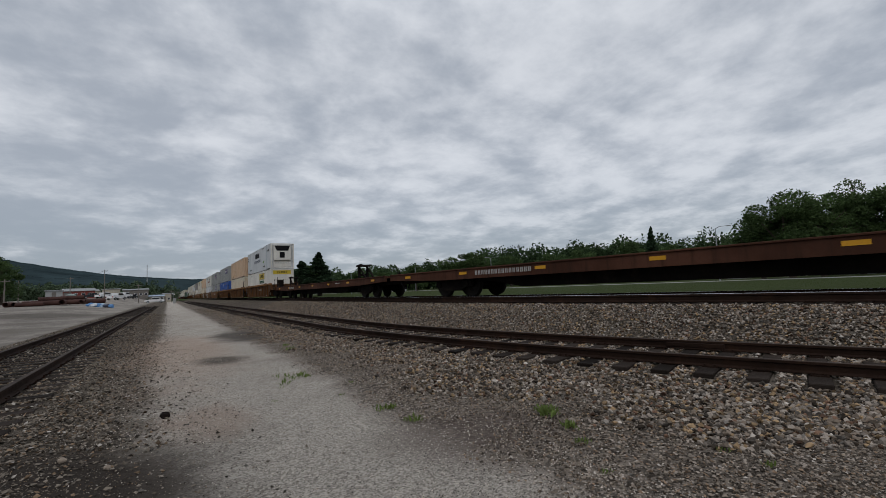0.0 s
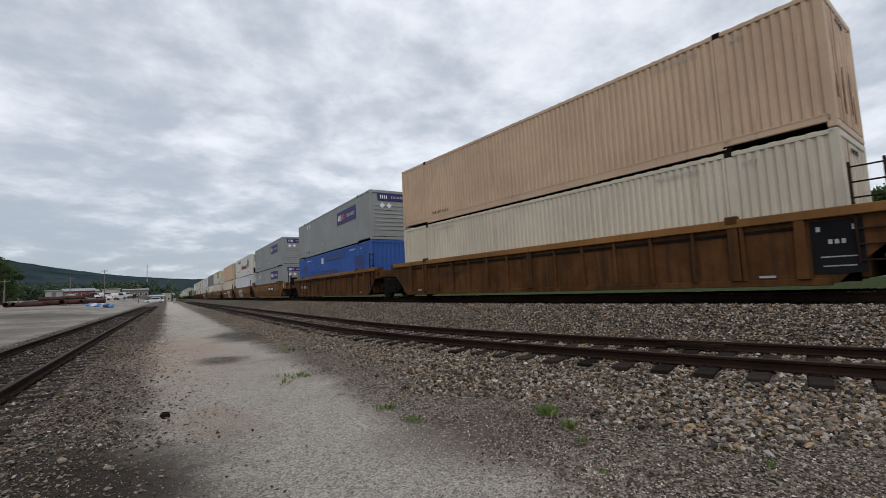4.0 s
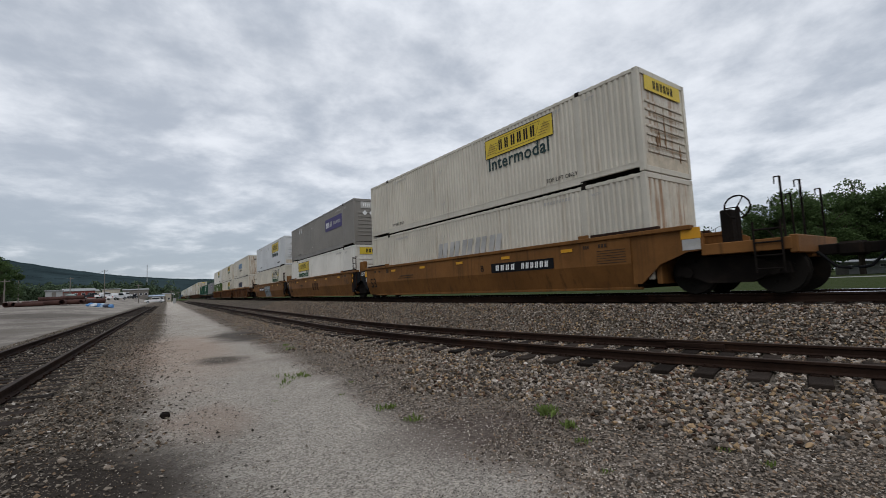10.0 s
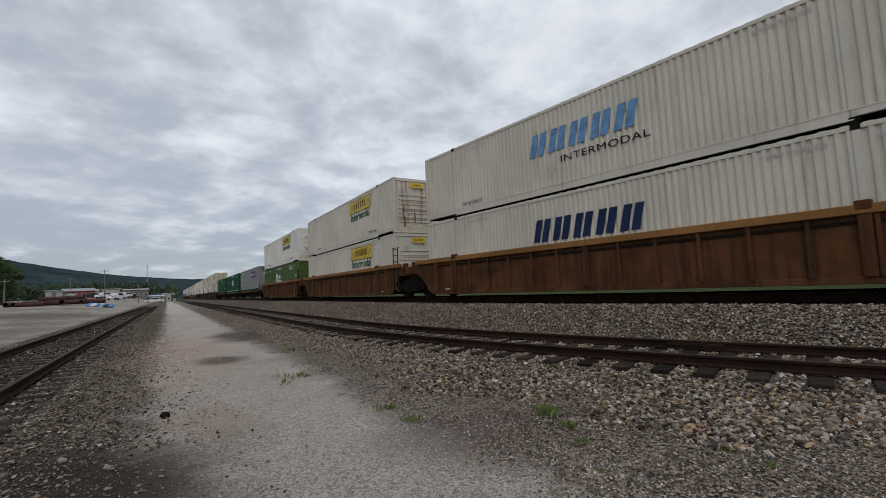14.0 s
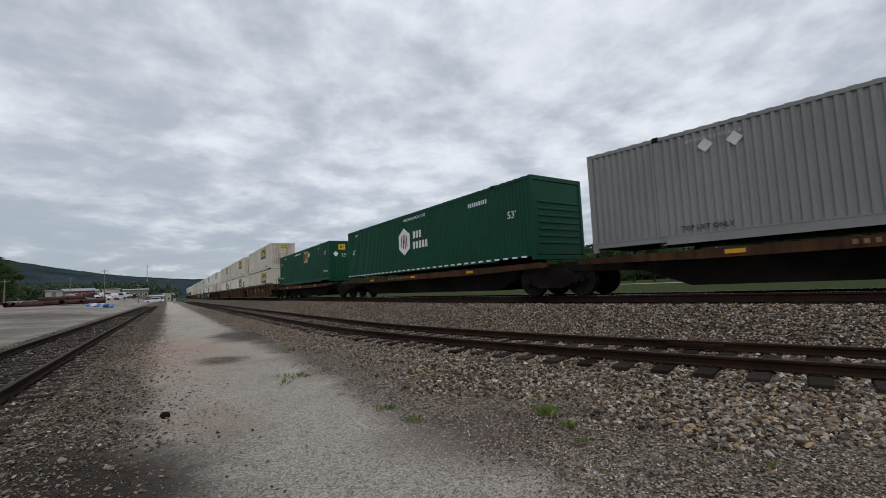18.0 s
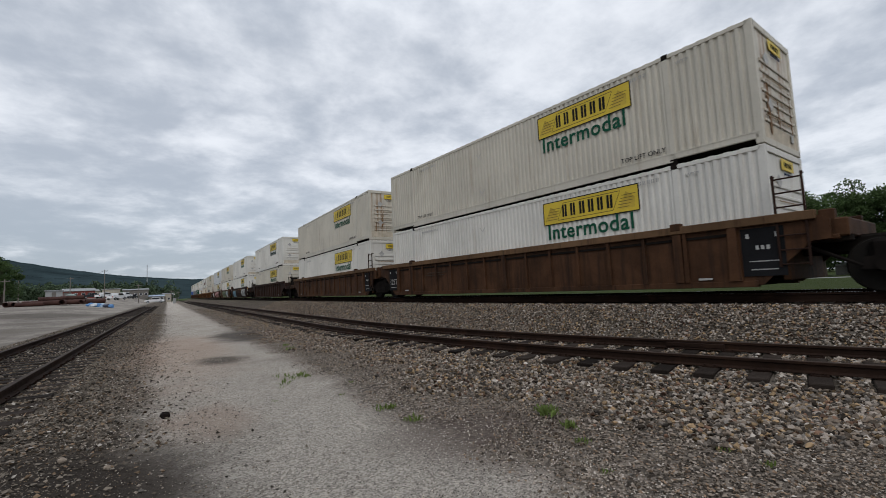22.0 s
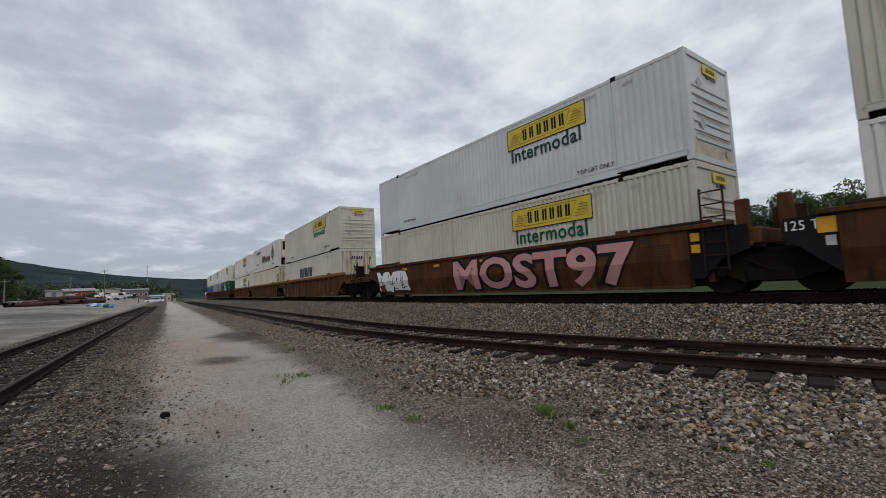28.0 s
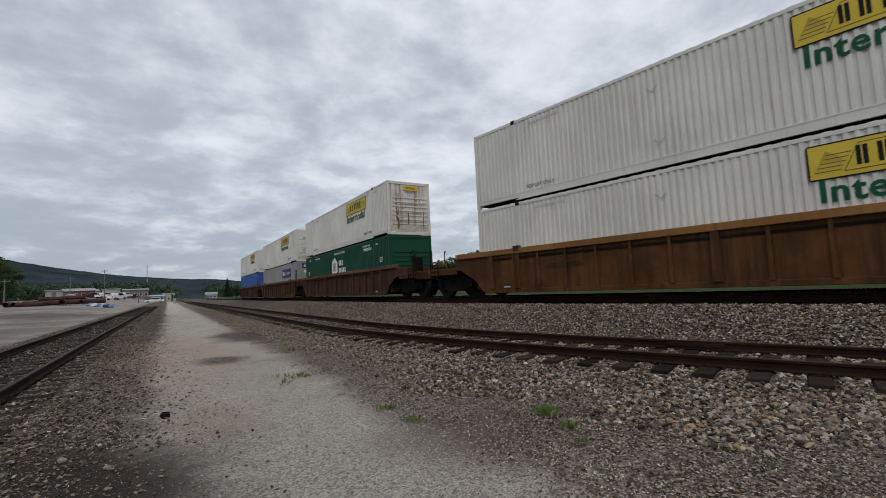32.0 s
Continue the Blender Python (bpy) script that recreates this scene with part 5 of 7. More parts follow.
                part("handrail", lambda: Geo().tube((x, y, 1.05), (x, y, top), 0.022, n=6).tube((x, y, top), (x, y - sgn * 0.1, top), 0.014, n=5).tube((x, y - sgn * 0.1, top), (x, y - sgn * 0.1, top - 0.15), 0.014, n=5), GEAR, base, key=("hr", x, yy, end, top))
            if sgn < 0 and smooth_side:
                part("end_label", plate(0.46, 0.26), YELLOW, base, "yellow end label plate", key="elabel", at=facing(end - 1.05, 1.42, -1.43, 0.008))
                part("data_plate", plate(0.42, 0.26), PALE, base, "pale printed data plate", key="elabel2", at=facing(end - 1.05, 1.15, -1.43, 0.008))
            part("side_platform", lambda: Geo().box(-1.42, -1.3, min(end + sgn * 1.25, end + sgn * 3.0), max(end + sgn * 1.25, end + sgn * 3.0), 0.86, 1.12, 0.015), mat, base, key=("spf", end))
            def ladder():
                g = Geo()
                y = end + sgn * 2.6
                for dy in (-0.25, 0.25):
                    g.tube((-1.45, y + dy, 0.4), (-1.45, y + dy, 1.5), 0.02, n=6)
                for i in range(4):
                    g.tube((-1.45, y - 0.25, 0.48 + i * 0.28), (-1.45, y + 0.25, 0.48 + i * 0.28), 0.018, n=6)
                return g
            part("ladder", ladder, GEAR, base, key=("lad", end))
            if sgn < 0:
                def brake():
                    g = Geo().hoop((-0.9, end + sgn * 1.9, 1.95), 0.27, 0.02, "x", 14).tube((-0.9, end + sgn * 1.9, 1.1), (-0.9, end + sgn * 1.9, 1.95), 0.05)
                    for i in range(3):
                        a = i * 2.094
                        g.tube((-0.9, end + sgn * 1.9, 1.95), (-0.9, end + sgn * 1.9 + 0.27 * math.cos(a), 1.95 + 0.27 * math.sin(a)), 0.015, n=5)
                    return g
                part("brake_wheel", brake, GEAR, base, key=("bw", end))
                part("brake_box", lambda: Geo().box(-0.75, -0.25, end + sgn * 1.7, end + sgn * 1.45, 1.1, 1.95, 0.03), GEAR, base, key=("bb", end))
    if style == "smooth":
        for y in (2.6, 5.3, 8.0, 10.8, 13.5):
            part("reflector", plate(0.42, 0.10), YELLOW, base, "yellow reflector strip", key="refl", at=facing(y, 1.33, -1.45, 0.04))
    else:
        for y in (1.4, 14.7):
            part("reflector", plate(0.3, 0.05), PALE, base, "dull white reflector strip", key="refl3", at=facing(y, 0.3, -1.45, 0.012))
    fine = material("brown_stencil", (0.045, 0.028, 0.018), 0.7)
    bars(1.3, 0.045, 16, fine, base, facing(BOX_L - 3.9, 1.02, -1.43, 0.053), gap=0.35)
    bars(1.5, 0.03, 20, fine, base, facing(BOX_L - 3.8, 0.92, -1.43, 0.053), gap=0.3)
    if smooth_side:
        for y, w_, h_ in ((1.35, 0.3, 0.1), (1.9, 0.22, 0.1), (BOX_L - 1.1, 0.2, 0.1), (BOX_L - 0.6, 0.2, 0.1), (BOX_L - 2.0, 0.25, 0.22)):
            bars(w_, h_, 3, fine, base, facing(y, 1.36 - (0.08 if w_ > 0.4 else 0), -1.43, 0.053), gap=0.4)
        for i in range(6):
            part("steel_band", lambda: Geo().box(-0.45, 0.45, i * 0.07 - 0.008, i * 0.07 + 0.008, -0.003, 0.004), fine, base, key=("band", i), at=facing(1.1, 0.86, -1.43, 0.052))
    before = set(base.children)
    for m in marks:
        m(base)
    if smooth_side:
        for ob in [o for o in base.children if o not in before]:
            for q in (ob, *ob.children):
                folded_mark(q, base)
    return base


def number_plate_bars(y, z=0.99):
    def f(base):
        p = part("number_panel", plate(2.95, 0.34), BLACK, base, "black panel with white bars", key="numpanel", at=facing(y, z, -1.485))
        bars(1.05, 0.2, 4, SIGNWHITE, p, pose(-0.75, 0, 0.005), gap=0.5, slant=0.12, stroke_w=0.42)
        bars(1.25, 0.2, 6, SIGNWHITE, p, pose(0.65, 0, 0.005), gap=0.5, slant=0.12, stroke_w=0.42)
    return f


def side_word(text, y, z, size, mat, width=None):
    return lambda base: words(text, size, mat, base, facing(y, z, -1.485), width=width)


def load_panel(y):
    """A stencilled panel at a unit's end; the load class stands on the rear one alone."""
    def f(base):
        p = part("load_panel", plate(0.8, 1.05), BLACK, base, "black stencil panel reading 125T" if y > 8 else "black panel with small pale marks", key="loadp", at=facing(y, 0.85, -1.44))
        if y > 8:
            words("125T", 0.26, PALE, p, pose(0, -0.12, 0.005), width=0.62)
        else:
            bars(0.3, 0.09, 3, PALE, p, pose(0.0, 0.1, 0.005), gap=0.5)
            bars(0.55, 0.025, 14, PALE, p, pose(0, -0.2, 0.005), gap=0.3)
        bars(0.12, 0.1, 1, PALE, p, pose(-0.27, 0.36, 0.005))
        bars(0.12, 0.1, 1, PALE, p, pose(0.27, 0.36, 0.005))
        bars(0.5, 0.025, 12, PALE, p, pose(0, -0.38, 0.005), gap=0.3)
    return f


def bubble_writing(y, z, w_, h_, n, fill, line, seed=1, backing=None):
    """A sprayed piece: jagged letter shapes that overlap, edged in a dark line, spelling nothing."""
    def f(base):
        rng = random.Random(seed)
        if backing:
            ring = [(w_ * 0.56 * math.cos(i * 0.2618) * rng.uniform(0.94, 1.03), h_ * 0.52 * math.sin(i * 0.2618) * rng.uniform(0.9, 1.0)) for i in range(24)]
            part("spray_cloud", Geo().prism(ring, -0.002, 0.002, "z"), backing, base, "sprayed colour cloud", at=facing(y, z, -1.484))
        cell = w_ / n
        shapes = ([(-0.62, -0.5), (0.62, -0.5), (0.66, -0.1), (0.34, -0.06), (0.3, 0.2), (0.62, 0.3), (0.55, 0.52), (0.08, 0.46), (-0.02, 0.12), (-0.2, 0.5), (-0.6, 0.44), (-0.36, 0.05)],
                  [(-0.6, -0.44), (-0.1, -0.52), (0.05, -0.2), (0.2, -0.5), (0.6, -0.46), (0.44, 0.0), (0.62, 0.48), (0.2, 0.52), (0.02, 0.25), (-0.25, 0.52), (-0.64, 0.5), (-0.42, -0.02)],
                  [(-0.66, -0.48), (0.6, -0.5), (0.5, -0.16), (0.64, 0.12), (0.5, 0.5), (-0.3, 0.54), (-0.62, 0.3), (-0.4, 0.1), (-0.64, -0.1)])
        for i in range(n):
            cx, lean = -w_ / 2 + cell * (i + 0.5), rng.uniform(-0.15, 0.15)
            poly = [(u + rng.uniform(-0.06, 0.06), v + rng.uniform(-0.04, 0.04)) for u, v in shapes[rng.randrange(3)]]
            def cut(grow):
                out = []
                for k, (u, v) in enumerate(poly):
                    (pu, pv), (nu, nv) = poly[k - 1], poly[(k + 1) % len(poly)]
                    d = Vector(((nv - pv) * h_, -(nu - pu) * cell)).normalized()
                    out.append((cx + cell * u + lean * v * h_ + d.x * grow, h_ * v + d.y * grow))
                return out
            part("spray_outline", Geo().prism(cut(0.065), -0.001, 0.002 + 0.0004 * i, "z"), line, base, at=facing(y, z, -1.488))
            part("spray_fill", Geo().prism(cut(0.0), -0.001, 0.002 + 0.0004 * i, "z"), fill, base, at=facing(y, z, -1.492))
            g = Geo()
            for q in range(3):
                x0, x1 = cx + cell * rng.uniform(-0.3, 0.3), cx + cell * rng.uniform(-0.3, 0.3)
                z0, z1 = h_ * rng.uniform(-0.4, -0.02), h_ * rng.uniform(0.05, 0.38)
                g.prism([(x0 - 0.018, z0), (x0 + 0.018, z0), (x1 + 0.018, z1), (x1 - 0.018, z1)], -0.001, 0.003, "z")
                g.prism([(x0, z0 - 0.016), (x0 + cell * 0.28, z0 - 0.016), (x0 + cell * 0.24, z0 + 0.018), (x0, z0 + 0.018)], -0.001, 0.003, "z")
            part("spray_stroke", g, line, base, at=facing(y, z, -1.496))
    return f


def chalk_scrawl(y, z):
    """A few looping chalk lines."""
    def f(base):
        rng = random.Random(int(y * 10))
        for k in range(3):
            g = Geo()
            last = None
            for i in range(13):
                t = i / 12
                p = (-1.435, y + 0.35 - 0.28 * k - 0.22 * t + 0.05 * math.sin(9 * t + k), z + 0.16 * math.sin(6.3 * t + rng.uniform(-0.2, 0.2) + k * 1.7))
                if last:
                    g.tube(last, p, 0.011, n=5)
                last = p
            part("chalk_line", g, PALE, base, "pale chalk scrawl on the car side" if k == 0 else "")
    return f


def bold_writing(text, y, z, size, width, fill, line):
    """Sprayed block letters with a dark edge behind them."""
    def f(base):
        for grow, mat, out in ((0.13, line, -1.488), (0.05, fill, -1.494)):
            me = grown_letters(text, size, grow)
            span = max(v.co.x for v in me.vertices) - min(v.co.x for v in me.vertices)
            for v in me.vertices:
                v.co.x *= (width + 2 * grow) / span
            part("spray_letters", me, mat, base, "sprayed block letters " + text if grow < 0.1 else "", at=facing(y, z, out))
    return f


def grown_letters(text, size, grow):
    cu = bpy.data.curves.new("words", "FONT")
    cu.body, cu.size, cu.extrude, cu.align_x, cu.align_y, cu.offset = text, size / 0.7, 0.002, "CENTER", "CENTER", grow
    cu.resolution_u = 3
    ob = bpy.data.objects.new("words", cu)
    scene.collection.objects.link(ob)
    me = bpy.data.meshes.new_from_object(ob)
    bpy.data.objects.remove(ob)
    bpy.data.curves.remove(cu)
    return me


def spine_car(label, first, last):
    """A low articulated unit with a thin brown side sill and a dark centre beam."""
    base = thing("spine_car", label, "rail car", "spine cars of the train")
    for sx in (-1, 1):
        a, b = sorted((sx * 1.22, sx * 1.36))
        part("side_sill", lambda: Geo().prism([(-0.5, 0.88), (-0.5, 1.03), (BOX_L + 0.5, 1.03), (BOX_L + 0.5, 0.88), (BOX_L - 3, 0.80), (3, 0.80)], a, b, "x"), WELLRUST, base, key=("ss", sx))
    part("centre_beam", lambda: Geo().prism([(-1.0, 0.70), (-1.0, 0.98), (BOX_L + 1.0, 0.98), (BOX_L + 1.0, 0.70), (BOX_L - 1.2, 0.62), (BOX_L - 2.4, 0.16), (2.4, 0.16), (1.2, 0.62)], -0.85, 0.85, "x"), GEAR, base, key="cb")
    for i in range(7):
        y = 1.0 + i * (BOX_L - 2) / 6
        part("cross_arm", lambda: Geo().box(-1.25, 1.25, y - 0.12, y + 0.12, 0.78, 1.0, 0.02), GEAR, base, key=("ca", i))
    for y in (3.5, 8.0, 12.6):
        part("reflector", plate(0.42, 0.1), YELLOW, base, key="refl", at=facing(y, 0.93, -1.36, 0.006))
    bars(2.3, 0.1, 14, RUSTSTAIN, base, facing(9.5, 0.93, -1.36))
    for y in ([0.3] if first else []) + [15.0 if last else BOX_L + 1.65]:
        truck(base, y)
    if first:
        coupler(base, -2.4, -1)
    return base


def hitch(parent, y):
    """A folding stand: two upright legs, a slanting strut and a jaw plate on top."""
    def make():
        g = Geo().box(-0.5, 0.5, y - 0.35, y + 0.5, 1.06, 1.16, 0.02)
        for x in (-0.28, 0.28):
            g.prism([(y - 0.15, 1.16), (y + 0.13, 1.16), (y + 0.07, 1.98), (y - 0.09, 1.98)], x - 0.055, x + 0.055, "x")
            g.prism([(y - 1.3, 1.1), (y - 1.16, 1.1), (y + 0.03, 1.94), (y - 0.10, 1.94)], x - 0.045, x + 0.045, "x")
        g.box(-0.28, 0.28, y - 0.07, y + 0.07, 1.36, 1.48)
        g.prism([(-0.42, 1.95), (0.42, 1.95), (0.40, 2.10), (0.2, 2.06), (0.12, 2.00), (-0.12, 2.00), (-0.2, 2.14), (-0.4, 2.06)], y - 0.36, y + 0.24, "y")
        g.prism([(y - 0.36, 2.08), (y - 0.52, 2.0), (y - 0.46, 1.92), (y - 0.3, 1.97)], -0.3, 0.3, "x")
        return g
    part("trailer_hitch", make, GEAR, parent, "black folding trailer hitch", key=("hitch", y))


def flat_car(label, length, t_front, t_rear, hitches, marks=()):
    base = thing("flat_car", label, "rail car", "flat cars of the train")
    for sx in (-1, 1):
        a, b = sorted((sx * 1.30, sx * 1.42))
        part("side_sill", lambda: Geo().prism([(0, 0.80), (0, 1.06), (length, 1.06), (length, 0.80), (length - 4, 0.68), (4, 0.68)], a, b, "x"), FLATRUST, base, key=("fs", sx, length))
        a, b = sorted((sx * 1.30, sx * 1.46))
        part("deck_lip", lambda: Geo().box(a, b, 0.02, length - 0.02, 1.055, 1.11, 0.012), FLATRUST, base, key=("fl", sx, length))
    part("deck", lambda: Geo().box(-1.30, 1.30, 0.03, length - 0.03, 0.98, 1.075), FLATRUST, base, key=("deck", length))
    part("centre_beam", lambda: Geo().prism([(0.4, 0.66), (0.4, 0.98), (length - 0.4, 0.98), (length - 0.4, 0.66), (length - 6.6, 0.56), (length - 8.2, 0.28), (8.2, 0.28), (6.6, 0.56)], -0.8, 0.8, "x"), GEAR, base, key=("fcb", length))
    for y in (t_front, t_rear):
        truck(base, y)
    coupler(base, -0.15, -1)
    coupler(base, length + 0.15, 1)
    for y in hitches:
        hitch(base, y)
    for i in range(7):
        y = 1.6 + i * (length - 3.2) / 6
        part("reflector", plate(0.45, 0.11), YELLOW, base, "yellow reflector strip", key="refl2", at=facing(y, 0.92, -1.42))
    part("brake_stand", lambda: Geo().hoop((-1.1, length - 0.4, 1.28), 0.17, 0.016, "x", 12).tube((-1.1, length - 0.4, 1.05), (-1.1, length - 0.4, 1.28), 0.04), GEAR, base, key=("bs", length))
    for m in marks:
        m(base)
    return base


moving(flat_car("empty brown flat car with yellow reflector strips", 27.15, 3.5, 22.6, (6.5,), (lambda b: bars(2.9, 0.17, 16, PALE, b, facing(19.4, 0.90, -1.42), gap=0.45, stroke_w=0.36),)), -28.6, 27.15)
moving(flat_car("empty brown flat car with folding trailer hitches", 27.15, 3.5, 22.95, (6.5, 25.8), (lambda b: bars(1.9, 0.17, 9, PALE, b, facing(20.45, 0.90, -1.42), gap=0.5, stroke_w=0.36), lambda b: bars(0.9, 0.05, 14, PALE, b, facing(7.6, 0.94, -1.42), gap=0.4))), -0.95, 27.15)

POSTBLUE = paint("patched_blue_grey_paint", (0.42, 0.47, 0.49))
PANEL_BOX = "white container with a yellow sign panel, "


SIGNSLATE = material("slate_lettering", (0.03, 0.055, 0.055), 0.5, spec=0.1)


def panel_box(extra, mat=None, y=4.6, style="folded", text=None, **more):
    return lambda: container(PANEL_BOX + extra, mat or CREAM, style, "ribbed", (panel_sign(y, 2.27, text_mat=text), small_marks(len(extra)), end_panel(wide=extra in ("under a reefer", "under a grey box", "rust on its end"))), **more)


def put(unit, make, z):
    return moving(make(), FRONTS[unit], BOX_L, z)


LOW, HIGH, ON_SPINE = 0.345, 3.26, 1.16


def slant_box(label, mat, word, y=8.05, z=1.62, extra=()):
    return lambda: container(label, CREAM, "folded", "folded", (wordmark(y, z, 3.9, 0.74, 5, mat), small_marks(4), *extra), stained=True)


def slant_end(base):
    bars(0.85, 0.2, 5, LETTER, base, end_facing(-0.1, 2.3, 0.004), slant=0.2)


plain_end = lambda base: bars(0.7, 0.1, 6, LETTER, base, end_facing(0.0, 2.55, 0.004))
BOXES = {
    1: (panel_box("under a reefer", WHITE, 5.15), lambda: container("pale grey refrigerated container with navy lettering", COLD, "plain", "reefer", (reefer_marks,), False, None, POSTBLUE)),
    2: (lambda: container("cream folded-steel container with rust stains", TANWHITE, "folded", "folded", (small_marks(2), plain_end), True), lambda: container("tan folded-steel container with rust runs on its end", TAN, "folded", "folded", (small_marks(3), plain_end), True)),
    3: (lambda: container("blue folded-steel container with darker patches", BLUE, "folded", "folded", (blue_patches, small_marks(5, PALE))), lambda: container("grey folded-steel container with a purple sign panel", GREY, "folded", "ribbed", (purple_panel(4.0, 2.0), small_marks(6), placards(12.6, 2.45), purple_end()))),
    4: (lambda: container("grey folded-steel container with a worn purple sign panel", GREY, "folded", "ribbed", (purple_panel(4.0, 2.1, faded=True), small_marks(7), placards(12.4, 2.2), purple_end())), lambda: container("grey folded-steel container with a purple sign panel", GREY, "folded", "ribbed", (purple_panel(4.0, 2.0), small_marks(8), placards(12.6, 2.45), purple_end()))),
    5: (lambda: container("plain cold white smooth-sided container", COLD, "shallow", "folded", (small_marks(9),)), lambda: container("white refrigerated container with a red wordmark and crest", WHITE, "plain", "reefer", (red_wordmark, crest, cold_box_marks))),
    6: (lambda: container("plain cream folded-steel container", TANWHITE, "folded", "folded", (small_marks(10), plain_end), True), lambda: container("tan folded-steel container with rust runs", TAN, "folded", "folded", (small_marks(11), plain_end, placards(9.3, 1.0, PALE, 1)), True)),
    7: (lambda: container("cream container with a faded slanted wordmark", CREAM, "folded", "folded", (wordmark(7.7, 1.5, 4.2, 0.85, 5, PALE), small_marks(12)), True), panel_box("rust on its end", CREAM, text=SIGNSLATE, stained=True)),
    8: (panel_box("under a grey box", WHITE, 12.1), lambda: container("dark grey folded-steel container with a worn purple panel", DARKGREY, "folded", "ribbed", (purple_panel(4.0, 1.9, faded=True), small_marks(13), placards(12.6, 2.4), purple_end(True)))),
    9: (lambda: container("cream container with a bleached sign panel", CREAM, "folded", "ribbed", (panel_sign(4.6, 2.22, FADED), small_marks(14))), lambda: container("smooth-sided white container with a bordered yellow sign panel", COLD, "shallow", "ribbed", (panel_sign(4.6, 2.12, SIGNYELLOW, SIGNSLATE, 3.4, 0.92), small_marks(15), end_panel(), placards(8.2, 2.3, PALE, 1)))),
    10: (slant_box("cream container with a dark blue slanted wordmark", SIGNNAVY, "", 8.2, 1.76, extra=(slant_end,)), slant_box("cream container with a peeling blue wordmark", SIGNBLUE, "", 8.15, 1.75, (stencil("INTERMODAL", 7.4, 1.05, 0.22, LETTER, 2.9), slant_end))),
    11: (panel_box("stained bottom box"), panel_box("rusty louvred end", stained=True)),
    12: (lambda: container("olive green container with a white hexagon mark", OLIVE, "folded", "ribbed", (hexagon_mark(9.1, 1.55), small_marks(16, SIGNWHITE))), panel_box("above a green box", WHITE)),
    13: (None, lambda: container("grey container with a purple sign panel on a spine car", SPINEGREY, "folded", "ribbed", (purple_panel(4.0, 2.0), small_marks(17), placards(12.4, 2.4), purple_end()))),
    14: (None, lambda: container("dark green container with a white hexagon mark on a spine car", GREEN, "folded", "ribbed", (hexagon_mark(8.8, 1.55), striped_hem))),
    15: (None, lambda: container("dark green container with a yellow square sign on a spine car", GREEN, "folded", "folded", (yellow_square,))),
    16: (panel_box("weathered cream"), panel_box("weathered cream, upper box", stained=True)), 17: (panel_box("clean white lower box", WHITE), panel_box("rust-streaked end", stained=True)),
    18: (panel_box("clean white lower box", WHITE), panel_box("rust-streaked louvres", stained=True)), 19: (panel_box("pale lower box"), panel_box("dented end", WHITE, text=SIGNSLATE)), 20: (panel_box("pale lower box", WHITE), panel_box("black sign on its end", WHITE)),
    21: (panel_box("clean lower box", WHITE), panel_box("above sprayed lettering")), 22: (panel_box("above pink sprayed letters"), panel_box("smooth cold white sides", COLD, style="shallow", text=SIGNSLATE)),
    23: (slant_box("cream container with a dark blue slanted wordmark", SIGNNAVY, "", 8.6, 1.74, (slant_end,)), panel_box("clean louvred end", CREAM)),
    24: (lambda: container("pale tan folded-steel container", TANWHITE, "folded", "folded", (small_marks(18), plain_end), True), lambda: container("white refrigerated container with a red wordmark and lettering", WHITE, "plain", "reefer", (lambda b: red_wordmark(b, material("brown_lettering", (0.13, 0.048, 0.040), 0.5, spec=0.12)), crest, cold_box_marks, stencil("GLOBAL TRANSPORTATION", 6.75, 0.98, 0.17, LETTER, 4.7)))),
    25: (panel_box("clean lower box", WHITE), panel_box("louvred end", WHITE)), 26: (lambda: container("green container with a white hexagon mark", GREEN, "folded", "ribbed", (hexagon_mark(8.8, 1.7), small_marks(19, SIGNWHITE))), panel_box("above a green box", WHITE, stained=True)),
    27: (lambda: container("grey-blue container with a purple sign panel", GREY, "folded", "ribbed", (purple_panel(4.0, 2.0), purple_end())), panel_box("above a grey box", WHITE)),
    28: (lambda: container("plain blue folded-steel container", BLUE, "folded", "folded", (small_marks(20),)), panel_box("last box of the train", WHITE)),
}
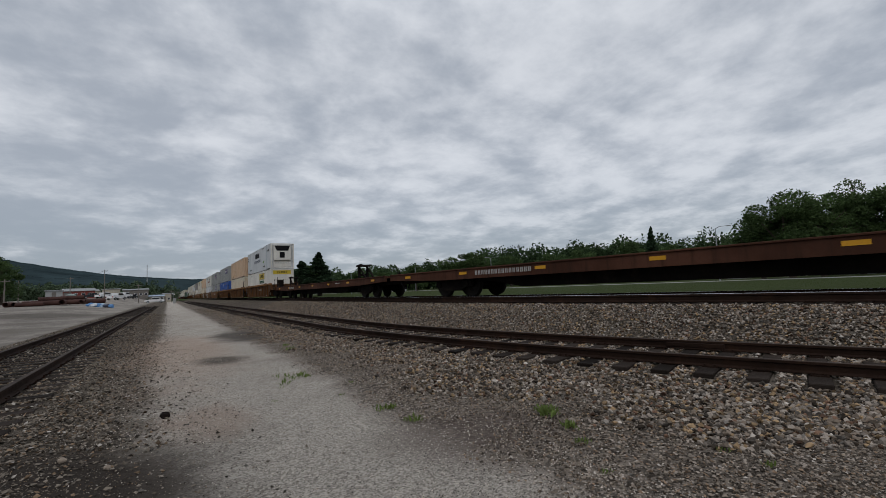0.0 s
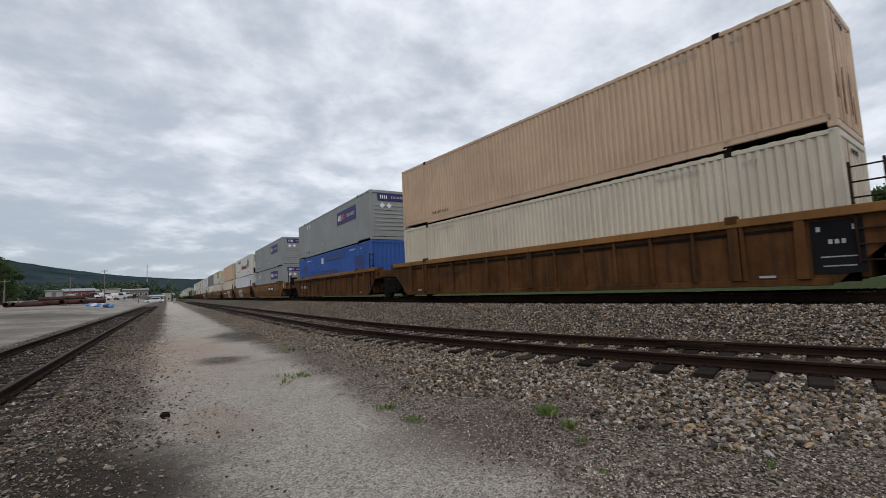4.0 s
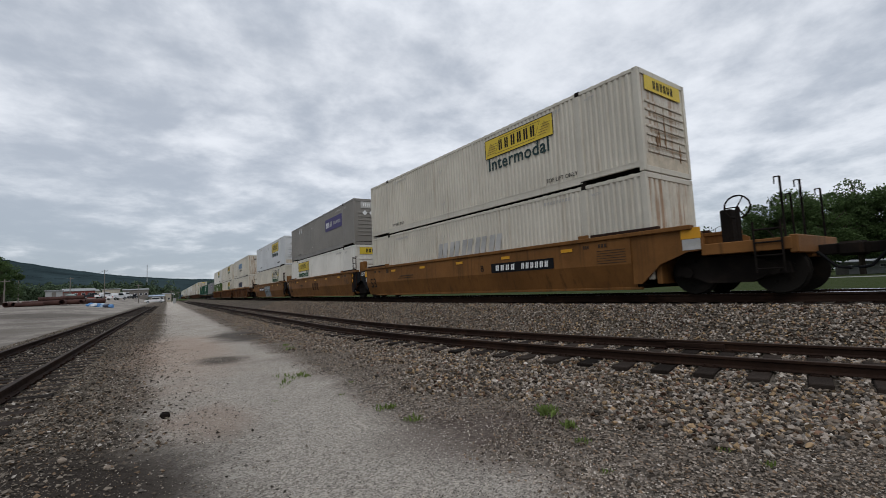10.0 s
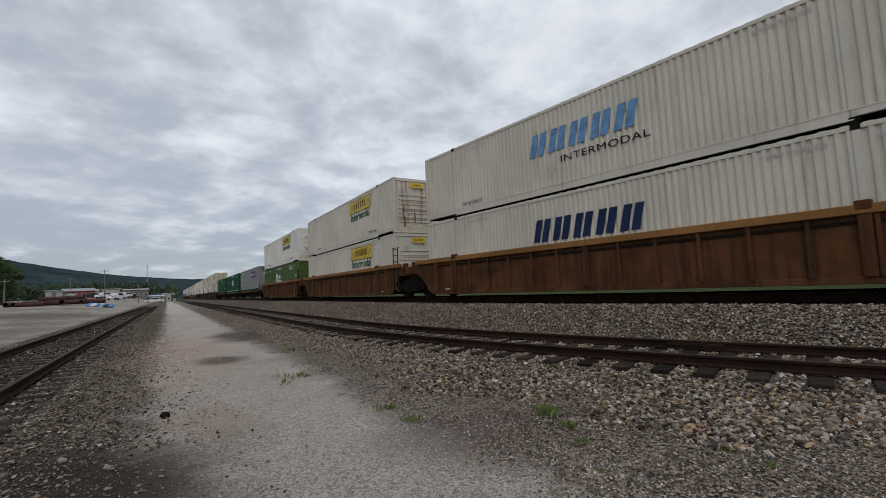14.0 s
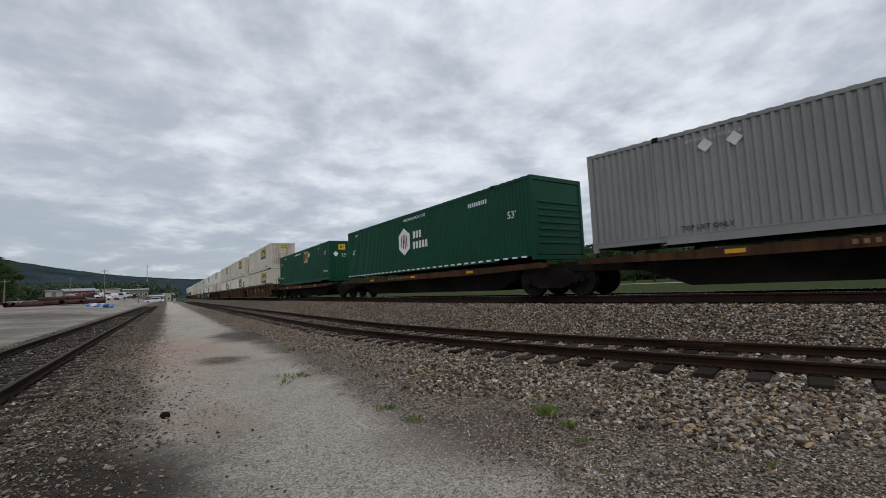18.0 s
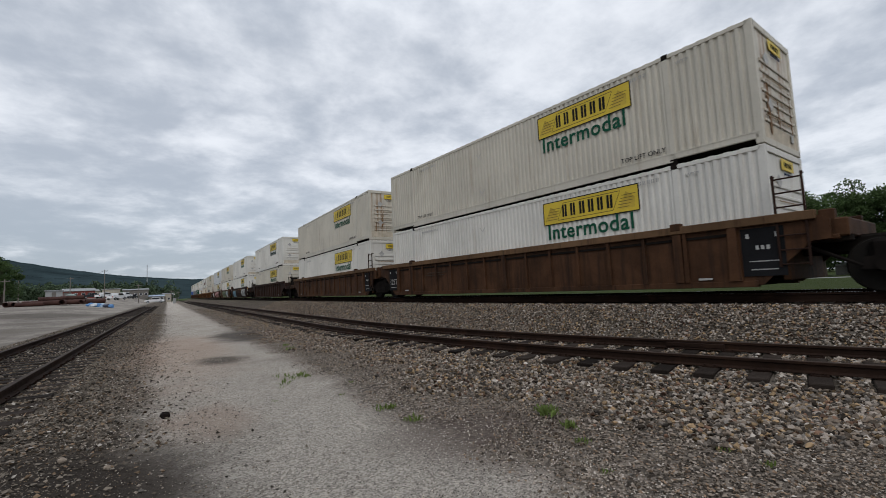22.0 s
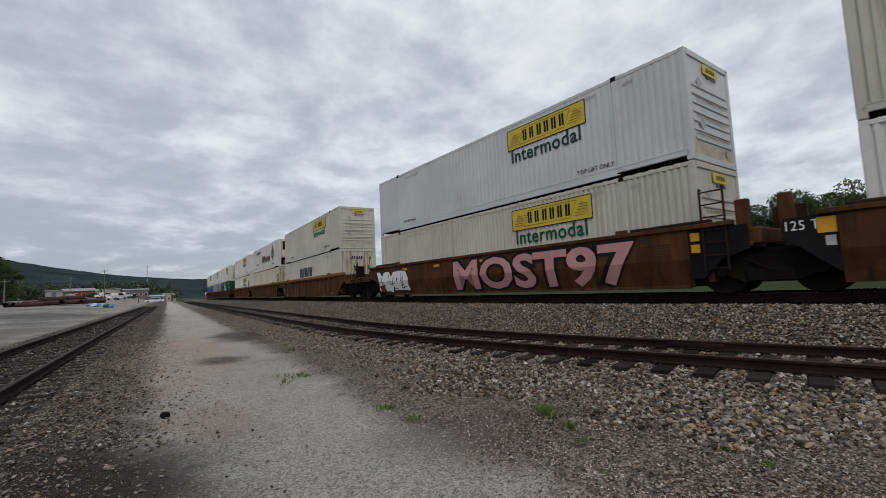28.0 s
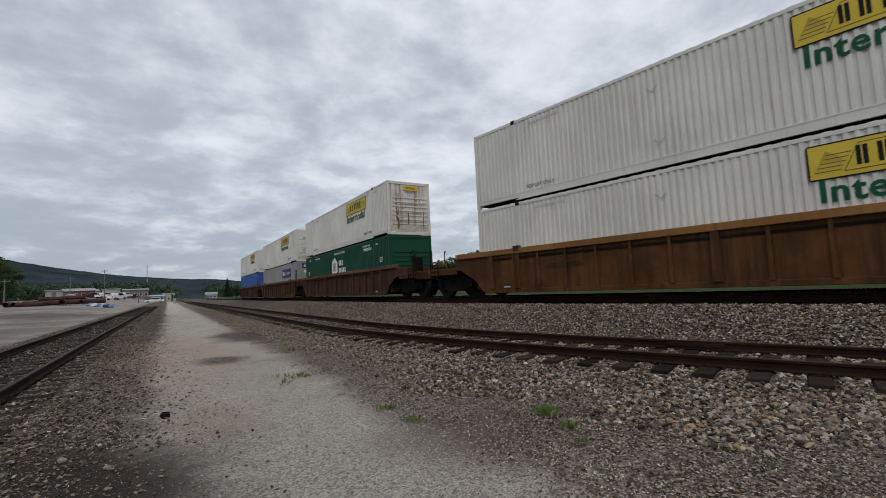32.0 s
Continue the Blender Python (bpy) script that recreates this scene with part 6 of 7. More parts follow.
CARS = {
    1: ("ribbed", WELLOLD, "coupler", "joint", (load_panel(15.95), side_word("53", 1.2, 0.8, 0.42, LETTER), lambda b: bars(0.62, 0.18, 4, PALE, b, facing(6.1, 0.98, -1.44), gap=0.5, stroke_w=0.35), lambda b: bars(0.95, 0.18, 6, PALE, b, facing(5.15, 0.98, -1.44), gap=0.5, stroke_w=0.35))), 2: ("ribbed", WELLOLD, "joint", "joint", (load_panel(0.2),)), 3: ("ribbed", WELLOLD, "joint", "coupler", (lambda b: bars(0.62, 0.2, 4, PALE, b, facing(14.6, 0.86, -1.44), gap=0.35), lambda b: bars(0.95, 0.2, 6, PALE, b, facing(13.6, 0.86, -1.44), gap=0.35))),
    4: ("smooth", WELLGOLD, "coupler", "joint", (number_plate_bars(5.05), side_word("A", 8.2, 1.1, 0.24, LETTER), side_word("53", 15.8, 0.74, 0.5, LETTER))),
    5: ("smooth", WELLGOLD, "joint", "joint", (bubble_writing(9.45, 0.76, 3.7, 1.12, 5, SILVER, LETTER, 4, PINK), side_word("53", 15.8, 0.74, 0.5, LETTER))),
    6: ("smooth", WELLGOLD, "joint", "coupler", (number_plate_bars(11.6), bubble_writing(5.35, 0.76, 3.4, 1.28, 5, SILVER, LETTER, 7), side_word("53", 15.2, 0.7, 0.36, LETTER))),
    7: ("smooth", WELLGOLD, "coupler", "joint", (number_plate_bars(4.6), side_word("B", 6.6, 1.0, 0.24, LETTER), side_word("53", 15.8, 0.74, 0.5, LETTER))), 8: ("smooth", WELLGOLD, "joint", "joint", (side_word("53", 15.8, 0.74, 0.5, LETTER), lambda b: bars(1.7, 0.55, 3, WELLRUST, b, facing(8.1, 0.85, -1.485)))),
    9: ("smooth", WELLGOLD, "joint", "coupler", (number_plate_bars(11.6), bubble_writing(8.2, 0.74, 3.0, 1.15, 5, material("pale_spray_paint", (0.25, 0.29, 0.31), 0.5, patch=0.3, patch_scale=3), LETTER, 9, SPRAYBLUE), side_word("53", 15.3, 0.66, 0.48, LETTER))),
    10: ("ribbed", WELLORANGE, "coupler", "joint", ()), 11: ("ribbed", WELLORANGE, "joint", "joint", ()), 12: ("ribbed", WELLORANGE, "joint", "coupler", ()),
    16: ("ribbed", WELLRUST, "coupler", "joint", (load_panel(15.95), chalk_scrawl(9.9, 0.95), chalk_scrawl(4.3, 0.8), chalk_scrawl(7.7, 0.95))), 17: ("ribbed", WELLRUST, "joint", "joint", (load_panel(0.2), load_panel(15.95))), 18: ("ribbed", WELLRUST, "joint", "coupler", (load_panel(0.2),)),
    19: ("ribbed", WELLDARK, "coupler", "coupler", ()),
    20: ("smooth", WELLDARK, "coupler", "joint", (bold_writing("MOST", 2.9, 0.78, 0.95, 3.7, SILVER, LETTER), bubble_writing(13.0, 0.75, 3.4, 1.0, 5, SPRAYBLUE, LETTER, 13))),
    21: ("smooth", WELLORANGE, "joint", "joint", (bubble_writing(9.3, 0.8, 5.8, 1.2, 9, material("moss_spray_paint", (0.16, 0.22, 0.09), 0.5, patch=0.5, patch_scale=4), LETTER, 14, material("deep_blue_spray_paint", (0.035, 0.10, 0.26), 0.5, patch=0.2, patch_scale=3)), bubble_writing(4.4, 0.8, 2.2, 1.0, 4, SILVER, SPRAYBLUE, 15, SPRAYGREEN))),
    22: ("smooth", WELLORANGE, "joint", "coupler", (bold_writing("MOST97", 5.7, 0.76, 1.08, 7.9, PINK, LETTER), bubble_writing(14.8, 0.78, 2.9, 1.0, 3, SIGNWHITE, LETTER, 16))),
    23: ("ribbed", WELLOLD, "coupler", "joint", (load_panel(15.95),)), 24: ("ribbed", WELLOLD, "joint", "joint", (load_panel(0.2), load_panel(15.95))), 25: ("ribbed", WELLOLD, "joint", "coupler", (load_panel(0.2),)),
    26: ("ribbed", WELLRUST, "coupler", "joint", ()), 27: ("ribbed", WELLRUST, "joint", "joint", ()), 28: ("ribbed", WELLRUST, "joint", "coupler", ()),
}
COAT = {"worn_golden_brown_paint": "worn golden-brown", "oxide_brown_paint": "rusty brown", "faded_ochre_paint": "faded ochre", "orange_brown_paint": "orange-brown", "dark_brown_paint": "dark brown"}
for u in sorted(FRONTS):
    low_box, high_box = BOXES[u]
    if u in CARS:
        style, mat, f_end, r_end, marks = CARS[u]
        sprayed = ", sprayed lettering on its side" if u in (5, 6, 9, 20, 21, 22) else ""
        car = well_car(COAT[mat.name] + (" ribbed-side well car" if style == "ribbed" else " smooth-side well car") + (" with sprayed lettering" if sprayed else " carrying two containers"), mat, style, f_end, r_end, marks)
        moving(car, FRONTS[u], BOX_L)
        put(u, low_box, LOW)
        put(u, high_box, HIGH)
    else:
        moving(spine_car("low brown spine car under one container", u == 13, u == 15), FRONTS[u], BOX_L)
        put(u, high_box, ON_SPINE)


# ---- the surroundings ----
def spot(az, dist):
    """The place on the ground at a bearing (degrees from the tracks' way, to the right) and a distance from the camera."""
    x, y = dist * math.sin(radians(az)), dist * math.cos(radians(az))
    return x, y, float(ground_z(x, y))


def leaf_cloud(rng, centres, radii, count, size, flatness=0.8, ragged=0.09):
    """Small folded leaf sprays spread through and over a few lobes."""
    pick = rng.integers(0, len(centres), count)
    d = rng.normal(size=(count, 3))
    d /= np.linalg.norm(d, axis=1)[:, None]
    r = rng.uniform(0.35, 1.0, count) ** 0.45
    p = centres[pick] + d * r[:, None] * radii[pick] * (1 + ragged * rng.normal(size=(count, 1)))
    u = rng.normal(size=(count, 3))
    u /= np.linalg.norm(u, axis=1)[:, None]
    v = np.cross(u, rng.normal(size=(count, 3)))
    v /= np.linalg.norm(v, axis=1)[:, None]
    s = size * rng.uniform(0.6, 1.35, count)[:, None]
    quad = np.stack([p - u * s, p + v * s * flatness, p + u * s, p - v * s * flatness * 0.7], 1)
    quad[:, 1] += np.cross(u, v) * s * 0.35
    return quad.reshape(-1, 3), np.arange(count * 4).reshape(-1, 4)


def crown_mesh(seed, kind):
    """A crown ten metres tall in all, above a trunk at the origin."""
    rng = np.random.default_rng(seed)
    if kind == "conifer":
        n = 26
        h_ = np.linspace(1.2, 9.7, n)
        c = np.stack([rng.normal(0, 0.1, n), rng.normal(0, 0.1, n), h_], -1)
        rad = (10.2 - h_) * 0.27 * rng.uniform(0.7, 1.2, n)
        r = np.stack([rad, rad, 0 * rad + 0.35], -1)
        return leaf_cloud(rng, c, r, 9000, 0.14)
    n = 34
    ang, rr = rng.uniform(0, 6.283, n), rng.uniform(0.2, 2.7, n)
    h_ = rng.uniform(2.6, 8.6, n) - 0.25 * rr
    c = np.stack([np.cos(ang) * rr, np.sin(ang) * rr, h_], -1)
    c[0], c[1] = (0.3, -0.2, 8.6), (-0.6, 0.4, 5.0)
    rad = rng.uniform(0.55, 1.35, n)
    r = np.stack([rad * 1.15, rad * 1.15, rad], -1)
    return leaf_cloud(rng, c, r, 16000, 0.108)


def trunk_geo(seed, kind):
    rng = random.Random(seed)
    g = Geo().tube((0, 0, -0.3), (0.08, 0.05, 4.2), 0.28, 0.17, 10).tube((0.08, 0.05, 4.2), (0.0, 0.0, 9.0), 0.17, 0.04, 8)
    if kind != "conifer":
        for i in range(7):
            a, z0 = i * 0.9 + rng.uniform(-0.3, 0.3), rng.uniform(2.6, 5.2)
            mid = (math.cos(a) * 1.1, math.sin(a) * 1.1, z0 + 1.2)
            g.tube((0.05, 0.03, z0), mid, 0.11, 0.07, 6)
            g.tube(mid, (math.cos(a + 0.2) * 2.3, math.sin(a + 0.2) * 2.3, z0 + 2.8), 0.07, 0.025, 5)
    return g


def tree(az, dist, height, width, seed, kind="broad", label="leafy green broad-crowned tree on the grass"):
    x, y, z = spot(az, dist)
    s, sw = height / 10.0, width / 6.0
    base = thing("tree", label, "tree", "trees round the yard", m=pose(x, y, z, 0, 0, seed * 47 % 360))
    m = Matrix.Diagonal((sw, sw, s, 1))
    part("trunk", lambda: trunk_geo(seed % 4, kind), BARK, base, key=("trunk", seed % 4, kind), at=m)
    def make():
        v, f = crown_mesh(seed % 5 + 20, kind)
        return Geo().add(v.tolist(), f.tolist())
    part("crown", make, DARKLEAF if kind == "conifer" else LEAF, base, key=("crown", seed % 5, kind), at=m)
    return base


def woods(name, label, seed, az0, az1, d0, d1, count, h0, h1, mat, per=260, leaf=0.6):
    """Far trees, too many to count, as crowns of leaf sprays that touch."""
    rng = np.random.default_rng(seed)
    az = np.radians(rng.uniform(az0, az1, count))
    d = rng.uniform(d0, d1, count)
    x, y = d * np.sin(az), d * np.cos(az)
    keep = np.abs(x - main_x(y)) > 9
    x, y = x[keep], y[keep]
    z = ground_z(x, y)
    h_ = rng.uniform(h0, h1, len(x))
    w_ = h_ * rng.uniform(0.28, 0.45, len(x))
    c = np.repeat(np.stack([x, y, z + h_ * 0.55], -1), 3, 0) + rng.normal(size=(3 * len(x), 3)) * np.repeat(np.stack([w_ * 0.4, w_ * 0.4, h_ * 0.14], -1), 3, 0)
    r = np.repeat(np.stack([w_ * 0.75, w_ * 0.75, h_ * 0.36], -1), 3, 0)
    v, f = leaf_cloud(rng, c, r, len(x) * per, leaf, ragged=0.02)
    return tagged(part(name, Geo().add(v.tolist(), f.tolist()), mat), label, "woods", kind="stuff")


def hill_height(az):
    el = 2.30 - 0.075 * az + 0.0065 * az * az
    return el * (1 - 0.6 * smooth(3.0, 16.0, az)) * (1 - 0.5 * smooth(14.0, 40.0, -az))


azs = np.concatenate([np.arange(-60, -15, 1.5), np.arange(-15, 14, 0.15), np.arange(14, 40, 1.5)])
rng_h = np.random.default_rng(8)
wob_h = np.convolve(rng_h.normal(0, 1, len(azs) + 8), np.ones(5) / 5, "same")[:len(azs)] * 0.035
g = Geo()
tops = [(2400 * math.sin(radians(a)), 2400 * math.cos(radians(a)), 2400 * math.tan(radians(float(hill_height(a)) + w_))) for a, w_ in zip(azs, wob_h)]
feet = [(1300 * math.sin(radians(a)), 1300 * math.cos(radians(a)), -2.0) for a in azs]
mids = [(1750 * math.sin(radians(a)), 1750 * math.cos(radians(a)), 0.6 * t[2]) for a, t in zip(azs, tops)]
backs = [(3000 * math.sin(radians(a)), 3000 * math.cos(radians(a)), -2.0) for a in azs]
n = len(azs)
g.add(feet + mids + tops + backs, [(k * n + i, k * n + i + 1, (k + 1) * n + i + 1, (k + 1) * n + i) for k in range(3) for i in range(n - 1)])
# the ridge's blue-green base colour has the haze of distance painted in
tagged(part("backdrop_hills", g, material("haze_tinted_forest", (0.033, 0.049, 0.053), 1.0, patch=0.35, patch_scale=0.006, grain=0.35, grain_scale=0.03, bump=0, spec=0.0)), "long dark wooded ridge on the horizon", "hills", kind="structure")

woods("far_woods_right", "dense green woods beyond the tracks", 31, 37, 84, 170, 250, 360, 11.5, 16.5, FARLEAF, 360, 0.58)
woods("far_woods_middle", "green woods falling away towards the far tracks", 34, 18, 38, 180, 260, 170, 8.0, 11.5, FARLEAF, 380, 0.5)
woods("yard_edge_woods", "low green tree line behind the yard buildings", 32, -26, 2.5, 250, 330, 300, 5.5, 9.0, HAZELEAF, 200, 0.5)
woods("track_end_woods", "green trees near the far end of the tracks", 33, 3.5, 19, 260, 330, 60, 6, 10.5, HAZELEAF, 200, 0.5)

for az, d, h_, w_, sd, kd, lb in ((14.3, 120, 9.4, 15.0, 1, "conifer", "dark drooping conifer behind the tracks"), (16.4, 122, 11.6, 15.0, 2, "conifer", "tall dark conifer behind the tracks"), (15.2, 124, 9.2, 9.5, 28, "broad", "small leafy tree beside the conifers"),
                              (12.9, 150, 8.6, 7.0, 3, "broad", "small leafy tree beside the conifers"), (21.5, 135, 7.6, 7.5, 4, "broad", ""), (24.0, 140, 7.0, 8.0, 5, "broad", ""), (28.6, 145, 9.0, 8.0, 6, "broad", ""),
                              (33.4, 125, 9.6, 8.0, 7, "broad", ""), (35.6, 118, 10.6, 10.0, 8, "broad", "round dense dark-green tree"), (37.8, 128, 9.2, 7.0, 9, "broad", ""), (41.0, 150, 11.5, 9.0, 10, "broad", ""),
                              (46.0, 140, 10.2, 9.0, 11, "broad", ""), (49.5, 140, 10.8, 9.0, 12, "broad", ""), (55.7, 110, 10.2, 7.0, 13, "broad", ""), (57.9, 104, 11.8, 6.5, 14, "conifer", "pointed dark spruce above the wood's edge"),
                              (59.8, 112, 8.8, 7.0, 15, "broad", ""), (68.4, 82, 9.6, 8.0, 16, "broad", ""), (70.8, 80, 13.1, 10.0, 17, "broad", "large leafy tree with a ragged crown"), (73.2, 82, 12.0, 9.0, 18, "broad", ""),
                              (76.0, 90, 14.8, 9.0, 19, "broad", "tall tree with gaps in its crown"), (78.6, 88, 13.2, 9.0, 21, "broad", ""), (81.5, 90, 13.6, 10.0, 22, "broad", ""),
                              (-14.0, 130, 11.5, 9.0, 23, "broad", "dense dark tree at the yard's edge"), (-15.2, 125, 10.5, 10.0, 24, "broad", ""), (-14.6, 120, 10.3, 9.0, 29, "broad", "dense dark tree at the yard's edge"), (-13.1, 135, 8.6, 6.5, 30, "broad", "dense dark tree at the yard's edge"), (5.9, 205, 8.6, 5.0, 26, "conifer", "dark tree beside the far tracks"), (6.9, 215, 6.0, 6.0, 27, "broad", "")):
    tree(az, d, h_, w_, sd, kd, lb or "leafy green broad-crowned tree on the grass")


# --- poles, lamps, wires ---
def pole(az, dist, height, arms=1, label="grey wooden utility pole with a crossarm"):
    x, y, z = spot(az, dist)
    base = thing("utility_pole", label, "pole", "utility poles of the yard", m=pose(x, y, z))
    part("shaft", Geo().tube((0, 0, -0.3), (0, 0, height), 0.12, 0.08, 10), POLEWOOD, base)
    for i in range(arms):
        zz = height - 0.35 - 0.8 * i
        arm = part("crossarm", Geo().box(-0.7, 0.7, -0.045, 0.045, zz - 0.045, zz + 0.045), POLEWOOD, base)
        for xx in (-0.62, -0.25, 0.25, 0.62):
            part("insulator", Geo().tube((xx, 0, zz + 0.04), (xx, 0, zz + 0.14), 0.035, 0.025, 8), GALV, arm)
    return x, y, z + height - 0.2


tops = [pole(*q) for q in ((-12.9, 105, 4.6), (-11.97, 150, 7.4), (-8.28, 150, 6.1), (-5.57, 150, 8.0), (-2.68, 150, 5.2), (0.33, 190, 4.4), (0.97, 200, 4.0), (4.9, 215, 5.6))]
wires = Geo()
for a, b in ((0, 1), (1, 2), (2, 3), (3, 4), (4, 5)):
    p, q = Vector(tops[a]), Vector(tops[b])
    for k in range(8):
        f = lambda t: p.lerp(q, t) - Vector((0, 0, 0.5 * 4 * t * (1 - t)))
        wires.tube(f(k / 8), f((k + 1) / 8), 0.018, n=4)
tagged(part("overhead_wire", wires, BLACK), "thin black sagging overhead wires between poles", "wire")


def street_lamp(az, dist, height, turn=0.0, arms=(1,), label="slender grey street lamp by the road"):
    x, y, z = spot(az, dist)
    base = thing("street_lamp", label, "street lamp", "street lamps beyond the tracks", m=pose(x, y, z, 0, 0, turn))
    part("pole", Geo().tube((0, 0, -0.2), (0, 0, height - 0.3), 0.11, 0.07, 10), GALV, base)
    for s in arms:
        part("arm", Geo().tube((0, 0, height - 0.35), (s * 0.5, 0, height - 0.02), 0.05, 0.04, 8).tube((s * 0.5, 0, height - 0.02), (s * 1.5, 0, height), 0.04, 0.035, 8), GALV, base)
        part("lamp_head", Geo().box(min(s * 1.4, s * 2.1), max(s * 1.4, s * 2.1), -0.14, 0.14, height - 0.07, height + 0.05, 0.03), GALV, base)


street_lamp(64.45, 80, 8.4, -64, (1,))
street_lamp(38.5, 120, 8.4, -38, (-1, 1), "grey street lamp with two arms")
street_lamp(20.3, 130, 6.9, -20, (1,))
street_lamp(28.55, 140, 7.9, -28, (1,))
x, y, z = spot(-1.93, 420)
mast = thing("radio_mast", "tall thin grey lattice radio mast", "mast", m=pose(x, y, z))
for a in range(3):
    c, s = math.cos(a * 2.094) * 0.45, math.sin(a * 2.094) * 0.45
    part("mast_leg", Geo().tube((c, s, 0), (c * 0.6, s * 0.6, 26.5), 0.09, 0.07, 6), GALV, mast)
for i in range(18):
    zz = 0.8 + i * 1.4
    part("lattice_brace", Geo().tube((0.43, 0, zz), (-0.21, 0.37, zz + 0.7), 0.04, n=4).tube((-0.21, 0.37, zz + 0.7), (-0.21, -0.37, zz + 1.4), 0.04, n=4), GALV, mast)
x, y, z = spot(42.2, 230)
m2 = thing("water_tower_mast", "thin mast with a small platform above the trees", "mast", m=pose(x, y, z))
part("shaft", Geo().tube((0, 0, 0), (0, 0, 21), 0.22, 0.14, 8), GALV, m2)
part("platform", Geo().tube((0, 0, 19.3), (0, 0, 20.3), 0.8, 0.8, 10), GALV, m2)


# --- buildings of the yard ---
REDWALL = material("red_metal_wall", (0.20, 0.045, 0.035), 0.6, patch=0.15, dirt=(0.12, 0.05, 0.04), dirt_amount=0.3, streak=True)
ROOF = material("pale_metal_roof", (0.26, 0.265, 0.265), 0.6, patch=0.1, dirt=(0.22, 0.27, 0.24), dirt_amount=0.25, streak=True)
BEIGE = material("beige_wall", (0.42, 0.38, 0.31), 0.8, patch=0.15, dirt=(0.25, 0.22, 0.18), dirt_amount=0.25, streak=True)
BROWNWALL = material("grey_brown_wall", (0.17, 0.155, 0.14), 0.8, patch=0.2)
WHITEWALL = material("white_wall", (0.31, 0.315, 0.31), 0.7, patch=0.1, dirt=(0.28, 0.26, 0.24), dirt_amount=0.25, streak=True)


def shed(az, dist, w_, depth, h_, rise, wall, label, name="shed", doors=1, windows=3, roof=None, turn=None):
    """A building with walls, a pitched roof, doors and windows; its front looks at the yard."""
    x, y, z = spot(az, dist)
    base = thing(name, label, "building", "buildings round the yard", m=pose(x, y, z, 0, 0, -az if turn is None else turn))
    part("wall", Geo().box(-w_ / 2, w_ / 2, 0, depth, -0.5, h_), wall, base)
    over = 0.3
    part("roof", Geo().prism([(-over, h_ - 0.02), (depth / 2, h_ + rise), (depth + over, h_ - 0.02), (depth + over, h_ + 0.12), (depth / 2, h_ + rise + 0.15), (-over, h_ + 0.12)], -w_ / 2 - over, w_ / 2 + over, "x"), roof or ROOF, base)
    n_ = doors + windows
    for i in range(n_):
        cx = -w_ / 2 + w_ * (i + 0.5) / n_
        if i < doors:
            d = part("door", Geo().box(cx - min(1.3, w_ * 0.12), cx + min(1.3, w_ * 0.12), -0.06, 0.02, 0.0, min(2.6, h_ - 0.4), 0.02), BROWNWALL, base)
            part("handle", Geo().box(cx + 0.5, cx + 0.6, -0.1, -0.05, 1.0, 1.15), GALV, d)
        else:
            fr = part("window", Geo().box(cx - 0.5, cx + 0.5, -0.05, 0.02, 1.0, min(2.0, h_ - 0.4)), SIGNWHITE, base)
            part("pane", Geo().box(cx - 0.42, cx + 0.42, -0.07, -0.04, 1.08, min(1.92, h_ - 0.48)), GLASS, fr)
    return base


shed(-7.55, 200, 8.6, 9.0, 2.7, 0.9, REDWALL, "low red metal shed with a pale gabled roof", turn=10)
shed(-9.46, 175, 3.9, 6.0, 2.9, 0.1, WHITEWALL, "boxy white storage building beside the pipes", "storage_box", 1, 0)
shed(-5.0, 235, 6.2, 6.0, 3.6, 0.2, BEIGE, "beige flat-roofed building behind the trucks", "warehouse", 1, 2)
shed(-2.9, 230, 9.0, 9.0, 3.4, 0.5, BROWNWALL, "long grey-brown low warehouse", "warehouse", 2, 3)
shed(-1.05, 230, 5.4, 6.0, 2.5, 0.5, WHITEWALL, "white low building with a pale blue roof", "office_building", 1, 3, material("pale_blue_roof", (0.33, 0.42, 0.50), 0.5))
shed(-0.1, 240, 3.2, 5.0, 3.8, 0.2, BEIGE, "narrow tan shed beside the tracks", "shed", 1, 1)
shed(-6.2, 260, 9.0, 7.0, 3.6, 0.8, BEIGE, "pale house behind the red shed", "house", 1, 3)
shed(4.25, 225, 4.6, 5.0, 2.3, 1.1, WHITEWALL, "small white house near the far tracks", "house", 1, 2)
shed(65.9, 98, 5.0, 5.0, 1.7, 0.25, WHITEWALL, "low white building beyond the grass", "house", 1, 4)
shed(70.6, 100, 5.0, 4.0, 2.0, 0.3, BEIGE, "low tan building behind the trees", "house", 1, 2)
shed(76.0, 96, 6.5, 5.0, 1.9, 0.3, WHITEWALL, "white building beyond the grass", "house", 1, 3)
shed(26.0, 175, 8.0, 5.0, 2.6, 0.8, WHITEWALL, "white house in front of the woods", "house", 1, 3)
x, y, z = spot(0.63, 150)
booth = thing("relay_cabinet", "small white relay cabinet beside the track", "cabinet", m=pose(x, y, z))
part("body", Geo().box(-0.42, 0.42, -0.3, 0.3, 0.0, 1.55, 0.03), WHITEWALL, booth)
part("lid", Geo().box(-0.48, 0.48, -0.36, 0.36, 1.55, 1.63, 0.02), ROOF, booth)
x, y, z = spot(0.5, 235)
sig = thing("crossing_signal", "railway crossing signal with crossed boards", "signal", m=pose(x, y, z))
part("mast", Geo().tube((0, 0, 0), (0, 0, 4.2), 0.08, n=8), GALV, sig)
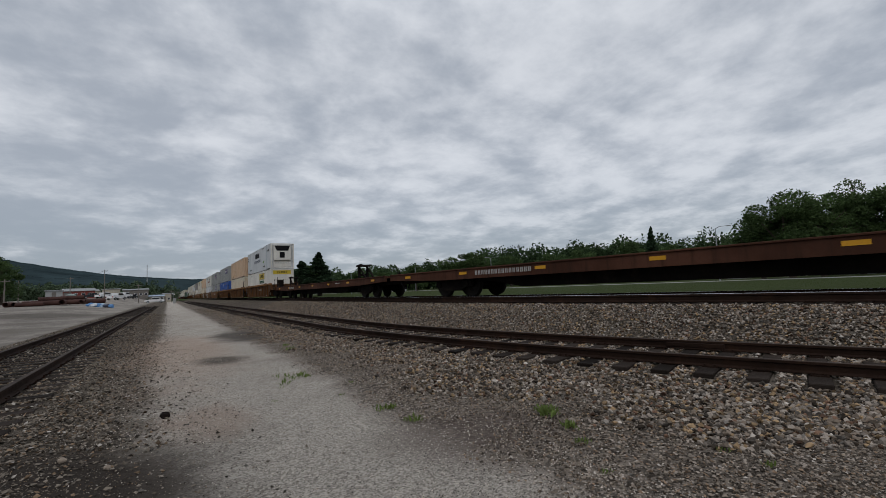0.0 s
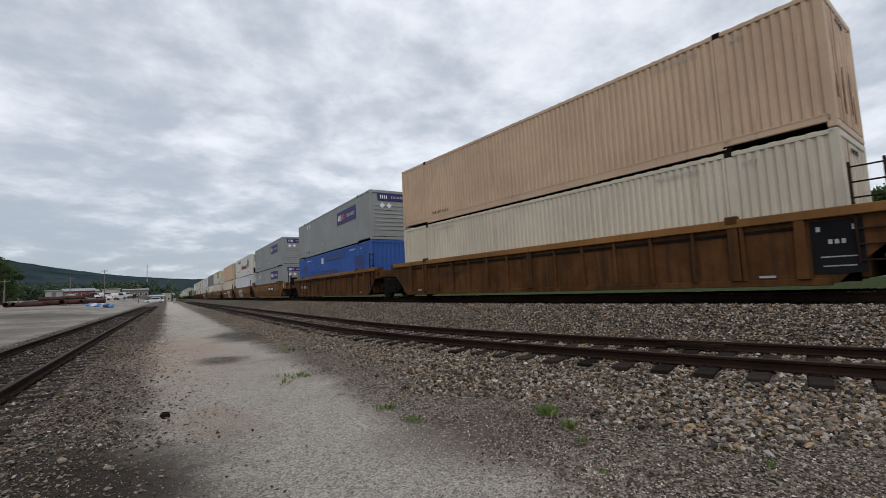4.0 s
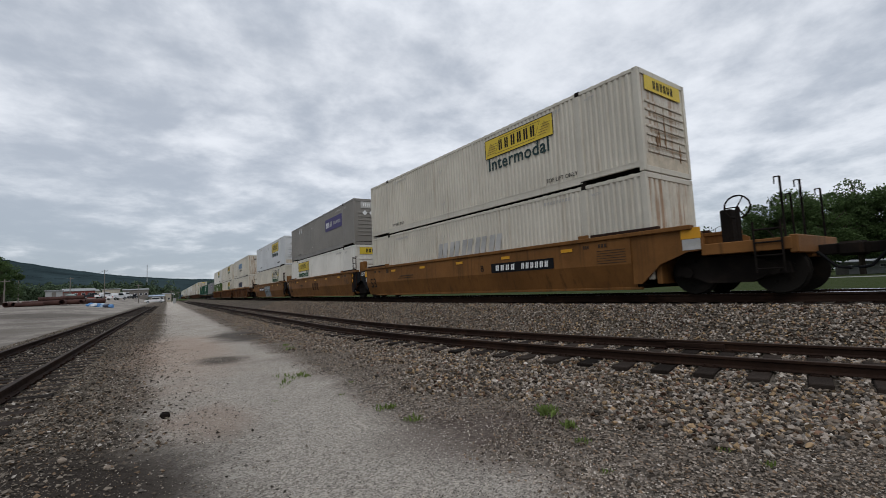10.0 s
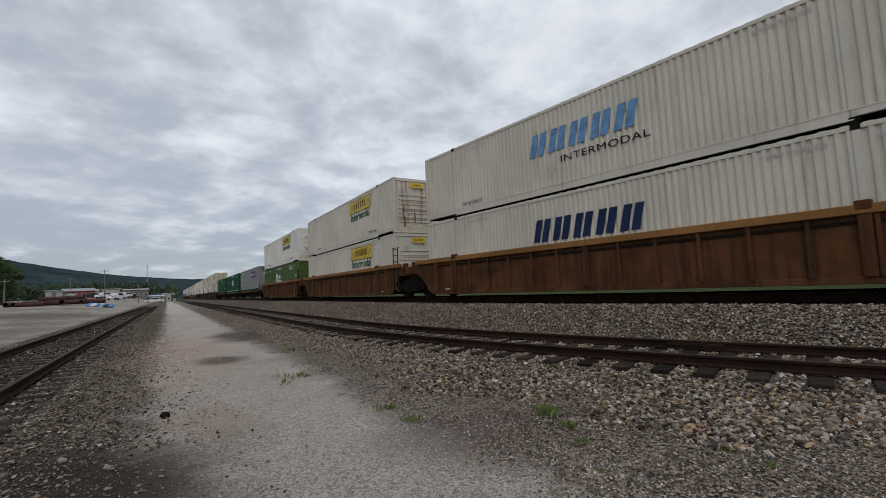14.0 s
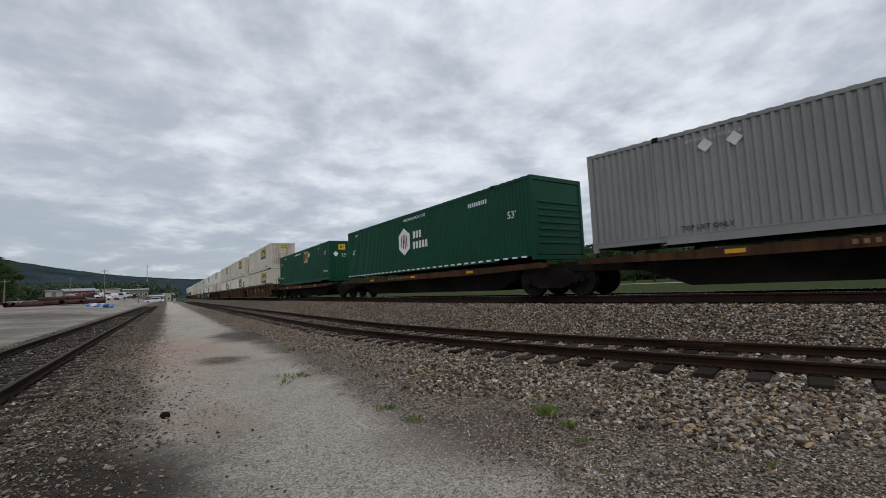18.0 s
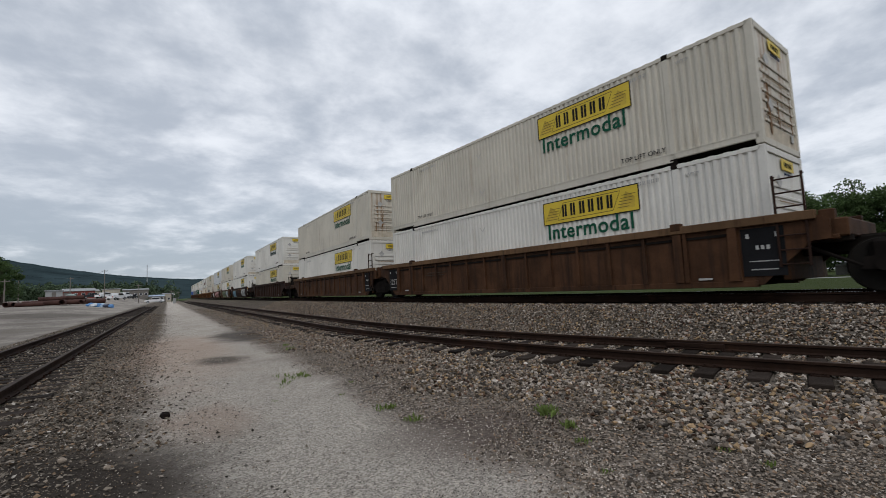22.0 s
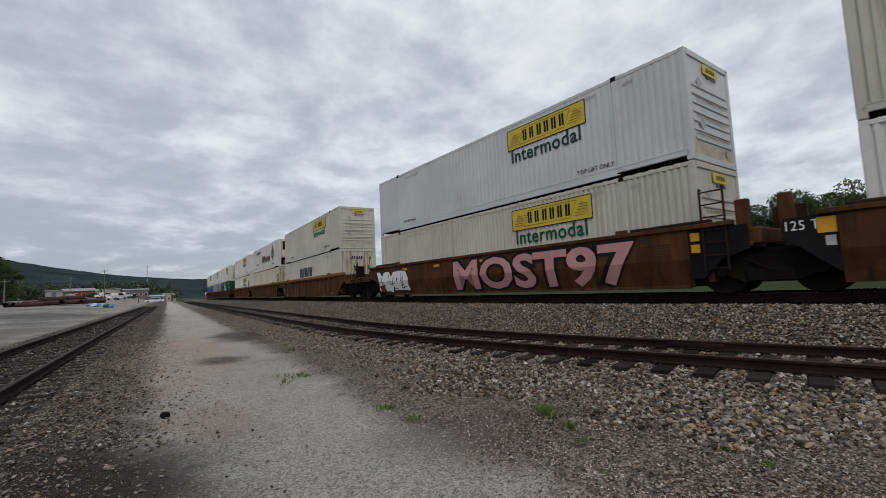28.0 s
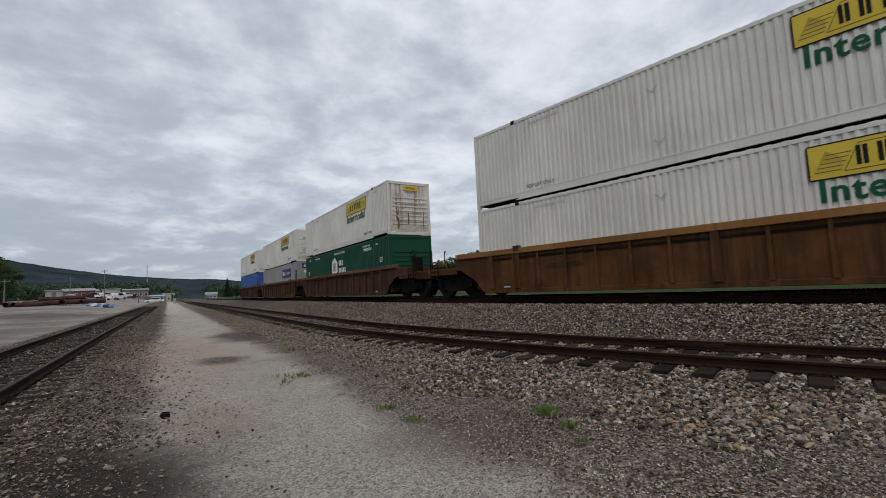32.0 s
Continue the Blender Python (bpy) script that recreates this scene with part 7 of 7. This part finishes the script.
for s in (-1, 1):
    part("crossbuck_board", Geo().prism([(-0.6, 3.5 + s * 0.35), (-0.5, 3.6 + s * 0.45), (0.6, 3.6 - s * 0.35), (0.5, 3.5 - s * 0.45)], -0.1 + 0.03 * s, -0.07 + 0.03 * s, "y"), SIGNWHITE, sig)
    part("lamp_hood", Geo().tube((s * 0.4, -0.1, 2.9), (s * 0.4, 0.06, 2.9), 0.16, n=10), BLACK, sig)

# --- pipes, tarpaulins, scrap ---
PIPE = material("rusty_pipe", (0.062, 0.028, 0.022), 0.8, patch=0.35, patch_scale=0.7, dirt=(0.04, 0.025, 0.02), dirt_amount=0.35)


def pipe(cx, cy, z, length, r, turn, label="large rusty steel pipe lying on the gravel"):
    base = thing("steel_pipe", label, "pipe", "stacked pipes on the lot", m=pose(cx, cy, z + r, 0, 0, turn))
    n_ = 20
    ring = [(math.cos(6.28319 * i / n_), math.sin(6.28319 * i / n_)) for i in range(n_)]
    v = [(xx, rr * a, rr * b) for rr in (r, r * 0.88) for xx in (-length / 2, length / 2) for a, b in ring]
    f = []
    for i in range(n_):
        j = (i + 1) % n_
        f += [(i, j, n_ + j, n_ + i), (2 * n_ + j, 2 * n_ + i, 3 * n_ + i, 3 * n_ + j), (j, i, 2 * n_ + i, 2 * n_ + j), (n_ + i, n_ + j, 3 * n_ + j, 3 * n_ + i)]
    part("pipe_wall", Geo().add(v, f), PIPE, base)
    part("end_collar", Geo().tube((length / 2 - 0.25, 0, 0), (length / 2 - 0.1, 0, 0), r * 1.05, n=20), PIPE, base)
    return base


x, y, z = spot(-9.5, 95)
pipe(x + 0.4, y, z, 6.4, 0.40, 6)
pipe(x - 0.9, y + 0.9, z, 6.0, 0.42, 2)
pipe(x + 0.8, y + 1.8, z, 6.6, 0.42, 9)
pipe(x - 0.2, y + 0.45, z + 0.70, 3.4, 0.34, 8, "rusty steel pipe resting on two others")
pipe(x + 2.2, y + 1.35, z + 0.72, 3.0, 0.36, 3, "rusty steel pipe resting on two others")
pipe(x - 4.3, y - 0.3, z, 1.5, 0.36, 78, "short rusty pipe with its end towards the yard")
pipe(x - 5.3, y + 0.4, z, 1.5, 0.40, 70, "short rusty pipe with its end towards the yard")
pipe(x + 4.6, y + 0.9, z, 4.2, 0.40, -18)
pipe(x + 5.4, y - 0.6, z, 2.6, 0.36, 22)
pipe(x - 2.6, y - 1.1, z, 3.4, 0.30, -6)
pipe(x + 1.4, y - 1.3, z, 1.1, 0.42, 84, "short rusty pipe with its end towards the yard")
pipe(x + 3.9, y - 0.2, z, 1.3, 0.34, 60, "short rusty pipe with its end towards the yard")
x, y, z = spot(-6.0, 88)
rngb = random.Random(5)
for i, (c, nm) in enumerate((((0.09, 0.22, 0.44), "blue"), ((0.5, 0.52, 0.55), "pale grey"), ((0.08, 0.18, 0.36), "blue"), ((0.30, 0.40, 0.52), "light blue"), ((0.05, 0.06, 0.09), "black"), ((0.09, 0.22, 0.44), "blue"))):
    b = bmesh.new()
    bmesh.ops.create_icosphere(b, subdivisions=2, radius=0.55)
    for v in b.verts:
        v.co.z = max(-0.18, v.co.z * 0.75)
        v.co += Vector((rngb.uniform(-0.12, 0.12), rngb.uniform(-0.12, 0.12), rngb.uniform(-0.1, 0.1)))
        v.co.z = max(-0.18, v.co.z)
    me = bpy.data.meshes.new("bundle")
    b.to_mesh(me)
    b.free()
    px = x - 1.1 + i * 0.5
    py = y + rngb.uniform(-0.5, 0.6)
    tagged(part("tarp_bundle", me, material("tarp_" + nm.replace(" ", "_"), c, 0.45, patch=0.2), None, at=pose(px, py, float(ground_z(px, py)) + 0.16, 0, 0, i * 40)), nm + " crumpled tarpaulin bundle on the gravel", "tarpaulin", "bundles on the lot")


# --- parked vehicles ---
TYRE = material("tyre_rubber", (0.02, 0.02, 0.02), 0.85)
LAMPRED = material("red_lamp_lens", (0.3, 0.01, 0.01), 0.3)
LAMPCLEAR = material("clear_lamp_lens", (0.6, 0.6, 0.58), 0.2)
CARMATS = {"white": material("white_car_paint", (0.72, 0.72, 0.72), 0.3, patch=0.05), "dark": material("dark_car_paint", (0.03, 0.032, 0.036), 0.3, patch=0.05), "blue": material("blue_car_paint", (0.09, 0.16, 0.26), 0.3, patch=0.05), "red": material("red_car_paint", (0.22, 0.03, 0.03), 0.35, patch=0.1)}


def vehicle(az, dist, turn, colour, kind="pickup"):
    x, y, z = spot(az, dist)
    names = {"pickup": "pickup_truck", "van": "van", "car": "car"}
    base = thing(names[kind], colour + " parked " + names[kind].replace("_", " ") + " on the gravel lot", names[kind].replace("_", " "), "parked vehicles in the yard", m=pose(x, y, z, 0, 0, turn))
    mat = CARMATS[colour]
    if kind == "pickup":
        prof = [(-2.8, 0.5), (-2.8, 1.05), (-1.7, 1.15), (-1.0, 1.85), (0.7, 1.88), (0.85, 1.2), (2.75, 1.2), (2.8, 0.5)]
        glass = [(-1.55, 1.22), (-0.98, 1.74), (0.6, 1.76), (0.72, 1.22)]
    elif kind == "van":
        prof = [(-2.8, 0.45), (-2.8, 1.1), (-2.2, 1.25), (-1.6, 2.1), (2.75, 2.15), (2.8, 0.45)]
        glass = [(-2.05, 1.3), (-1.55, 1.95), (2.4, 1.95), (2.4, 1.3)]
    else:
        prof = [(-2.2, 0.4), (-2.25, 0.8), (-1.2, 0.95), (-0.6, 1.42), (0.9, 1.42), (1.5, 0.98), (2.2, 0.92), (2.2, 0.4)]
        glass = [(-1.1, 0.98), (-0.55, 1.34), (0.85, 1.34), (1.35, 0.98)]
    part("body", Geo().prism(prof, -0.95, 0.95, "y"), mat, base)
    for s in (-1, 1):
        part("side_window", Geo().prism(glass, s * 0.955 - 0.01, s * 0.955 + 0.01, "y"), GLASS, base)
    fx = prof[0][0]
    for s in (-1, 1):
        part("headlight", Geo().box(fx - 0.03, fx + 0.03, s * 0.7 - 0.18, s * 0.7 + 0.18, 0.72, 0.9), LAMPCLEAR, base)
        part("tail_light", Geo().box(prof[-1][0] - 0.03, prof[-1][0] + 0.03, s * 0.82 - 0.1, s * 0.82 + 0.1, 0.7, 1.0), LAMPRED, base)
        for xx in (fx + 0.95, prof[-1][0] - 1.0):
            wh = part("wheel", Geo().tube((xx, s * 0.76, 0.38), (xx, s * 0.99, 0.38), 0.38, n=18), TYRE, base)
            part("rim", Geo().tube((xx, s * 0.98, 0.38), (xx, s * 1.0, 0.38), 0.22, n=12), GALV, wh)
    part("bumper", Geo().box(fx - 0.12, fx + 0.02, -0.95, 0.95, 0.45, 0.65, 0.03), GALV, base)
    if kind == "pickup":
        part("load_bed", Geo().box(0.95, 2.7, -0.85, 0.85, 1.205, 1.215), BLACK, base)


vehicle(-4.55, 150, 240, "white")
vehicle(-5.6, 185, 235, "white")
vehicle(-3.9, 186, 240, "white")
vehicle(-3.3, 190, 215, "dark", "car")
vehicle(-1.25, 176, 182, "white")
vehicle(-5.7, 190, 170, "blue", "car")
vehicle(-8.2, 165, 160, "red", "car")
vehicle(-6.6, 185, 205, "dark")
x, y, z = spot(-8.2, 140)
tank = thing("storage_tank", "pale grey-green upright storage tank", "tank", m=pose(x, y, z))
part("shell", Geo().tube((0, 0, -0.1), (0, 0, 1.5), 1.0, n=24).tube((0, 0, 1.5), (0, 0, 1.75), 1.0, 0.3, 24), material("tank_paint", (0.30, 0.36, 0.34), 0.5), tank)
part("hatch", Geo().tube((0, 0, 1.7), (0, 0, 1.85), 0.25, n=12), GALV, tank)

# --- weeds and single stones ---
rngw = random.Random(11)


def weed(x, y, size, n_):
    g_ = Geo()
    z = float(ground_z(x, y))
    for i in range(n_):
        a, l_, t = rngw.uniform(0, 6.283), size * rngw.uniform(0.5, 1.1), rngw.uniform(0.1, 0.8)
        ox, oy = rngw.gauss(0, size * 0.5), rngw.gauss(0, size * 0.5)
        d = Vector((math.cos(a) * math.sin(t), math.sin(a) * math.sin(t), math.cos(t)))
        s = Vector((-math.sin(a), math.cos(a), 0)) * l_ * 0.14
        p = Vector((ox, oy, 0))
        tip = p + d * l_ - Vector((0, 0, 0.15 * l_))
        mid = p + d * l_ * 0.55
        g_.add([p, mid + s, tip, mid - s], [(0, 1, 2, 3)])
    tagged(part("weed", g_, WEED, at=pose(x, y, z)), "small tuft of green weeds in the gravel", "weed", kind="stuff")


for x, y, s, n_ in ((1.86, 7.7, 0.15, 16), (1.72, 7.5, 0.12, 9), (1.50, 7.2, 0.13, 9), (1.98, 7.6, 0.10, 14), (1.62, 7.85, 0.12, 8), (1.45, 7.0, 0.05, 5), (2.24, 4.87, 0.07, 60), (2.12, 4.86, 0.08, 24), (3.42, 3.48, 0.12, 70), (3.5, 3.62, 0.09, 40), (3.28, 3.07, 0.09, 50), (2.24, 4.24, 0.08, 34), (2.16, 4.3, 0.05, 18),
                 (3.05, 2.71, 0.06, 22), (3.7, 1.56, 0.06, 18), (2.0, 5.9, 0.05, 14), (1.2, 6.2, 0.04, 10), (2.55, 11.5, 0.12, 24), (2.7, 12.4, 0.10, 20), (3.75, 1.9, 0.05, 16), (2.7, 2.2, 0.05, 14), (2.4, 6.6, 0.05, 16)):
    weed(x, y, s, n_)


def lump(name, x, y, r, mat, label):
    b = bmesh.new()
    bmesh.ops.create_icosphere(b, subdivisions=2, radius=r)
    for v in b.verts:
        v.co *= 1 + 0.35 * noise.noise(v.co * (1.6 / r) + Vector((x, y, 0)))
        v.co.z *= 0.8
    me = bpy.data.meshes.new(name)
    b.to_mesh(me)
    b.free()
    tagged(part(name, me, mat, at=pose(x, y, float(ground_z(x, y)) + r * 0.55)), label, "stone")


lump("dark_lump", -0.02, 6.34, 0.055, GEAR, "fist-sized black lump of coal on the lane")
lump("pale_stone", -0.75, 5.0, 0.032, GRIT, "pale broken stone on the dark gravel")
lump("pale_stone", -0.42, 4.75, 0.028, GRIT, "pale broken stone on the dark gravel")
lump("pale_stone", -1.3, 5.3, 0.05, PALESTONE, "pale broken stone on the dark gravel")
lump("pale_stone", -2.6, 10.6, 0.07, PALESTONE, "pale stone lying between the spur rails")


# ---- what moves ----
def motions():
    """The train runs along the main line at an even pace; all of it is keyed thing by thing."""
    cache = {}
    for ob, front, length, z in MOVING:
        if (front, length, z) not in cache:
            times = {float(t) for t in range(33)}
            for i in range(int(32 / 0.2) + 1):
                t = i * 0.2
                if -40 < front - run(t) < 4:
                    times.add(round(t, 2))
            cache[front, length, z] = [(t, ride(front, length, t, z)) for t in sorted(times)]
        walk(ob, cache[front, length, z])
    starts = {ob.name: front for ob, front, length, z in MOVING}
    for wheelset, car, along in WHEELS:
        place = wheelset.matrix_basis.translation.copy()
        times = [i / FPS for i in range(32 * FPS + 1) if -26 < starts[car.name] + along - run(i / FPS) < 26]
        rows = [(t, pose(*place, math.degrees((run(t) - run(times[0])) / 0.525))) for t in times]
        first = [(0.0, pose(*place))] if not times or times[0] > 0 else []
        last = [(32.0, rows[-1][1] if rows else pose(*place))] if not times or times[-1] < 32 else []
        walk(wheelset, first + rows + last)


motions()
